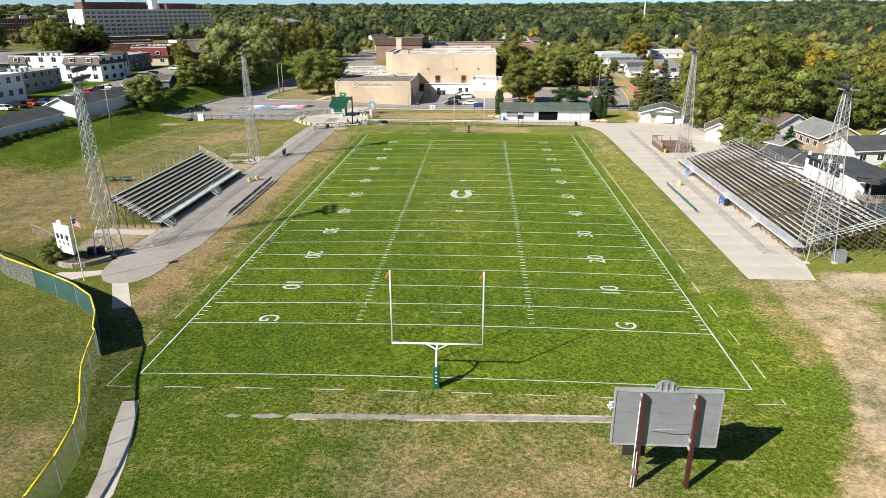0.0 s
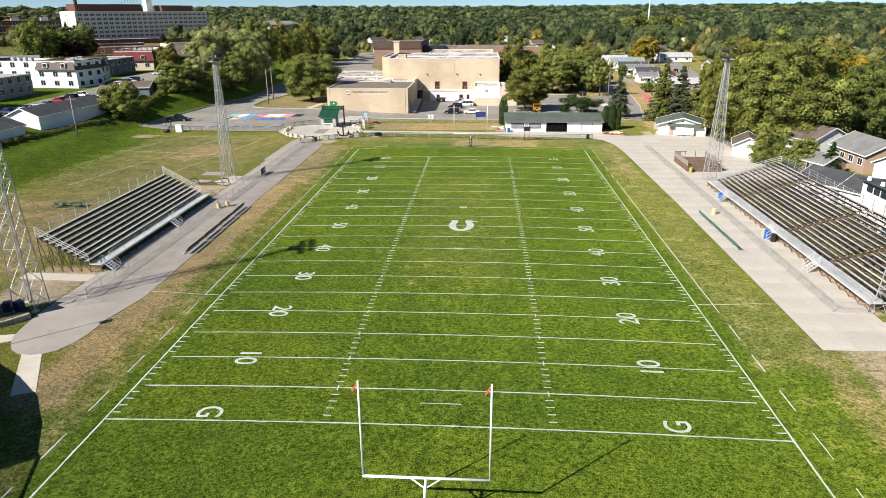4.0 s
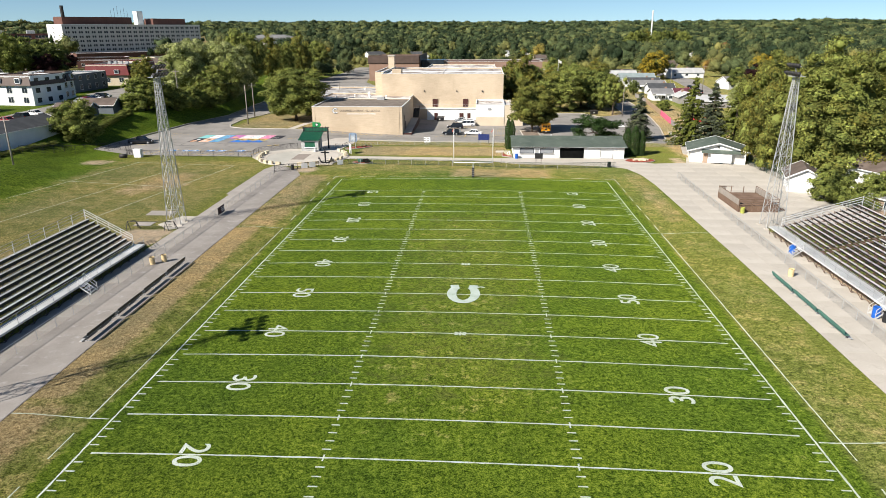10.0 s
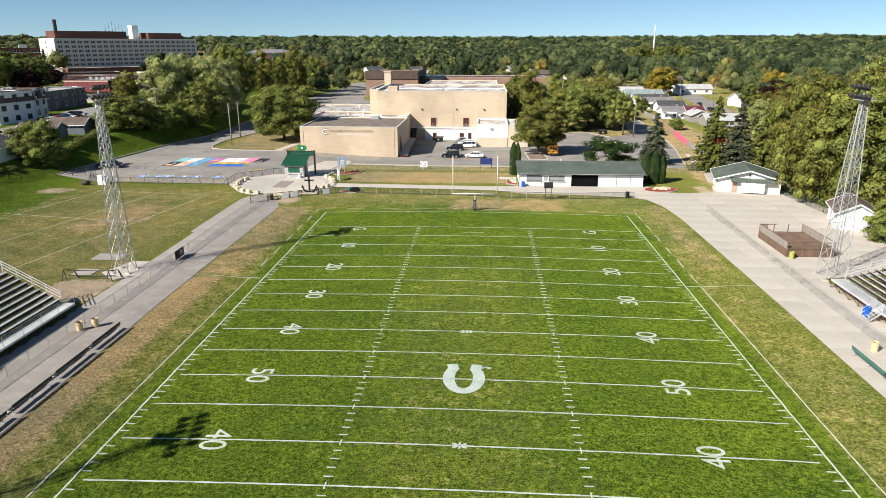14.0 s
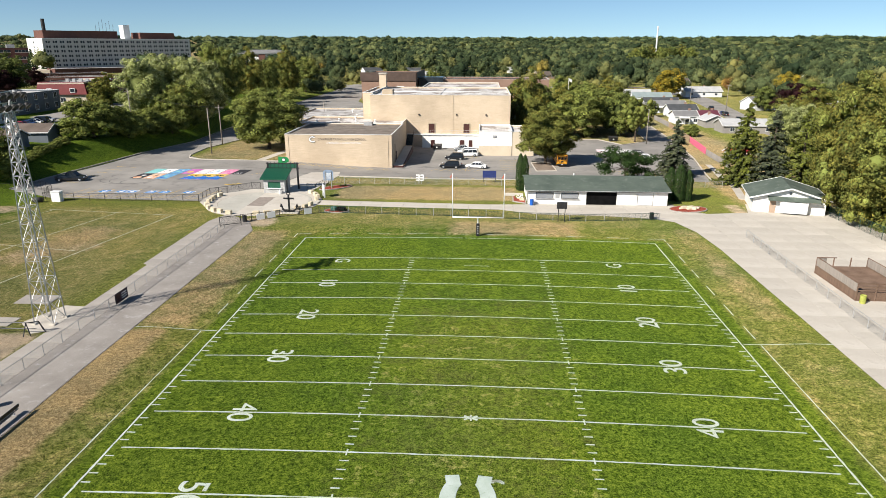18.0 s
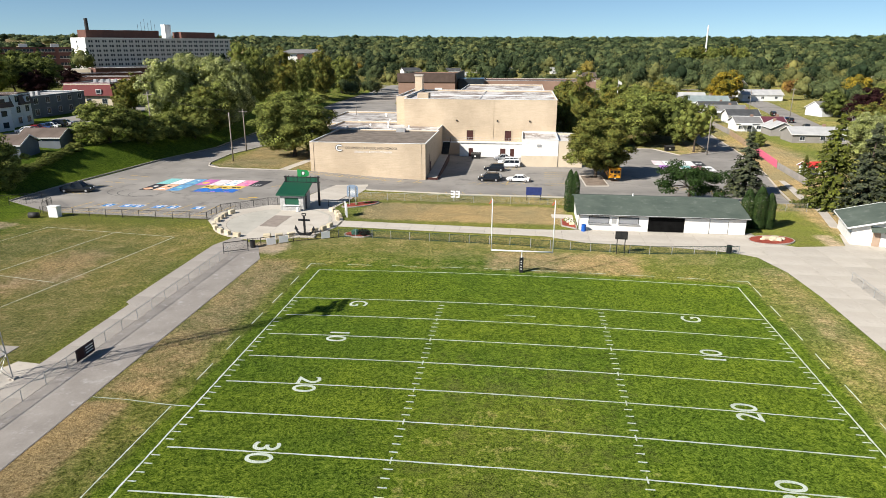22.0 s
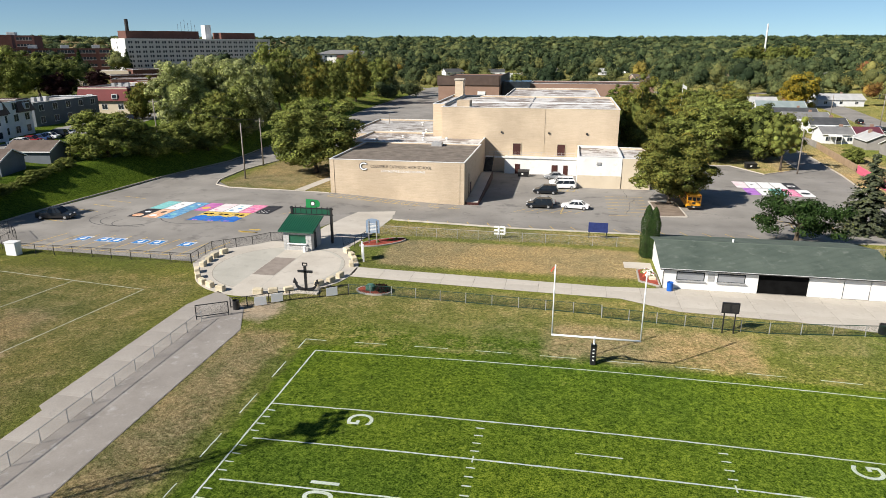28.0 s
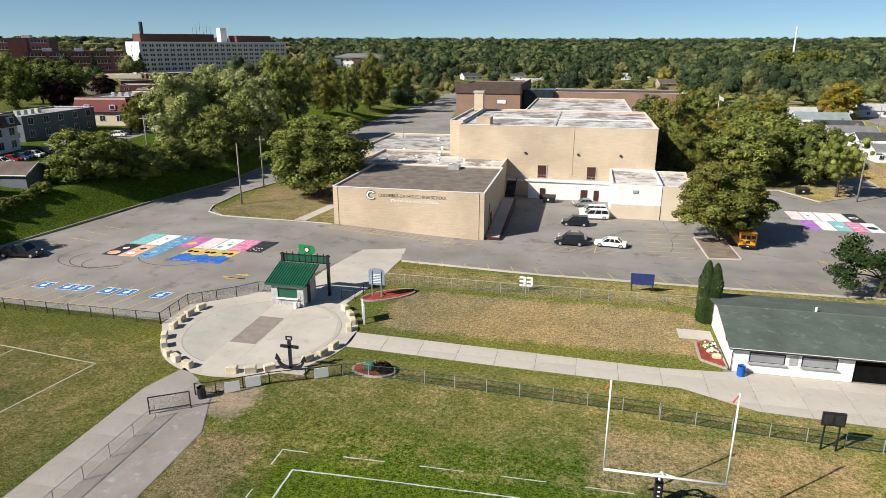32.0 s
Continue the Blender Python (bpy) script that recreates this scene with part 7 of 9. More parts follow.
for k in range(7):
    part("flag_stripe", Geo().slab([(0.05, 0, 7.05 - 0.11 * k), (0.45, 0.08, 6.95 - 0.11 * k), (0.88, -0.04, 6.70 - 0.11 * k), (0.88, -0.04, 6.60 - 0.11 * k), (0.45, 0.08, 6.85 - 0.11 * k), (0.05, 0, 6.95 - 0.11 * k)][::-1], 0.01), M["flag_red" if k % 2 == 0 else "white_wall"], pole)
part("flag_canton", Geo().box(0.04, 0.38, -0.03, 0.11, 6.62, 7.06), M["flag_blue"], pole)


# benches
def bench(label, x, y, rz, length, mat):
    ob = thing("team_bench", label, "bench", x, y, 0.03, rz, group="team benches")
    part("seat", Geo().bevel_box(-0.2, 0.2, 0, length, 0.42, 0.47, 0.012), M[mat], ob)
    part("backrest", Geo().bevel_box(0.24, 0.29, 0, length, 0.62, 0.88, 0.012), M[mat], ob)
    part("foot_plank", Geo().bevel_box(-0.55, -0.3, 0, length, 0.1, 0.14, 0.012), M["aluminium"], ob)
    for k in range(3):
        yk = 0.3 + (length - 0.6) * k / 2
        part("leg", Geo().beam((-0.5, yk, 0.05), (0.2, yk, 0.05), 0.05, 0.05).beam((0, yk, 0.05), (0, yk, 0.42), 0.05, 0.05).beam((0.1, yk, 0.4), (0.28, yk, 0.86), 0.05, 0.05), M["galvanised"], ob)


M["dark_plank"] = surf("black_bench_plank", (0.018, 0.02, 0.02), (0.04, 0.045, 0.045), 0.8, 8, 0.5)
for k in range(4):
    bench("dark bench with a backrest at the edge of the walk", -33.0 - 0.1 * k, 33.2 + 5.25 * k, 0, 4.6, "dark_plank")
for k in range(3):
    bench("green bench with a backrest on the concrete walk", 34.1 - 0.05 * k, 42.2 + 5.1 * k, 180, 4.8, "green_plank")


def barrel(label, x, y, mat, r=0.3, h=0.9, lid=None):
    ob = thing("trash_barrel", label, "barrel", x, y, on(x, y) + 0.03, group="barrels")
    g = Geo()
    for k, (z0, z1, a, b) in enumerate(((0, 0.05, 0.94, 1.0), (0.05, 0.3, 1, 1), (0.3, 0.34, 1.05, 1.05), (0.34, 0.6, 1, 1), (0.6, 0.64, 1.05, 1.05), (0.64, 0.96, 1, 1), (0.96, 1.0, 1.04, 1.04))):
        g.tube((0, 0, z0 * h), (0, 0, z1 * h), r * a, r * b, 16, False)
    part("drum", g, M[mat], ob, smooth=True)
    part("liner", Geo().tube((0, 0, h * 0.8), (0, 0, h * 0.82), r * 0.97, n=16), M["black_metal"], ob)


M["cream_drum"] = surf("cream_drum", (0.62, 0.46, 0.24), (0.74, 0.58, 0.33), 1.2, 8, 0.6)
M["yellow_green"] = surf("yellow_green_drum", (0.30, 0.32, 0.06), (0.40, 0.42, 0.10), 1.2, 8, 0.6)
M["blue_plastic"] = surf("blue_plastic", (0.010, 0.09, 0.40), (0.02, 0.13, 0.52), 1.2, 8, 0.4)
for x, y in ((-36.9, 53.2), (-35.9, 54.1), (36.1, 53.1)):
    barrel("cream-coloured steel barrel beside the fence", x, y, "cream_drum")
barrel("yellow-green barrel beside the wooden deck", 40.5, 79.4, "yellow_green")
for x, y in ((39.6, 60.9), (39.3, 42.4)):
    barrel("blue plastic bin beside the bleachers", x, y, "blue_plastic", 0.36, 1.1)
for x, y in ((39.7, 41.4), (-35.7, 107.6), (26.9, 113.1)):
    barrel("black bin beside the fence", x, y, "black_metal", 0.34, 1.0)
barrel("blue plastic bin at the corner of the concession stand", 8.9, 121.2, "blue_plastic", 0.33, 1.0)

# banner on the west fence, slabs and racks
ban = thing("banner", "dark banner with pale lettering bars on the fence", "banner", -37.25, 74.0, 0.0)
M["banner_dark"] = surf("dark_banner", (0.035, 0.025, 0.03), (0.07, 0.045, 0.05), 1, 9, 0.6)
part("cloth", Geo().bevel_box(-0.02, 0.02, 0, 2.4, 0.15, 1.25, 0.008), M["banner_dark"], ban)
for k in range(3):
    part("text_bar", Geo().box(0.021, 0.026, 1.2, 2.2, 0.4 + 0.25 * k, 0.5 + 0.25 * k), M["white_wall"], ban)
part("picture", Geo().box(0.021, 0.026, 0.2, 0.95, 0.3, 1.1), M["maroon"], ban)
paved("pavement_tower_pad", [(-44.2, 69.3), (-41.6, 66.9), (-40.42, 67.6), (-40.42, 73.6), (-42.6, 73.8)], M["concrete"], "pale concrete pad under the floodlight tower", 0.034, "pavement")
paved("pavement_slab_a", [(-48.4, 74.0), (-44.6, 74.0), (-44.6, 76.4), (-48.6, 76.4)], M["concrete_grey"], "concrete pad beside the practice field", 0.06, "pavement")
paved("pavement_slab_b", [(-47.4, 68.4), (-45.0, 68.4), (-45.0, 70.4), (-47.6, 70.4)], M["concrete_grey"], "concrete pad beside the practice field", 0.06, "pavement")
rack = thing("bike_rack", "black steel bicycle rack on gravel", "bike rack", -46.6, 66.4, 0.0)
for k in range(2):
    g = Geo()
    x = 5.4 * k
    for a, b in (((x, 0, 0), (x - 0.5, 0.3, 1.2)), ((x + 0.9, 0.9, 0), (x + 0.4, 0.8, 1.2)), ((x - 0.5, 0.3, 1.2), (x + 0.4, 0.8, 1.2)), ((x - 0.6, -0.2, 0), (x - 0.5, 0.3, 1.2)), ((x + 0.3, 1.4, 0), (x + 0.4, 0.8, 1.2))):
        g.tube(a, b, 0.05, n=6)
    part("stand", g, M["black_metal"], rack)
part("crossbar", Geo().tube((-0.2, 0.5, 1.1), (5.6, 0.6, 1.1), 0.05, n=6).tube((-0.2, 0.5, 0.5), (5.6, 0.6, 0.5), 0.05, n=6), M["black_metal"], rack)
for k in range(2):
    t = thing("picnic_table", "dark green picnic table on dry grass", "table", -61.6 + 2.6 * k, 52.8, 0, 20 * k, group="picnic tables")
    part("tabletop", Geo().bevel_box(-0.9, 0.9, -0.38, 0.38, 0.7, 0.76, 0.02), M["green_metal"], t)
    for s in (-1, 1):
        part("bench_plank", Geo().bevel_box(-0.9, 0.9, s * 0.72 - 0.14, s * 0.72 + 0.14, 0.42, 0.47, 0.01), M["green_metal"], t)
        part("leg", Geo().beam((s * 0.65, -0.75, 0), (s * 0.65, 0.2, 0.7), 0.06, 0.06).beam((s * 0.65, 0.75, 0), (s * 0.65, -0.2, 0.7), 0.06, 0.06).beam((s * 0.65, -0.8, 0.4), (s * 0.65, 0.8, 0.4), 0.06, 0.06), M["dark_steel"], t)
util = thing("utility_box", "dull grey steel electrical cabinet at the tower foot", "cabinet", 44.6, 18.6, 0)
part("cabinet", Geo().bevel_box(-0.6, 0.6, -0.5, 0.5, 0, 1.3, 0.04), M["grey_panel"], util)
part("lid", Geo().bevel_box(-0.66, 0.66, -0.56, 0.56, 1.3, 1.38, 0.02), M["grey_panel"], util)

# ---- concession stand ----
stand = thing("concession_stand", "long white block concession stand with a faded green shingle roof", "concession stand", 8.3, 122.0, 0)
Lc, Dc = 23.3, 13.0
# front wall with its openings: two counters and the open bay
for x0, x1, z0, z1 in ((0, 1.3, 0, 2.5), (4.3, 5.6, 0, 2.5), (8.5, 9.8, 0, 2.5), (14.9, 18.3, 0, 2.5), (21.0, Lc, 0, 2.5), (1.3, 4.3, 0, 1.05), (5.6, 8.5, 0, 1.05), (1.3, 4.3, 2.1, 2.5), (5.6, 8.5, 2.1, 2.5), (9.8, 14.9, 2.25, 2.5)):
    part("front_wall", Geo().box(x0, x1, 0, 0.25, z0, z1), M["white_wall"], stand)
part("back_wall", Geo().box(0, Lc, Dc - 0.25, Dc, -0.3, 2.5), M["white_wall"], stand)
for x in (0.0, Lc - 0.25):
    g = Geo()
    g.add([(x + d, y, z) for d in (0, 0.25) for y, z in ((0.25, -0.3), (Dc - 0.25, -0.3), (Dc - 0.25, 2.5), (6.6, 3.62), (0.25, 2.5))], [(0, 1, 2, 3, 4), (9, 8, 7, 6, 5), (0, 5, 6, 1), (1, 6, 7, 2), (2, 7, 8, 3), (3, 8, 9, 4), (4, 9, 5, 0)])
    part("gable_wall", g, M["white_wall"], stand)
# bay walls given a dark colour to stand for the unlit inside
part("bay_wall", Geo().box(9.55, 9.8, 0.26, 5.5, 0, 2.45).box(14.9, 15.15, 0.26, 5.5, 0, 2.45).box(9.8, 14.9, 5.3, 5.5, 0, 2.45), M["dark_steel"], stand)
part("inner_floor", Geo().box(0.26, Lc - 0.26, 0.26, Dc - 0.3, -0.02, 0.05), M["concrete_grey"], stand)
part("inner_ceiling", Geo().box(0.26, Lc - 0.26, 0.26, Dc - 0.3, 2.46, 2.52), M["wood_grey"], stand)
for x0, x1 in ((1.3, 4.3), (5.6, 8.5)):
    w = part("counter_window", Geo().box(x0, x1, 0.06, 0.10, 1.08, 2.08), M["glass"], stand)
    part("shutter", Geo().box(x0 + 0.12, x1 - 0.12, 0.02, 0.05, 1.14, 1.92), M["grey_panel"], w, "grey roller shutter")
    part("counter", Geo().bevel_box(x0 - 0.1, x1 + 0.1, -0.25, 0.0, 1.0, 1.07, 0.015), M["galvanised"], w)
# added black sheet across the bay: the shade of its inside as colour
M["bay_shade"] = surf("bay_shade_black", (0.004, 0.004, 0.004), (0.009, 0.009, 0.009), 1.5, 9, 0.95, spec=0.05)
part("bay_grille", Geo().box(9.82, 14.88, 0.16, 0.2, 0.06, 2.30), M["bay_shade"], stand, "black sheet standing in for the shade inside the open bay")
part("notice", Geo().box(4.6, 5.3, -0.03, -0.003, 1.1, 2.0), M["galvanised"], stand)
part("shutter_door", Geo().box(18.4, 20.9, 0.06, 0.12, 0.05, 2.25), M["siding_white"], stand, "white panel door")
for k in range(5):
    part("door_groove", Geo().box(18.4, 20.9, 0.045, 0.058, 0.45 * k + 0.2, 0.45 * k + 0.23), M["white_metal"], stand)
for k, (y0, z0, y1, z1) in enumerate(((-0.35, 2.44, 6.6, 3.74), (14.0, 2.32, 6.61, 3.74))):
    part("roof", Geo().slab([(-0.5, y0, z0), (Lc + 0.5, y0, z0), (Lc + 0.5, y1, z1), (-0.5, y1, z1)][:: 1 if k == 0 else -1], 0.12), M["green_shingle"], stand)
    # shingle courses
    for r in range(24):
        f0, f1 = r / 24, (r + 1) / 24
        a, b = (y0 + (y1 - y0) * f0, z0 + (z1 - z0) * f0), (y0 + (y1 - y0) * f1, z0 + (z1 - z0) * f1)
        part("shingle_course", Geo().slab([(-0.52, a[0], a[1] + 0.022), (Lc + 0.52, a[0], a[1] + 0.022), (Lc + 0.52, b[0], b[1] + 0.006), (-0.52, b[0], b[1] + 0.006)][:: 1 if k == 0 else -1], 0.012), M["green_shingle"], stand)
part("fascia", Geo().box(-0.5, Lc + 0.5, -0.41, -0.35, 2.30, 2.46), M["white_metal"], stand)
part("gutter", Geo().tube((-0.5, -0.47, 2.38), (Lc + 0.5, -0.47, 2.38), 0.06, n=8).tube((-0.1, -0.45, 2.3), (-0.1, -0.05, 1.9), 0.04, n=7).tube((-0.1, -0.05, 1.9), (-0.1, -0.05, 0), 0.04, n=7), M["dark_steel"], stand)
part("ridge_cap", Geo().tube((-0.5, 6.6, 3.72), (Lc + 0.5, 6.6, 3.72), 0.09, n=8), M["green_shingle"], stand)
part("roof_vent", Geo().tube((8.5, 7.0, 3.6), (8.5, 7.0, 4.1), 0.12, n=10), M["white_metal"], stand)
part("wall_emblem", Geo().tube((-0.02, 3.2, 2.0), (-0.06, 3.2, 2.0), 0.42, n=14).tube((-0.06, 3.2, 2.0), (-0.08, 3.2, 2.0), 0.24, n=14), M["black_metal"], stand)
for x, y in ((11.6, 119.2), (15.8, 118.6), (26.0, 118.4), (-16.0, 120.4)):
    em = thing("ground_emblem", "small green painted emblem on the concrete", "field marking", x, y, 0.032, kind="structure")
    g = Geo()
    for i in range(10):
        a = radians(40 + 28 * i)
        g.box(-0.12, 0.12, -0.06, 0.06, 0, 0.006, pose(0.38 * math.cos(a), 0.3 * math.sin(a), 0, 0, 0, math.degrees(a) + 90))
    part("paint", g, M["green_metal"], em)


def bed(label, pts, name="flower_bed"):
    cx, cy = sum(p[0] for p in pts) / len(pts), sum(p[1] for p in pts) / len(pts)
    ob = thing(name, label, "flower bed", cx, cy, on(cx, cy))
    loc = [(x - cx, y - cy) for x, y in pts]
    part("mulch", Geo().prism(loc, -0.2, 0.17), M["red_mulch"], ob)
    n = len(loc)
    for i in range(n):
        (x0, y0), (x1, y1) = loc[i], loc[(i + 1) % n]
        d = math.hypot(x1 - x0, y1 - y0)
        m = max(1, round(d / 0.45))
        for k in range(m):
            f = (k + 0.5) / m
            c = pose(x0 + (x1 - x0) * f, y0 + (y1 - y0) * f, 0, 0, 0, math.degrees(math.atan2(y1 - y0, x1 - x0)))
            part("edging_block", Geo().bevel_box(-d / m / 2 + 0.01, d / m / 2 - 0.01, -0.10, 0.10, -0.1, 0.18, 0.02, c), M["concrete_grey"], ob)
    return ob


def oval(cx, cy, rx, ry, rot=0.0, n=14):
    c, s = math.cos(radians(rot)), math.sin(radians(rot))
    return [(cx + rx * math.cos(2 * math.pi * i / n) * c - ry * math.sin(2 * math.pi * i / n) * s, cy + rx * math.cos(2 * math.pi * i / n) * s + ry * math.sin(2 * math.pi * i / n) * c) for i in range(n)]


def small_plants(parent, spots, mat, size, seed, count=120, flower=None):
    rng = np.random.default_rng(seed)
    for x, y in spots:
        d = rng.normal(0, 1, (count, 3))
        d /= np.linalg.norm(d, axis=1, keepdims=True)
        d[:, 2] = abs(d[:, 2])
        cc, q = leaves(rng, d * size * rng.uniform(0.5, 1, (count, 1)) + np.array([x, y, 0.15]), d, size * 0.22)
        part("plant", mesh_of("plant", cc, q, np.full(len(cc), 0.3), M[mat]), None, parent)


b1 = bed("red mulch bed with pale stones at the concession stand", oval(34.4, 119.6, 3.2, 2.1, 15))
for i, (x, y, s) in enumerate(((-0.6, 0.3, 0.5), (0.3, 0.6, 0.42), (0.9, -0.2, 0.5), (-0.1, -0.4, 0.35), (1.5, 0.3, 0.38), (-1.2, -0.1, 0.3), (0.5, 0.1, 0.6))):
    part("stone", Geo().bevel_box(-s, s, -s * 0.7, s * 0.7, 0.1, 0.1 + s * 0.9, s * 0.22, pose(x, y, 0, 0, 0, 37 * i)), M["limestone"], b1)
b2 = bed("red mulch bed with white flowers beside the concession stand", [(5.9, 123.6), (8.0, 122.2), (8.0, 126.4), (7.2, 128.2), (6.0, 127.4)])
small_plants(b2, ((0.0, 0.2), (0.2, 1.0), (0.5, -0.6), (-0.3, 0.9)), "maple", 0.5, 5)
M["white_petal"] = surf("white_petals", (0.75, 0.72, 0.68), (0.85, 0.83, 0.80), 2, 9, 0.7)
rngf = random.Random(4)
for k in range(22):
    part("flower", Geo().bevel_box(-0.08, 0.08, -0.08, 0.08, 0.45, 0.58, 0.03, pose(rngf.uniform(-0.5, 0.7), rngf.uniform(-1.0, 1.4), 0)), M["white_petal"], b2)
for i in range(3):
    part("stone", Geo().bevel_box(-0.4, 0.4, -0.3, 0.3, 0.1, 0.5, 0.1, pose(0.4 - 0.3 * i, -1.3 + 1.1 * i, 0, 0, 0, 40 * i)), M["limestone"], b2)
paved("pavement_pad", [(4.6, 128.3), (7.9, 128.3), (7.9, 130.6), (4.6, 130.6)], M["concrete"], "concrete pad at the stand's side", 0.04, "pavement")
b3 = bed("long red mulch bed with stone edging below the sign", oval(-27.3, 133.2, 3.4, 1.35, 38))
small_plants(b3, ((0.8, 0.6), (1.6, 1.2), (-0.6, -0.4)), "maple", 0.35, 6)
b4 = bed("stone-edged red mulch bed with a purple shrub", oval(-23.2, 115.2, 2.0, 1.25, -5))
small_plants(b4, ((0.7, 0.2), (1.1, -0.1)), "purple_leaf", 0.8, 7, 260)
part("boulder", Geo().bevel_box(-0.9, 0.1, -0.5, 0.4, 0.1, 0.85, 0.18), M["green_plank"], b4, "grey-green boulder")

# ---- hut, deck and gate area ----
hut = gable_house("equipment_hut", "white hut with a green roof facing the apron", 50.6, 122.2, 76, 9.0, 10.6, 2.5, 4.05, "white_wall", "green_shingle", 0, 0.7, cat="hut")
part("awning", Geo().slab([(-5.6, 3.2, 2.3), (-5.6, -4.4, 2.3), (-4.5, -4.4, 2.75), (-4.5, 3.2, 2.75)], 0.1), M["green_shingle"], hut, "green shingle awning")
part("shutter", Geo().bevel_box(-5.5, -5.3, -2.6, 1.4, 0.3, 2.05, 0.02), M["white_gloss"], hut, "large white closed shutter")
part("door", Geo().box(-4.6, -4.52, 1.9, 2.8, 0, 2.05), M["siding_tan"], hut)
part("gable_lamp", Geo().bevel_box(-4.7, -4.52, -0.15, 0.15, 3.2, 3.5, 0.03), M["dark_steel"], hut)
deck = thing("wooden_deck", "raised brown wooden deck with plank railing", "deck", 40.1, 80.0, 0.03)
W, D = 5.8, 8.8
part("floor", Geo().box(0.1, W - 0.1, 0.1, D - 0.1, 0.86, 0.95), M["wood_brown"], deck)
pl = Geo().box(0, 0.17, 0, 0.03, 0, 1.0).mesh("plank", M["wood_brown"])
hi = Geo().box(0, 0.17, 0, 0.03, 0, 0.9).mesh("plank", M["wood_grey"])
for k in range(int(W / 0.19)):
    part("plank", pl, None, deck).location = (k * 0.19, 0, 0)
    if k > 30 or k < 6:
        part("plank", hi, None, deck).location = (k * 0.19, D, 1.0)
for k in range(int(D / 0.19)):
    for x in (0, W):
        o = part("plank", pl, None, deck)
        o.matrix_basis = pose(x, k * 0.19, 0, 0, 0, 90)
        if x == 0 or k > 12:
            o = part("plank", hi, None, deck)
            o.matrix_basis = pose(x, k * 0.19, 1.02, 0, 0, 90)
for x in (0, W / 3, 2 * W / 3, W):
    for y in (0, D):
        part("railing_post", Geo().beam((x, y, 0), (x, y, 2.0), 0.1, 0.1), M["wood_brown"], deck)
for z in (1.2, 1.55, 1.95):
    part("railing_board", Geo().beam((0, 0, z), (W, 0, z), 0.04, 0.12), M["wood_brown"], deck)
part("railing_board", Geo().beam((0, D, 1.95), (2.2, D, 1.95), 0.08, 0.1).beam((W, 0, 2.0), (W, D, 2.0), 0.1, 0.06).beam((0, 0, 2.0), (0, D, 2.0), 0.1, 0.06), M["wood_brown"], deck)
st = Geo()
for k in range(5):
    st.box(W + 0.3 * k, W + 0.3 * k + 0.3, 1.0, 2.3, 0, 0.8 - 0.16 * k)
part("stair", st, M["wood_brown"], deck)

# ---- plaza ----
M["block_grey"] = surf("grey_concrete_block", (0.36, 0.36, 0.35), (0.50, 0.49, 0.47), 0.8, 7, 0.9, relief=0.6, per_piece=0.12)
kiosk = thing("ticket_kiosk", "grey block ticket kiosk with a green metal roof", "kiosk", -39.3, 127.6, 0.05)
part("wall", Geo().box(0, 3.9, 0, 0.2, 0, 0.95).box(0, 0.75, 0, 0.2, 0.95, 2.4).box(3.15, 3.9, 0, 0.2, 0.95, 2.4).box(0.75, 3.15, 0, 0.2, 2.15, 2.4).box(0, 0.2, 0.2, 3.4, 0, 2.9).box(3.7, 3.9, 0.2, 0.9, 0, 2.6).box(3.7, 3.9, 1.9, 3.4, 0, 2.9).box(0.2, 3.7, 3.2, 3.4, 0, 3.3), M["block_grey"], kiosk)
blk = Geo().bevel_box(0, 0.385, -0.03, 0.0, 0.006, 0.19, 0.012).mesh("block", M["block_grey"])
for r in range(5):
    for c in range(10):
        part("block", blk, None, kiosk).location = (c * 0.39 + 0.002, 0, r * 0.19)
for r in range(5, 12):
    for c in (0, 1, 8, 9):
        if not (c == 1 and r > 11):
            part("block", blk, None, kiosk).location = (c * 0.39 + 0.002, 0, r * 0.19)
part("shutter", Geo().box(0.75, 3.15, 0.08, 0.14, 1.0, 2.15), M["green_metal"], kiosk, "dark green roller shutter")
part("counter", Geo().bevel_box(0.6, 3.3, -0.3, 0.0, 0.9, 1.0, 0.02), M["white_gloss"], kiosk)
part("door", Geo().box(3.76, 3.86, 0.9, 1.9, 0, 2.1), M["black_metal"], kiosk)
part("roof", Geo().slab([(-0.5, -0.45, 2.72), (4.4, -0.45, 2.72), (4.4, 3.6, 3.95), (-0.5, 3.6, 3.95)], 0.1), M["green_metal"], kiosk)
for k in range(16):
    x = -0.47 + 0.32 * k
    part("roof_seam", Geo().beam((x, -0.45, 2.75), (x, 3.6, 3.98), 0.035, 0.06), M["green_metal"], kiosk)
part("eave", Geo().box(-0.5, 4.4, -0.51, -0.45, 2.56, 2.74), M["green_metal"], kiosk)
part("jug", Geo().tube((3.1, -0.5, 0), (3.1, -0.5, 0.75), 0.22, 0.2, 12), M["white_gloss"], kiosk)
arch = thing("entrance_arch", "black steel entrance arch with a green sign board", "arch", -39.6, 131.6, 0.03)
for x in (0, 5.6):
    part("post", Geo().box(x - 0.15, x + 0.15, -0.15, 0.15, 0, 5.0), M["black_metal"], arch)
for z in (3.9, 4.75):
    part("beam", Geo().box(-0.3, 5.9, -0.06, 0.06, z, z + 0.14), M["black_metal"], arch)
part("sign_board", Geo().box(0.16, 5.44, -0.04, 0.04, 4.05, 4.74), M["green_metal"], arch, "green sign board")
for k in range(7):
    part("bar", Geo().box(0.5 + 0.76 * k, 0.58 + 0.76 * k, -0.07, 0.07, 4.04, 5.1), M["black_metal"], arch)
M["kelly"] = surf("bright_green_panel", (0.015, 0.20, 0.06), (0.025, 0.26, 0.08), 1, 8, 0.45)
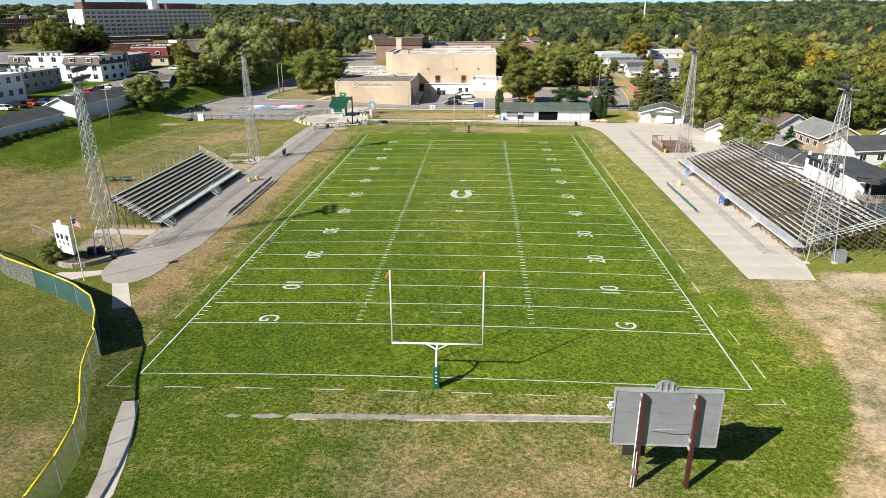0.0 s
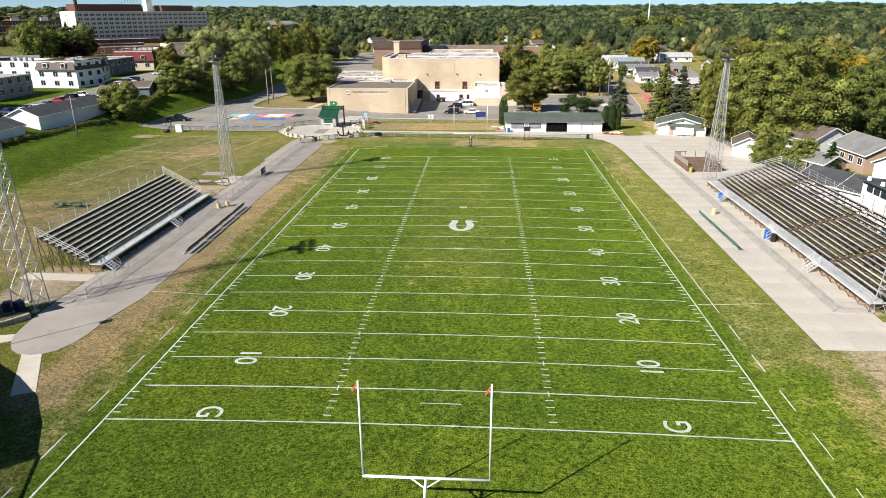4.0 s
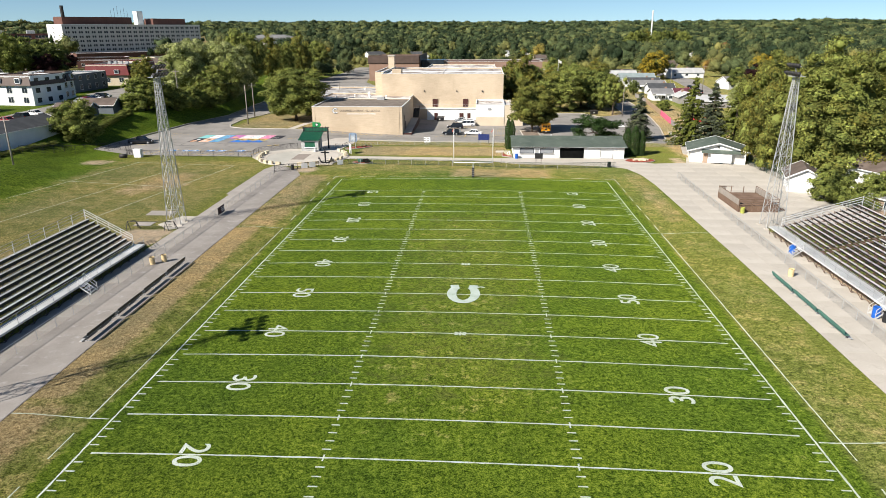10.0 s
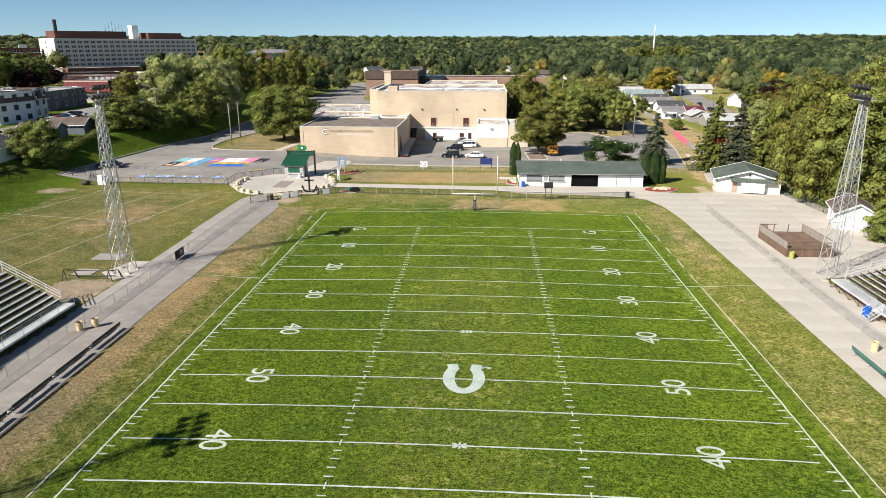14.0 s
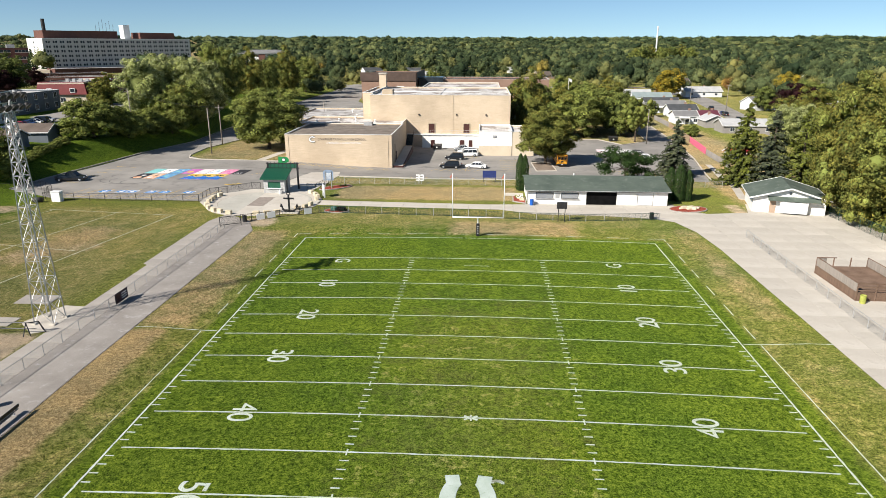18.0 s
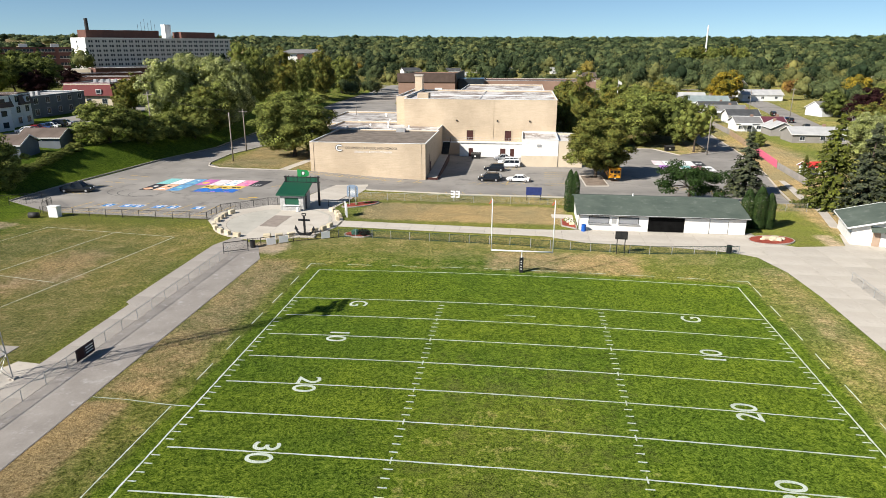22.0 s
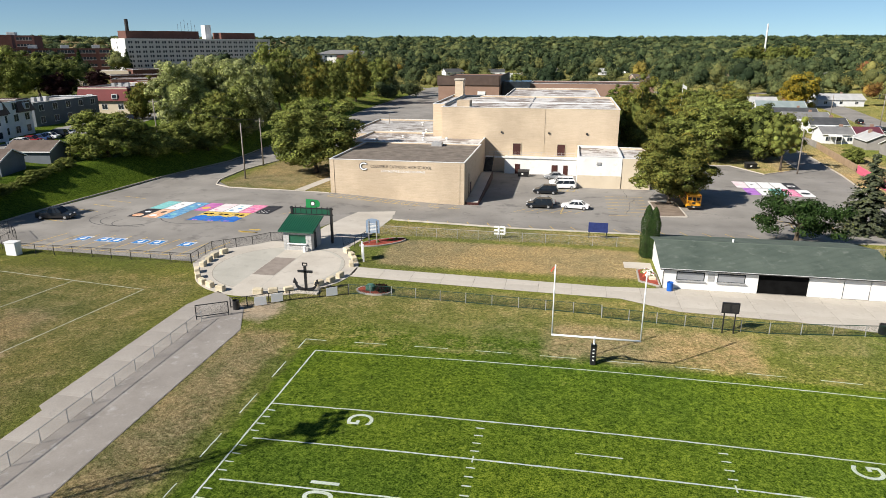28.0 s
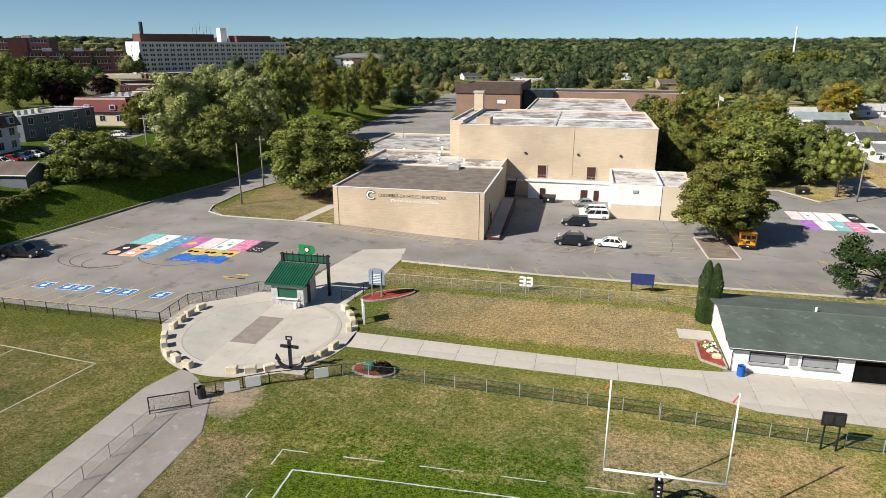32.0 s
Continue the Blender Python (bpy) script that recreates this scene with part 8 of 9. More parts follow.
cg = [(2.1, 4.9), (3.5, 4.9), (4.0, 5.1), (4.1, 5.6), (3.8, 6.0), (2.1, 6.1)]
part("crest", Geo().add([(x, -0.05, z) for x, z in cg] + [(x, 0.05, z) for x, z in cg], [tuple(range(6)), tuple(range(11, 5, -1))] + [(i, (i + 1) % 6 + 0, (i + 1) % 6 + 6, i + 6) for i in range(6)]), M["kelly"], arch, "bright green emblem plate")
part("crest_oval", Geo().tube((3.1, -0.055, 5.5), (3.1, -0.075, 5.5), 0.36, n=16), M["black_metal"], arch, "dark ring")
part("crest_centre", Geo().tube((3.1, -0.076, 5.5), (3.1, -0.085, 5.5), 0.24, n=16), M["white_wall"], arch)
for k, (x, y) in enumerate(((-46.4, 124.7), (-46.7, 122.9), (-46.6, 121.3), (-46.4, 119.6), (-45.8, 117.2), (-44.7, 115.5), (-43.2, 113.9), (-41.8, 113.1), (-40.0, 112.2), (-35.5, 112.1), (-33.9, 112.5), (-32.4, 113.2), (-29.8, 115.7), (-28.9, 117.0), (-28.4, 118.7), (-28.4, 122.9), (-28.6, 124.6), (-29.5, 126.3), (-30.7, 127.9))):
    st = thing("seat_stone", "rough cut limestone seat block on the plaza", "stone", x, y, 0.05, math.degrees(math.atan2(y - 120.8, x + 37.0)) + 90 + (k * 13) % 9, group="seat stones")
    me = Geo().bevel_box(-0.52, 0.52, -0.3, 0.3, 0, 0.62, 0.06).mesh("block", M["limestone"])
    part("block", me, None, st)
anchor = thing("anchor", "black steel anchor sculpture on a concrete base", "sculpture", -30.5, 113.6, 0.03)
part("base", Geo().bevel_box(-1.7, 1.5, -0.6, 0.6, -0.05, 0.14, 0.03), M["concrete"], anchor)
part("shank", Geo().box(-0.14, 0.14, -0.09, 0.09, 0.25, 3.0), M["black_metal"], anchor)
part("stock", Geo().box(-0.85, 0.85, -0.09, 0.09, 2.25, 2.5), M["black_metal"], anchor)
part("ring", Geo().box(-0.3, 0.3, -0.05, 0.05, 3.28, 3.38).box(-0.3, -0.2, -0.05, 0.05, 3.0, 3.28).box(0.2, 0.3, -0.05, 0.05, 3.0, 3.28).box(-0.2, 0.2, -0.05, 0.05, 3.0, 3.06), M["black_metal"], anchor)
g = Geo()
prev = None
for i in range(13):
    a = radians(205 + 130 * i / 12)
    w = 0.1 + 0.12 * (1 - abs(i - 6) / 6)
    cur = [(1.35 * math.cos(a) * (1 + s * w * 0.5), y, 1.45 + 1.3 * math.sin(a) * (1 + s * w)) for s in (-1, 1) for y in (-0.09, 0.09)]
    if prev:
        g.add(prev + cur, [(0, 4, 5, 1), (2, 3, 7, 6), (0, 2, 6, 4), (1, 5, 7, 3)])
    prev = cur
for s in (-1, 1):
    g.add([(s * x, y, z) for y in (-0.09, 0.09) for x, z in ((0.95, 0.9), (1.5, 1.0), (1.32, 1.55))], [(0, 1, 2), (5, 4, 3), (0, 3, 4, 1), (1, 4, 5, 2), (2, 5, 3, 0)])
part("arms", g, M["black_metal"], anchor)
for x, y in ((-33.7, 109.0), (-32.4, 110.2), (-27.3, 112.9)):
    s = thing("fence_sign", "pale printed panel tied to the fence", "sign", x, y, 0.1, 32)
    part("panel", Geo().bevel_box(-0.62, 0.62, -0.09, -0.05, 0, 0.95, 0.01), M["white_gloss"], s)
hsg = thing("history_sign", "blue-grey arched sign on two posts", "sign", -28.4, 132.2, 0.0, 0)
M["sign_blue"] = surf("blue_grey_sign", (0.19, 0.25, 0.34), (0.25, 0.32, 0.42), 1, 8, 0.5)
for x in (-0.55, 0.55):
    part("post", Geo().tube((x, 0, -0.2), (x, 0, 3.3), 0.06, n=8), M["galvanised"], hsg)
arch_pts = [(-0.95, 1.6), (0.95, 1.6), (0.95, 3.2)] + [(0.95 * math.cos(radians(15 * k)), 3.2 + 0.42 * math.sin(radians(15 * k))) for k in range(1, 12)] + [(-0.95, 3.2)]
m = len(arch_pts)
part("plate", Geo().add([(x, 0.05, z) for x, z in arch_pts] + [(x, 0.11, z) for x, z in arch_pts], [tuple(range(m)), tuple(range(2 * m - 1, m - 1, -1))] + [(i, m + i, m + (i + 1) % m, (i + 1) % m) for i in range(m)]), M["sign_blue"], hsg)
for k in range(6):
    part("text_bar", Geo().box(-0.7 + 0.05 * (k % 3), 0.7 - 0.08 * (k % 2), 0.03, 0.046, 1.85 + 0.2 * k, 1.93 + 0.2 * k), M["white_wall"], hsg)
wp = thing("information_sign", "white sign with white posts on the lawn", "sign", -27.7, 125.4, 0, -66)
for x in (-0.7, 0.7):
    part("post", Geo().box(x - 0.09, x + 0.09, -0.09, 0.09, 0, 2.3), M["white_gloss"], wp)
part("board", Geo().box(-0.61, 0.61, -0.03, 0.03, 0.9, 2.1), M["white_gloss"], wp)
nb = thing("number_sign", "white cut-out figure on posts by the fence", "sign", -11.7, 138.3, -0.05)
for x in (-0.42, 0.42):
    fig = Geo()
    for k in range(3):
        fig.bevel_box(x - 0.36, x + 0.30, 0.0, 0.1, 0.55 + 0.5 * k, 0.79 + 0.5 * k, 0.03)
    fig.bevel_box(x + 0.12, x + 0.40, 0.004, 0.096, 0.62, 1.72, 0.03)
    part("figure", fig, M["white_gloss"], nb)
part("post", Geo().tube((-0.3, 0.06, -0.3), (-0.3, 0.06, 0.6), 0.05, n=6).tube((0.3, 0.06, -0.3), (0.3, 0.06, 0.6), 0.05, n=6), M["galvanised"], nb)
bs = thing("blue_sign", "dark blue sign board on two posts", "sign", 1.9, 141.4, on(1.9, 141.4))
part("board", Geo().bevel_box(-1.35, 1.35, 0, 0.1, 0.9, 2.3, 0.02), M["flag_blue"], bs)
for x in (-1.2, 1.2):
    part("post", Geo().box(x - 0.06, x + 0.06, 0.1, 0.22, -0.2, 2.2), M["dark_steel"], bs)
pc = thing("play_clock", "small black clock board on two posts", "clock", 12.7, 110.7, 0)
part("board", Geo().bevel_box(-0.78, 0.78, -0.1, 0.1, 2.05, 3.1, 0.03), M["black_metal"], pc)
for x in (-0.5, 0.5):
    part("post", Geo().box(x - 0.05, x + 0.05, -0.05, 0.05, 0, 2.05), M["black_metal"], pc)
    part("digit_panel", Geo().box(x * 0.75 - 0.28, x * 0.75 + 0.28, -0.13, -0.103, 2.2, 2.95), M["dark_steel"], pc)
wb = thing("storage_box", "white storage box beside the car park fence", "box", -73.2, 119.4, 0)
part("box", Geo().bevel_box(-0.8, 0.8, -0.5, 0.5, 0, 1.7, 0.04), M["white_gloss"], wb)
part("lid", Geo().bevel_box(-0.86, 0.86, -0.56, 0.56, 1.7, 1.78, 0.02), M["white_metal"], wb)
rl = thing("turf_roller", "dark drum lying beside the fence", "drum", -76.0, 118.2, 0)
part("drum", Geo().tube((-0.7, 0, 0.45), (0.7, 0.2, 0.45), 0.45, n=16), M["dark_steel"], rl, smooth=True)
gate = thing("walk_gate", "open black tubular gate at the end of the walk", "gate", -38.3, 104.4, 0.03)
g = Geo()
for a, b in (((0, 0, 0), (0, 0, 1.5)), ((2.6, 1.6, 0), (2.6, 1.6, 1.5)), ((0, 0, 1.5), (2.6, 1.6, 1.5)), ((0, 0, 0.3), (2.6, 1.6, 0.3))):
    g.tube(a, b, 0.05, n=8)
part("frame", g, M["black_metal"], gate)
part("wire_panel", Geo().add([(0, 0, 0.3), (2.6, 1.6, 0.3), (2.6, 1.6, 1.5), (0, 0, 1.5)], [(0, 1, 2, 3)]), M["chain_dark"], gate)


# ---- press box and poles ----
press = thing("press_box", "white press box behind the bleachers with a dark roof and balcony", "press box", 54.4, 36.0, 0)
part("wall", Geo().box(0, 0.25, 0, 14.5, 0, 6.0).box(0.25, 6.5, 0, 0.25, 0, 5.6).box(0.25, 6.5, 14.25, 14.5, 0, 5.6).box(6.5, 6.75, 0, 14.5, 0, 5.2), M["white_wall"], press)
part("roof", Geo().slab([(-0.6, -0.8, 6.25), (7.4, -0.8, 5.5), (7.4, 15.2, 5.5), (-0.6, 15.2, 6.25)][::1], 0.2), M["shingle_dark"], press)
for k in range(6):
    part("window", Geo().box(-0.06, -0.01, 4.0 + 1.6 * k, 5.3 + 1.6 * k, 4.7, 5.6), M["glass"], press)
part("trim", Geo().box(-0.1, -0.02, 3.6, 14.2, 5.62, 5.95), M["green_metal"], press)
for k in range(4):
    part("roof_speaker", Geo().tube((-0.3, 3.5 + 3.1 * k, 6.3), (-0.3, 3.5 + 3.1 * k, 6.8), 0.3, 0.22, 10), M["white_gloss"], press)
part("balcony", Geo().box(0.4, 6.5, -3.0, -0.02, 3.0, 3.2), M["wood_grey"], press, "grey wooden balcony")
for k in range(22):
    part("baluster", Geo().box(0.4 + 0.28 * k, 0.5 + 0.28 * k, -3.0, -2.95, 3.2, 4.15), M["wood_grey"], press)
for k in range(10):
    part("baluster", Geo().box(0.4, 0.45, -3.0 + 0.3 * k, -2.9 + 0.3 * k, 3.2, 4.15), M["wood_grey"], press)
for x, y in ((0.6, -2.8), (6.2, -2.8)):
    part("balcony_post", Geo().beam((x, y, 0), (x, y, 5.6), 0.16, 0.16), M["wood_grey"], press)
part("balcony_roof", Geo().slab([(-0.2, -3.6, 5.9), (7.2, -3.6, 5.4), (7.2, -0.82, 5.4), (-0.2, -0.82, 5.9)], 0.16), M["shingle_dark"], press)
part("dark_opening", Geo().box(1.5, 5.8, -0.06, -0.01, 3.3, 5.2), M["glass"], press)


def utility_pole(x, y, h, arm=True):
    ob = thing("utility_pole", "grey weathered wooden utility pole", "utility pole", x, y, on(x, y), group="utility poles")
    part("pole", Geo().tube((0, 0, -0.3), (0, 0, h), 0.17, 0.11, 10), M["wood_grey"], ob, smooth=True)
    if arm:
        part("cross_arm", Geo().beam((-1.1, 0, h - 0.6), (1.1, 0, h - 0.6), 0.1, 0.12), M["wood_grey"], ob)
        for s in (-0.95, -0.4, 0.4, 0.95):
            part("insulator", Geo().tube((s, 0, h - 0.54), (s, 0, h - 0.3), 0.05, 0.03, 8), M["dark_steel"], ob)
    return Vector((x, y, on(x, y) + h - 0.3))


tops = [utility_pole(-67.2, 171.5, 11.2, False), utility_pole(-70.2, 186.0, 10.6), utility_pole(-90.0, 177.5, 10.8), utility_pole(-88.0, 101.0, 9.0)]
utility_pole(104.5, 304.0, 11.5)
utility_pole(94.5, 322.0, 9.5, False)
utility_pole(47.8, 205.5, 10.0, False)
utility_pole(-52, 228, 8.0, False)
wires = thing("overhead_wire", "dark overhead wires between the poles", "wire")
for a, b in ((tops[0], tops[1]), (tops[1], tops[2]), (tops[2], Vector((-120, 228, 13.5)))):
    for o in (-0.9, 0.0, 0.9):
        cu = Geo()
        last = a + Vector((o, 0, 0))
        for k in range(1, 9):
            f = k / 8
            nxt = (a + Vector((o, 0, 0))).lerp(b + Vector((o, 0, 0)), f) - Vector((0, 0, 1.2 * 4 * f * (1 - f)))
            cu.tube(last, nxt, 0.022, n=4, caps=False)
            last = nxt
        part("wire", cu, M["black_metal"], wires)
wt = thing("radio_mast", "tall pale mast on the skyline", "mast", 228, 930, 2.0)
part("mast", Geo().tube((0, 0, 0), (0, 0, 48), 1.15, 0.9, 10), M["white_wall"], wt)
fp = thing("flagpole", "white flagpole north of the school", "flagpole", 34.8, 287.8, on(34.8, 287.8))
part("pole", Geo().tube((0, 0, 0), (0, 0, 15.0), 0.12, 0.06, 8), M["white_gloss"], fp)
part("flag", Geo().slab([(0.1, 0, 14.6), (1.5, 0.3, 13.9), (1.4, 0.3, 12.9), (0.1, 0, 13.5)], 0.02), M["white_wall"], fp)

# ---- car park markings ----
lot_marks = thing("parking_marking", "yellow and white stall lines painted on asphalt", "road marking", kind="structure")


def road_line(x0, y0, x1, y1, w=0.12, mat="yellow_paint", lift=0.036, name="stall_line"):
    d = Vector((x1 - x0, y1 - y0, 0))
    n = max(1, int(d.length / 3))
    side = d.normalized().cross((0, 0, w / 2))
    pts = []
    for k in range(n + 1):
        x, y = x0 + d.x * k / n, y0 + d.y * k / n
        for s in (1, -1):
            pts.append((x + s * side.x, y + s * side.y, on(x + s * side.x, y + s * side.y) + lift))
    part(name, Geo().add(pts, [(2 * i, 2 * i + 2, 2 * i + 3, 2 * i + 1) for i in range(n)]), M[mat], lot_marks)


for k in range(20):
    road_line(-27 + 3.25 * k, 146.8, -28.0 + 3.25 * k, 150.6)
for k in range(22):
    road_line(-45.6 + 1.15 * k, 160.4, -44.9 + 1.15 * k, 162.6, 0.09)
road_line(-45.6, 160.3, -20.6, 160.3)
for k in range(11):
    x = -75.0 + 2.55 * k
    road_line(x, 123.2, x + 1.4, 129.6)
road_line(-75.5, 123.0, -49.6, 122.8)
for k in range(6):
    road_line(-84.0 + 0.6 * k, 136.0 + 3.3 * k, -79.2 + 0.6 * k, 135.0 + 3.3 * k)
for k in range(7):
    road_line(4.6, 160.5 + 2.4 * k, 11.6, 160.9 + 2.4 * k)
for k in range(5):
    road_line(-6.5 + 1.3 * k, 178.4, -5.6 + 1.3 * k, 181.6, 0.1)
road_line(-7.0, 178.0, 0.0, 178.2)
road_line(-3.5, 160.0, -2.8, 166.8)
for k in range(6):
    road_line(-11.5 + 2.0 * k, 160.0, -9.5 + 2.0 * k, 162.4, 0.1)
for k in range(6):
    road_line(33.0 + 2.0 * k, 160.6, 32.4 + 2.0 * k, 156.0)
road_line(28.0, 163.5, 31.0, 159.5)
road_line(28.0, 163.5, 34.0, 160.4)
road_line(31.0, 159.5, 34.0, 160.4)
for a, b in (((-46.5, 146), (-41.5, 152.5)), ((-44.5, 146), (-41.5, 149)), ((-48, 145.6), (-43.0, 152))):
    road_line(*a, *b)
for k in range(3):
    road_line(-49.0 - 0.4 * k, 134.5 + 0.25 * k, -46.6 - 0.4 * (2 - k) * (k == 1), 134.5 + 0.25, 0.3)
# crack sealing and tyre marks
M["tyre_mark"] = surf("tyre_mark", (0.085, 0.082, 0.08), (0.13, 0.125, 0.12), 1, 9, 0.9)
rk = random.Random(12)
for k in range(26):
    x, y = rk.uniform(-40, 40), rk.uniform(150, 176)
    a = rk.choice((0.0, 1.57)) + rk.uniform(-0.2, 0.2)
    for _ in range(4):
        x1, y1 = x + 1.6 * math.cos(a), y + 1.6 * math.sin(a)
        if not (-46 < x1 < -18 and y1 > 163):
            road_line(x, y, x1, y1, 0.06, "crack", 0.034, "crack_seal")
        x, y, a = x1, y1, a + rk.uniform(-0.4, 0.4)
for r, cx, cy in ((6.0, -70.5, 139.0), (4.6, -69.5, 138.0), (3.2, -68.0, 136.5), (5.4, -60.5, 141.5)):
    for k in range(18):
        a0, a1 = radians(150 + 10 * k), radians(160 + 10 * k)
        road_line(cx + r * math.cos(a0), cy + 0.8 * r * math.sin(a0), cx + r * math.cos(a1), cy + 0.8 * r * math.sin(a1), 0.16, "tyre_mark", 0.033, "tyre_mark")

# painted stalls
def paint_mat(key, a, b, scale):
    M[key] = surf(key, a, b, scale, 11, 0.75)
    return key


murals = thing("painted_stall", "student-painted parking stalls in bright colours", "road marking", kind="structure")


def stall(x, y, w, d, mat, shapes=()):
    z = on(x + w / 2, y + d / 2) + 0.042
    part("stall_painting", Geo().add([(x + 0.08, y, z), (x + w - 0.08, y, z), (x + w - 0.08 + 0.25, y + d, on(x, y + d) + 0.042), (x + 0.08 + 0.25, y + d, on(x, y + d) + 0.042)], [(0, 1, 2, 3)]), M[mat], murals)
    for sx, sy, r, m in shapes:
        part("painted_shape", Geo().prism([(x + sx + r * math.cos(2 * math.pi * i / 12), y + sy + r * math.sin(2 * math.pi * i / 12)) for i in range(12)], z, z + 0.006), M[m], murals)


for key, a, b, s in (("p_teal", (0.10, 0.42, 0.42), (0.35, 0.62, 0.60), 2.0), ("p_white", (0.70, 0.69, 0.68), (0.82, 0.81, 0.80), 0.6), ("p_blue", (0.06, 0.20, 0.42), (0.22, 0.45, 0.62), 1.6), ("p_magenta", (0.42, 0.10, 0.32), (0.58, 0.22, 0.46), 0.7), ("p_pinkwhite", (0.75, 0.55, 0.58), (0.80, 0.74, 0.72), 0.8), ("p_pink", (0.62, 0.05, 0.22), (0.82, 0.45, 0.55), 1.1), ("p_black", (0.02, 0.02, 0.025), (0.05, 0.05, 0.055), 1.0), ("p_orange", (0.62, 0.22, 0.08), (0.82, 0.66, 0.50), 0.9), ("p_deepblue", (0.02, 0.10, 0.42), (0.04, 0.20, 0.58), 0.6), ("p_yellow", (0.62, 0.42, 0.08), (0.72, 0.52, 0.14), 0.8), ("p_access", (0.02, 0.16, 0.45), (0.04, 0.22, 0.55), 1.0), ("p_lilac", (0.35, 0.12, 0.48), (0.50, 0.25, 0.60), 1.0)):
    paint_mat(key, a, b, s)
x0, wS = -71.2, 2.68
dots = tuple((0.6 + 0.42 * (k % 4), 0.9 + 0.85 * (k // 4) + 0.2 * (k % 2), 0.13, "p_white") for k in range(20))
for k, (m, sh) in enumerate((("p_teal", ()), ("p_white", ((1.6, 3.2, 0.25, "p_black"), (1.0, 1.8, 0.12, "p_black"))), ("p_blue", ((1.2, 2.2, 0.4, "p_teal"), (1.6, 3.8, 0.3, "p_white"))), ("p_magenta", ((1.3, 2.0, 0.75, "p_yellow"),)), ("p_pinkwhite", ((1.0, 1.0, 0.3, "p_pink"),)), ("p_white", ((0.9, 1.2, 0.4, "p_blue"), (1.8, 2.4, 0.4, "p_blue"), (1.5, 3.8, 0.25, "p_teal"))), ("p_pink", ((1.3, 2.6, 0.45, "p_magenta"),)), ("p_black", dots))):
    stall(x0 + wS * k, 145.1, wS, 5.3, m, sh)
for k, (m, sh) in enumerate((("p_black", ((1.3, 1.2, 0.9, "p_orange"), (1.6, 3.4, 0.5, "p_white"))), ("p_orange", ((1.2, 1.4, 0.6, "p_white"), (1.6, 3.6, 0.5, "p_black"))), ("p_blue", ((1.3, 2.6, 0.5, "p_teal"), (1.0, 1.2, 0.4, "p_deepblue"))))):
    stall(x0 - 0.3 + wS * k, 139.6, wS, 5.3, m, sh)
for k in range(4, 7):
    stall(x0 - 0.3 + wS * k, 142.2, wS, 2.7, "p_yellow", ((0.9, 1.4, 0.42, "p_black"), (0.9, 1.4, 0.32, "p_white"), (1.8, 1.4, 0.42, "p_black"), (1.8, 1.4, 0.32, "p_white")))
    stall(x0 - 0.4 + wS * k, 139.4, wS, 2.7, "p_deepblue", ((1.0, 0.4, 0.25, "p_lilac"), (1.5, 0.4, 0.2, "p_lilac"), (1.3, 2.6, 0.7, "p_deepblue")))
for k, (m, sh) in enumerate((("p_pinkwhite", ()), ("p_white", ((1.2, 3.4, 0.3, "p_black"),)), ("p_white", ()), ("p_white", ()), ("p_black", ((1.3, 3.2, 0.8, "p_white"), (1.3, 3.2, 0.45, "p_black"))))):
    stall(31.2 + 2.45 * k, 188.0, 2.45, 6.4, m, sh)
for k, (m, sh) in enumerate((("p_lilac", ()), ("p_white", ()), ("p_teal", ((1.2, 3.0, 0.6, "p_white"),)), ("p_pink", ((1.2, 3.0, 0.4, "p_white"),)), ("p_white", ((1.3, 3.0, 0.9, "p_black"),)))):
    stall(31.8 + 2.45 * k, 181.4, 2.45, 6.4, m, sh)
for x in (-69.6, -66.3, -64.3, -60.6, -58.1, -53.6):
    stall(x - 1.0, 126.6, 2.0, 1.9, "p_white")
    z = 0.05
    part("access_sign", Geo().prism([(x - 0.85, 126.7), (x + 0.85, 126.7), (x + 1.0, 128.35), (x - 0.6, 128.35)], 0.043, 0.049), M["p_access"], murals, "blue access symbol panel")
    part("access_symbol", Geo().prism([(x + 0.42 * math.cos(a) + 0.1, 127.4 + 0.4 * math.sin(a)) for a in (0.2, 1.0, 1.8, 2.6, 3.6, 4.6, 5.4)], 0.05, 0.056).prism([(x + 0.1, 127.6), (x + 0.35, 127.6), (x + 0.35, 128.2), (x + 0.1, 128.2)], 0.05, 0.057), M["p_white"], murals)
arrow = thing("road_arrow", "yellow painted arrow on asphalt", "road marking", -47.6, 136.0, 0.035, kind="structure")
part("arrow", Geo().prism([(-0.9, -0.15), (0.2, -0.15), (0.2, -0.45), (1.0, 0.0), (0.2, 0.45), (0.2, 0.15), (-0.9, 0.15)], 0, 0.006), M["yellow_paint"], arrow)


# ---- kerbs and islands ----
def kerb(name, label, pts, mat="concrete"):
    ob = thing(name, label, "kerb", *pts[0], on(*pts[0]), kind="structure")
    ox, oy, oz = pts[0][0], pts[0][1], on(*pts[0])
    for (x0, y0), (x1, y1) in zip(pts, pts[1:]):
        part("kerb_stone", Geo().beam((x0 - ox, y0 - oy, on(x0, y0) - oz + 0.08), (x1 - ox, y1 - oy, on(x1, y1) - oz + 0.08), 0.22, 0.22), M[mat], ob)


kerb("kerb_1", "pale concrete kerb round the tree island", [(12.3, 172), (12.8, 160.8), (17.4, 161.4), (17.0, 172), (12.3, 172)])
M["brown_gravel"] = surf("brown_gravel", (0.17, 0.13, 0.10), (0.28, 0.22, 0.17), 0.8, 9, 0.95, relief=0.8, dist=0.04)
paved("pavement_island", [(12.4, 172), (12.9, 160.9), (17.3, 161.5), (16.9, 172)], M["brown_gravel"], "brown gravel island", 0.09, "pavement")
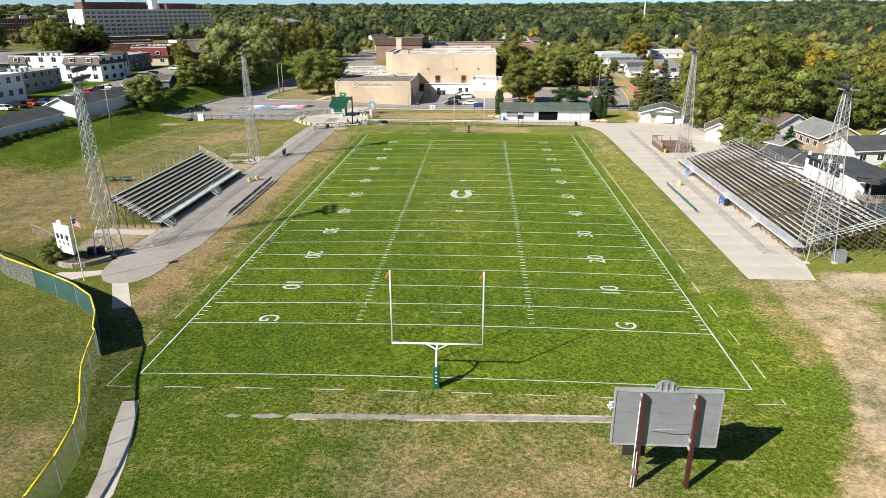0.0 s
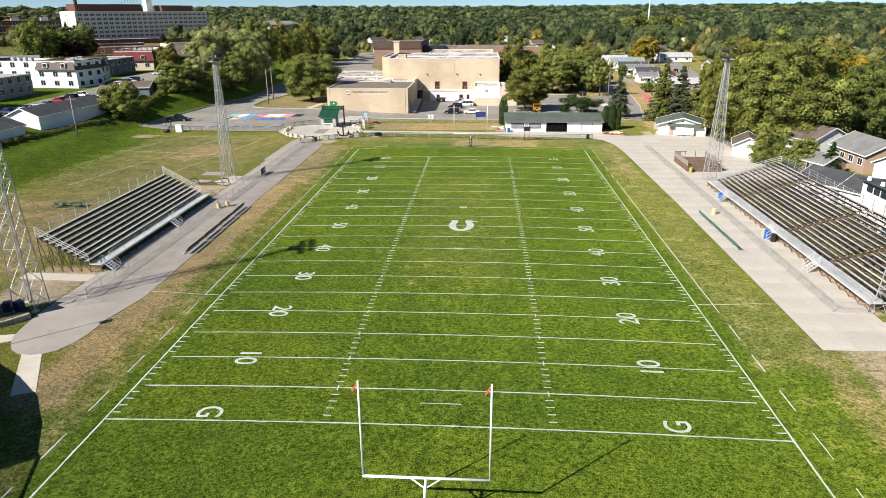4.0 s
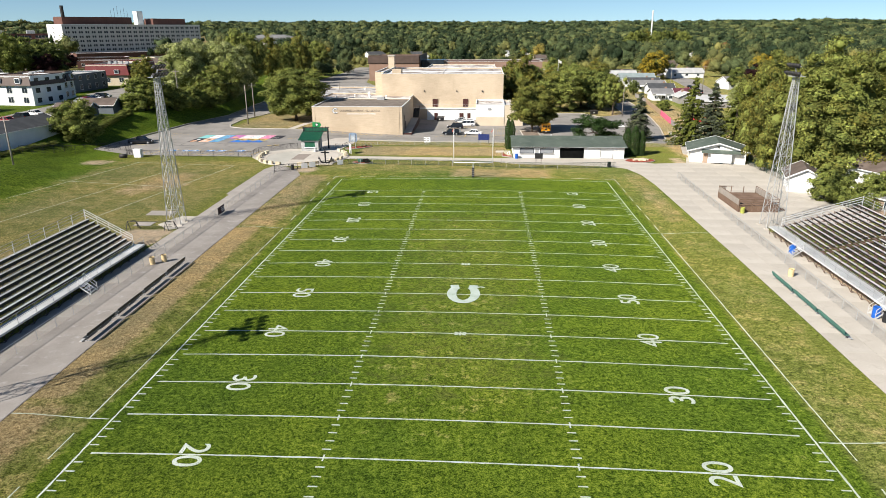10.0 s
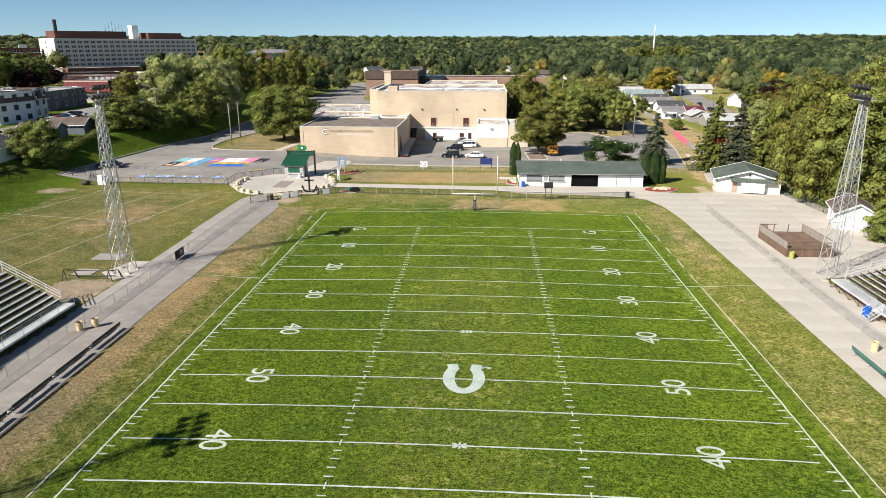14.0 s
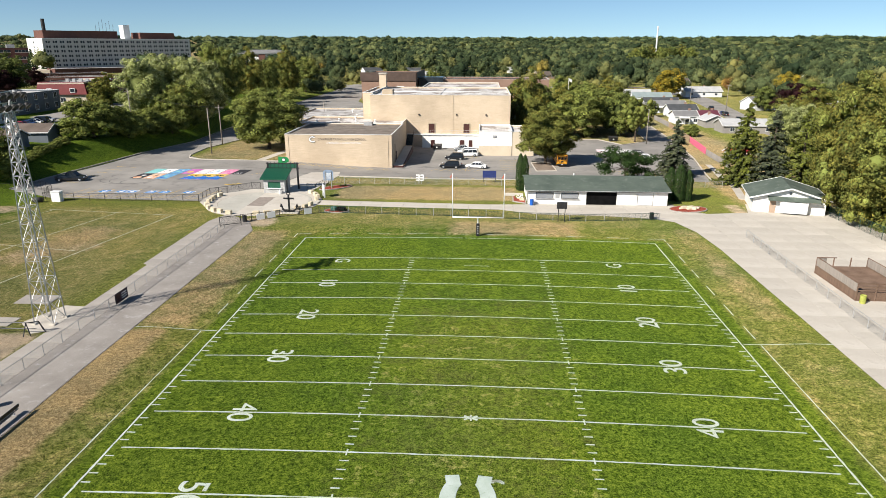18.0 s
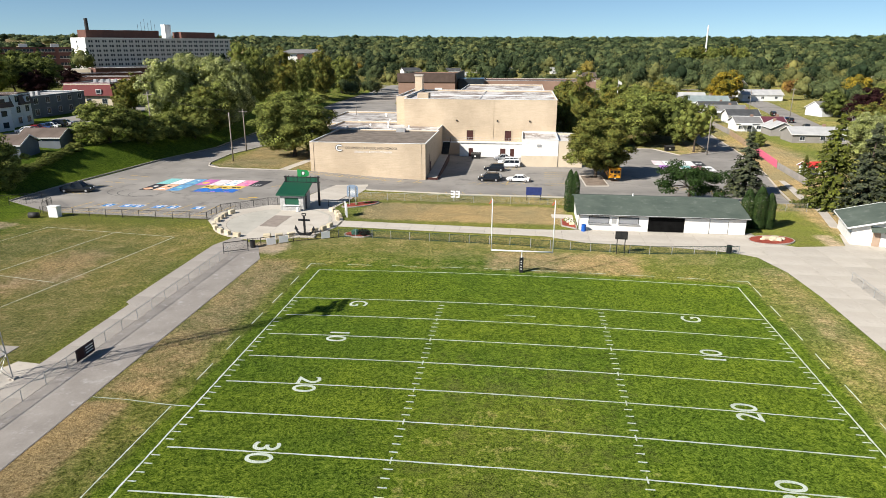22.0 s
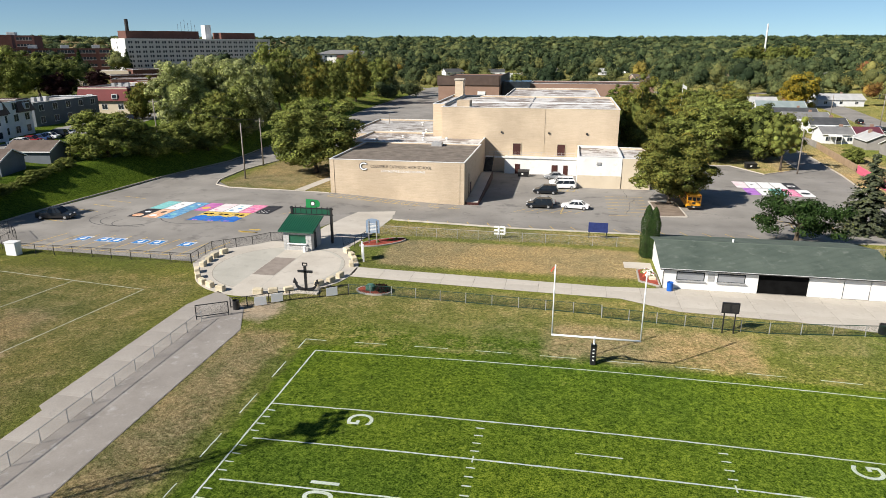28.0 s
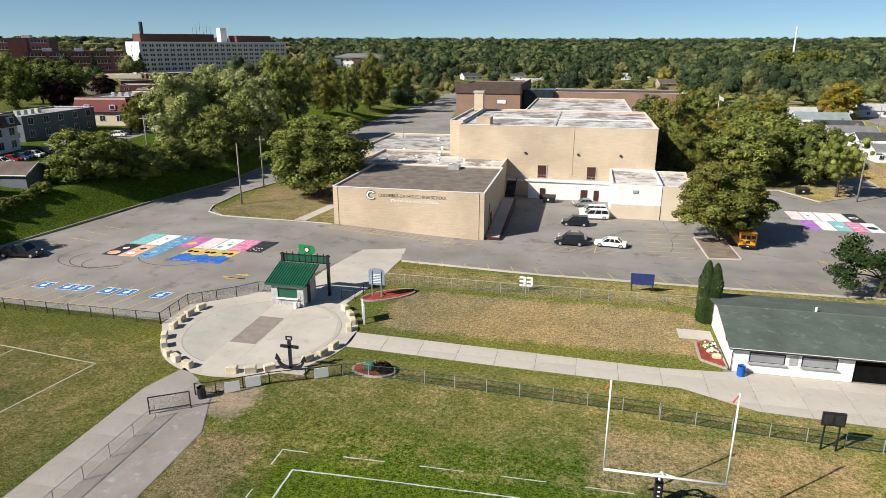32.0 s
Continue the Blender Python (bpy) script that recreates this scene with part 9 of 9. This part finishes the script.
kerb("kerb_2", "pale concrete kerb along the drive", [(-46, 162.7), (-58, 162.4), (-66, 162.8), (-70, 165), (-71.6, 169), (-72.2, 180), (-68.4, 199), (-60.5, 214.5)])
kerb("kerb_3", "pale concrete kerb below the bank", [(-88.2, 128), (-88.2, 139), (-83.2, 168), (-80.3, 190), (-80.8, 215), (-83.8, 265), (-87.3, 320), (-88.3, 390)], "concrete_grey")
kerb("kerb_4", "pale concrete kerb of the lawn", [(-29.8, 147.8), (-10, 146.0), (25, 145.8), (44, 147.3)])
kerb("kerb_5", "pale concrete kerb of the east drive", [(48.2, 150), (50.2, 160), (53.8, 180), (56.8, 205), (59.4, 244), (60.7, 300)])
kerb("kerb_6", "pale concrete kerb round the north lawn", [(14, 212.8), (35.5, 213.4), (40.5, 203.4), (49.5, 210.3), (52.1, 256)])
paved("pavement_lawn_walk", [(-53.0, 163.2), (-51.0, 163.2), (-48.8, 180), (-50.6, 180)], M["concrete"], "narrow concrete path across the lawn", 0.03, "pavement")
paved("pavement_east_walk", [(45.6, 128), (46.8, 127), (51.5, 147), (54.4, 164), (55.2, 172), (54.0, 172), (53.0, 164), (50.2, 148)], M["concrete"], "narrow concrete path along the drive", 0.028, "pavement")
M["wood_fence"] = surf("tan_board_fence", (0.30, 0.21, 0.13), (0.40, 0.29, 0.19), 0.6, 7, 0.85, per_piece=0.12)
M["pink_fence"] = surf("pink_fence", (0.60, 0.10, 0.18), (0.74, 0.18, 0.27), 0.6, 7, 0.7)
M["grey_boards"] = surf("weathered_grey_boards", (0.24, 0.22, 0.20), (0.36, 0.33, 0.30), 0.6, 7, 0.9, per_piece=0.14)


def board_fence(label, x0, y0, x1, y1, h, mat):
    ob = thing("board_fence", label, "fence", x0, y0, on(x0, y0), math.degrees(math.atan2(y1 - y0, x1 - x0)))
    d = math.hypot(x1 - x0, y1 - y0)
    n = int(d / 0.75)
    board = Geo().bevel_box(0, d / n - 0.03, -0.02, 0.02, 0.04, h, 0.008).mesh("board", M[mat])
    for k in range(n):
        part("board", board, None, ob).location = (k * d / n, 0, 0.03 * math.sin(k * 2.3))
    for z in (0.3, h - 0.35):
        part("rail", Geo().beam((0, 0.05, z), (d, 0.05, z), 0.05, 0.09), M[mat], ob)


board_fence("weathered grey board fence along the drive", 57.6, 166.0, 58.9, 187.0, 1.5, "grey_boards")
board_fence("bright pink board fence along the drive", 58.9, 187.4, 61.4, 209.5, 1.8, "pink_fence")
board_fence("tan wooden board fence along the drive", 61.6, 210.5, 65.3, 247.0, 1.7, "wood_fence")
board_fence("weathered grey board fence beside the gardens", 65.4, 247.5, 66.4, 272.0, 1.7, "grey_boards")
M["red_shed"] = surf("red_tarpaulin", (0.50, 0.03, 0.03), (0.64, 0.06, 0.05), 0.6, 7, 0.7)
gable_house("shed", "small white shed with a bright red roof", 64.4, 180.5, 10, 5.0, 3.4, 1.9, 2.7, "siding_white", M["red_shed"], 0)


# ---- vehicles ----
def car_kind(key, length, width, height, kind, paint):
    """Template of a car along local x, nose at +x."""
    ob = thing("car", "", "car")
    L, W = length / 2, width / 2
    z0, belt = 0.28, height * 0.60
    hood = {"sedan": 0.95, "suv": 0.9, "van": 0.7, "pickup": 1.0}[kind]
    low = Geo()
    secs = [(-L, 0.80, 0.55, belt * 0.86), (-L + 0.12, 0.95, z0, belt * 0.97), (-L + 0.7, 1.0, z0, belt), (0.0, 1.0, z0, belt), (L - 1.25, 1.0, z0, belt * 0.98), (L - 0.25, 0.95, z0, belt * 0.84), (L, 0.80, 0.45, belt * 0.68)]
    ringp = []
    for x, wf, a, b in secs:
        cur = [(x, -W * wf, a), (x, W * wf, a), (x, W * wf, (a + b) / 2), (x, W * wf * 0.93, b), (x, -W * wf * 0.93, b), (x, -W * wf, (a + b) / 2)]
        ringp += cur
    m = len(secs)
    low.add(ringp, [(5, 4, 3, 2, 1, 0), tuple(range(6 * m - 6, 6 * m))] + [(6 * k + i, 6 * k + (i + 1) % 6, 6 * k + 6 + (i + 1) % 6, 6 * k + 6 + i) for k in range(m - 1) for i in range(6)])
    part("body", low, M[paint], ob, smooth=False)
    front = L - hood - 0.25
    back = {"sedan": -L + 0.75, "suv": -L + 0.12, "van": -L + 0.1, "pickup": -L + 2.0}[kind]
    roof0, roof1 = front - 0.75, back + (0.65 if kind == "sedan" else 0.28)
    cab = Geo()
    a = [(front, W * 0.90), (back, W * 0.90)]
    b = [(roof0, W * 0.74), (roof1, W * 0.74)]
    v = [(a[0][0], -a[0][1], belt), (a[0][0], a[0][1], belt), (a[1][0], a[1][1], belt), (a[1][0], -a[1][1], belt), (b[0][0], -b[0][1], height - 0.06), (b[0][0], b[0][1], height - 0.06), (b[1][0], b[1][1], height - 0.06), (b[1][0], -b[1][1], height - 0.06)]
    cab.add(v, [(0, 1, 5, 4), (1, 2, 6, 5), (2, 3, 7, 6), (3, 0, 4, 7)])
    part("glass", cab, M["car_glass"], ob)
    part("roof", Geo().bevel_box(roof1, roof0, -W * 0.75, W * 0.75, height - 0.09, height, 0.04), M[paint], ob)
    for s in (-1, 1):
        pil = Geo()
        for f in (0.0, 0.36, 0.68, 1.0):
            xa, xb = front + (back - front) * f, roof0 + (roof1 - roof0) * f
            pil.beam((xa, s * W * 0.905, belt), (xb, s * W * 0.75, height - 0.05), 0.06, 0.07)
        part("pillar", pil, M[paint], ob)
        part("headlight", Geo().bevel_box(L - 0.22, L - 0.03, s * W * 0.62 - 0.2, s * W * 0.62 + 0.16, belt * 0.62, belt * 0.8, 0.03), M["white_gloss"], ob)
        part("tail_light", Geo().bevel_box(-L + 0.0, -L + 0.14, s * W * 0.68 - 0.15, s * W * 0.68 + 0.15, belt * 0.66, belt * 0.9, 0.03), M["tail_red"], ob)
        part("mirror", Geo().bevel_box(front - 0.25, front - 0.1, s * W * 1.0 - 0.08, s * W * 1.0 + 0.12, belt, belt + 0.15, 0.03), M[paint], ob)
        for x in (-L + 0.85, L - 0.9):
            w = part("wheel", Geo().tube((x, s * (W - 0.21), 0.33), (x, s * (W + 0.01), 0.33), 0.33, n=18), M["tyre"], ob, smooth=False)
            part("rim", Geo().tube((x, s * (W + 0.01), 0.33), (x, s * (W + 0.025), 0.33), 0.21, 0.17, 14), M["rim"], w)
    part("number_plate", Geo().box(-L - 0.012, -L + 0.002, -0.24, 0.24, 0.62, 0.76), M["white_wall"], ob)
    part("bumper", Geo().bevel_box(-L - 0.02, -L + 0.2, -W * 0.86, W * 0.86, 0.36, 0.56, 0.04).bevel_box(L - 0.2, L + 0.02, -W * 0.86, W * 0.86, 0.33, 0.5, 0.04), M["dark_steel"], ob)
    CARS[key] = ob


CARS = {}
M["car_glass"] = glassy("car_glass", (0.02, 0.025, 0.03), 0.05)
M["tyre"] = surf("tyre_rubber", (0.015, 0.015, 0.015), (0.03, 0.03, 0.03), 2, 9, 0.9)
M["rim"] = surf("alloy_rim", (0.45, 0.45, 0.46), (0.58, 0.58, 0.58), 2, 9, 0.35, 0.6)
M["tail_red"] = surf("red_lens", (0.25, 0.01, 0.01), (0.35, 0.02, 0.02), 2, 9, 0.2)
for key, c in (("car_black", (0.010, 0.011, 0.013)), ("car_white", (0.74, 0.74, 0.73)), ("car_grey", (0.22, 0.23, 0.24)), ("car_red", (0.30, 0.015, 0.02)), ("car_blue", (0.03, 0.06, 0.16)), ("car_silver", (0.42, 0.43, 0.44))):
    M[key] = surf(key, c, tuple(v * 1.15 for v in c), 0.6, 10, 0.25, 0.0, 0.6, 0.02)
for key, dims, kind, paint in (("black_suv", (4.7, 1.9, 1.75), "suv", "car_black"), ("white_sedan", (4.9, 1.85, 1.45), "sedan", "car_white"), ("white_van", (5.1, 1.98, 1.78), "van", "car_white"), ("grey_sedan", (4.6, 1.8, 1.46), "sedan", "car_grey"), ("black_pickup", (5.6, 1.95, 1.85), "pickup", "car_black"), ("red_sedan", (4.6, 1.8, 1.46), "sedan", "car_red"), ("blue_sedan", (4.6, 1.8, 1.46), "sedan", "car_blue"), ("silver_sedan", (4.7, 1.8, 1.46), "sedan", "car_silver")):
    car_kind(key, *dims, kind, paint)
CAR_LABELS = {"black_suv": "black sport utility car on asphalt", "white_sedan": "white saloon car on asphalt", "white_van": "white minivan parked by the annex", "grey_sedan": "grey saloon car parked on asphalt", "black_pickup": "black pickup parked below the bank", "red_sedan": "red saloon car parked by the flats", "blue_sedan": "dark blue saloon car parked by the flats", "silver_sedan": "silver saloon car parked by the flats"}
used = set()


def park(key, x, y, rz, label=""):
    m = pose(x, y, on(x, y) + 0.04, 0, 0, rz)
    ob = CARS[key] if key not in used else copy_thing(CARS[key], m)
    used.add(key)
    ob.matrix_basis = m
    tagged(ob, label or CAR_LABELS[key])


park("black_suv", -7.2, 163.9, 182, "black car with dark windows in the school car park")
park("white_sedan", -1.0, 164.2, 172, "white saloon car in the school car park")
park("grey_sedan", -6.8, 166.8, 182, "grey saloon car between parked cars")
park("black_suv", -6.6, 175.6, 180, "black car with dark windows in the school car park")
park("white_van", -3.4, 181.0, 186)
park("white_van", -3.6, 184.2, 184)
park("grey_sedan", -5.2, 190.5, 190)
park("black_pickup", -81.5, 136.5, 10)
for k, key in enumerate(("white_sedan", "black_suv", "red_sedan", "blue_sedan", "silver_sedan", "white_sedan", "grey_sedan", "red_sedan", "black_suv", "white_sedan")):
    park(key, -113.2, 99.0 + 5.1 * k, 165, CAR_LABELS[key] if "by the flats" in CAR_LABELS[key] else "parked car on the residents' car park")
for k, key in enumerate(("white_sedan", "red_sedan", "blue_sedan", "white_sedan", "black_suv", "silver_sedan")):
    park(key, -113.8 - 0.3 * k, 166.0 + 2.9 * k, 190, "parked car beside the flats")
for k, key in enumerate(("white_sedan", "black_suv", "silver_sedan", "blue_sedan", "white_sedan")):
    park(key, -119.5 - 0.8 * k, 206.0 + 3.4 * k, 195, "parked car near the red building")
for x, y, key in ((95.3, 259, "black_suv"), (95.8, 265.5, "black_pickup"), (98.2, 286.5, "black_suv"), (98.8, 291.5, "blue_sedan"), (100.5, 311, "black_suv"), (34.0, 318, "black_suv"), (36.5, 314, "white_sedan")):
    park(key, x, y, 81 if x > 60 else 20, "parked car along the street")
for key in list(CARS):
    if key not in used:
        park(key, -115, 155, 20)
paved("road_2", [(-119.5, 90), (-107, 90), (-107, 140), (-109, 175), (-116, 215), (-121, 262), (-129, 262), (-128.5, 222), (-128, 192), (-118, 186), (-118, 140)], M["asphalt"], "grey asphalt car park beside the flats", 0.03, "car park", 5)
paved("road_3", [(91, 225), (101, 222), (106, 280), (114, 330), (120, 372), (116, 420), (106, 420), (108, 372), (103, 330), (96, 280)], M["asphalt"], "grey asphalt residential street", 0.03, "road", 6)
paved("road_4", [(-135, 455), (130, 455), (130, 463), (-135, 463)], M["asphalt"], "grey asphalt cross street", 0.03, "road", 8)

M["bus_yellow"] = surf("bus_yellow", (0.72, 0.30, 0.012), (0.80, 0.36, 0.02), 0.5, 9, 0.35, spec=0.5)
bus = thing("school_bus", "yellow school bus parked under the tree", "bus", 19.2, 166.6, on(19.2, 166.6) + 0.04)
part("body", Geo().bevel_box(-1.22, 1.22, 0, 10.0, 0.55, 2.85, 0.16), M["bus_yellow"], bus)
part("hood", Geo().bevel_box(-1.05, 1.05, 10.0, 11.4, 0.55, 1.75, 0.12), M["bus_yellow"], bus)
for s in (-1, 1):
    for k in range(9):
        part("window", Geo().box(s * 1.222 - 0.01, s * 1.222 + 0.01, 0.6 + 1.02 * k, 1.45 + 1.02 * k, 1.75, 2.4), M["car_glass"], bus)
    part("stripe", Geo().box(s * 1.23 - 0.012, s * 1.23 + 0.012, 0.2, 9.8, 1.25, 1.33), M["black_metal"], bus)
    for y in (2.6, 9.6):
        w = part("wheel", Geo().tube((s * 0.9, y, 0.48), (s * 1.2, y, 0.48), 0.48, n=18), M["tyre"], bus)
        part("rim", Geo().tube((s * 1.2, y, 0.48), (s * 1.215, y, 0.48), 0.26, n=14), M["rim"], w)
    part("tail_light", Geo().tube((s * 0.95, -0.02, 1.45), (s * 0.95, 0.02, 1.45), 0.12, n=12).tube((s * 0.95, -0.02, 2.55), (s * 0.95, 0.02, 2.55), 0.12, n=12), M["tail_red"], bus)
    part("rear_window", Geo().box(s * 0.72 - 0.3, s * 0.72 + 0.3, -0.015, 0.015, 1.75, 2.3), M["car_glass"], bus)
part("rear_door", Geo().box(-0.36, 0.36, -0.02, 0.01, 0.85, 2.45), M["bus_yellow"], bus)
part("rear_door_window", Geo().box(-0.28, 0.28, -0.035, -0.022, 1.7, 2.3).box(-0.28, 0.28, -0.035, -0.022, 1.05, 1.45), M["car_glass"], bus)
part("bumper", Geo().bevel_box(-1.2, 1.2, -0.25, 0.0, 0.5, 0.8, 0.05), M["black_metal"], bus)
part("number_plate", Geo().box(-0.2, 0.2, -0.28, -0.252, 0.58, 0.7), M["white_wall"], bus)
dmp = thing("dumpster", "black steel dumpster against the terrace wall", "dumpster", -12.0, 192.2, on(-12, 192) + 0.04)
part("bin", Geo().add([(-1.1, -0.6, 0), (1.1, -0.6, 0), (1.1, 0.7, 0), (-1.1, 0.7, 0), (-1.2, -0.8, 1.1), (1.2, -0.8, 1.1), (1.2, 0.8, 1.35), (-1.2, 0.8, 1.35)], [(3, 2, 1, 0), (0, 1, 5, 4), (1, 2, 6, 5), (2, 3, 7, 6), (3, 0, 4, 7)]), M["black_metal"], dmp)
part("lid", Geo().slab([(-1.25, -0.85, 1.14), (1.25, -0.85, 1.14), (1.25, 0.85, 1.42), (-1.25, 0.85, 1.42)], 0.06), M["dark_steel"], dmp)
part("label", Geo().box(-0.4, 0.0, -0.79, -0.74, 0.5, 0.8), M["white_wall"], dmp)


# ---- paving slabs and worn strips ----
EAST = [(32.3, 12.8), (39.4, 12.8), (40.5, 18), (40.8, 72), (58, 76), (60.5, 84), (58.5, 106), (56.5, 122), (45.2, 124), (43.4, 118), (36.8, 116.8), (33.2, 118.4), (32.8, 121.9), (8.6, 121.9), (7.6, 121.6), (2.0, 121.2), (-27.6, 122.6), (-27.6, 119.3), (-12, 118.4), (3.4, 117.8), (9.0, 115.2), (20, 114.6), (27.5, 113.2), (30.0, 111.5), (31.6, 106), (32.2, 98), (32.5, 60)]
slabs(walk_e, EAST, 0.05, 3.7, M["concrete"])
WEST_L = [(-40.4, 17.2), (-37.8, 17.9), (-37.4, 60), (-37.6, 110.3), (-40.2, 112.0), (-41.4, 108), (-41.2, 87.6), (-40.6, 87), (-40.4, 70)]
slabs(walk_w, WEST_L, 0.05, 3.0, M["concrete_grey"])
M["grey_asphalt"] = surf("worn_asphalt_walk", (0.23, 0.207, 0.185), (0.315, 0.286, 0.258), 0.35, 9, 0.93, relief=0.2, stain=(0.37, 0.35, 0.33))
paved("pavement_west_track", [(-37.7, 18.2), (-31.95, 21.1), (-32.65, 60), (-32.95, 103), (-35.2, 108.1), (-37.5, 110.0), (-37.35, 60)], M["grey_asphalt"], "worn grey asphalt strip beside the field", 0.046, "pavement")
M["bare_strip"] = surf("cinder_runway", (0.20, 0.18, 0.16), (0.34, 0.31, 0.28), 0.9, 7, 0.95, relief=0.5, stain=(0.13, 0.13, 0.06))
M["bare_edge"] = surf("pale_bare_earth", (0.36, 0.29, 0.20), (0.56, 0.47, 0.35), 0.9, 7, 0.95, relief=0.5, stain=(0.16, 0.17, 0.06))
rs = random.Random(3)


def runway(x0, x1, half, lift, off, material, name, label):
    """A ragged strip of bare ground along the old runway."""
    n = max(3, int((x1 - x0) / 0.32))
    xs = [x0 + (x1 - x0) * k / n for k in range(n + 1)]
    pts = []
    for k, x in enumerate(xs):
        taper = min(1.0, 0.35 + 0.4 * min(k, n - k))
        y = -14.9 + 0.034 * (x + 15) + off
        ya, yb = y - half * taper * rs.uniform(0.6, 1.2), y + half * taper * rs.uniform(0.6, 1.2)
        pts += [(x, ya, on(x, ya) + lift + 0.012), (x, yb, on(x, yb) + lift + 0.012)]
    single(name, Geo().add(pts, [(2 * i, 2 * i + 2, 2 * i + 3, 2 * i + 1) for i in range(n)]), M[material], label, "ground", "structure")


for x0, x1, half in ((-15.0, -13.9, 0.30), (-13.2, -10.8, 0.26), (-10.5, 12.9, 0.33)):
    runway(x0, x1, half, 0.016, 0.0, "bare_strip", "bare_ground", "grey cinder strip of an old jumping runway")
runway(-10.0, -8.2, 0.13, 0.012, -0.38, "bare_edge", "bare_ground_edge", "pale bare earth beside the runway")
runway(-2.0, 13.2, 0.16, 0.012, -0.30, "bare_edge", "bare_ground_edge", "pale bare earth beside the runway")
runway(2.0, 13.2, 0.12, 0.012, 0.36, "bare_edge", "bare_ground_edge", "pale bare earth beside the runway")
bin_copy = copy_thing(dmp, pose(39.4, 211.2, on(39.4, 211.2) + 0.04, 0, 0, 12))
tagged(bin_copy, "black steel dumpster beside the tree island", "dumpster")
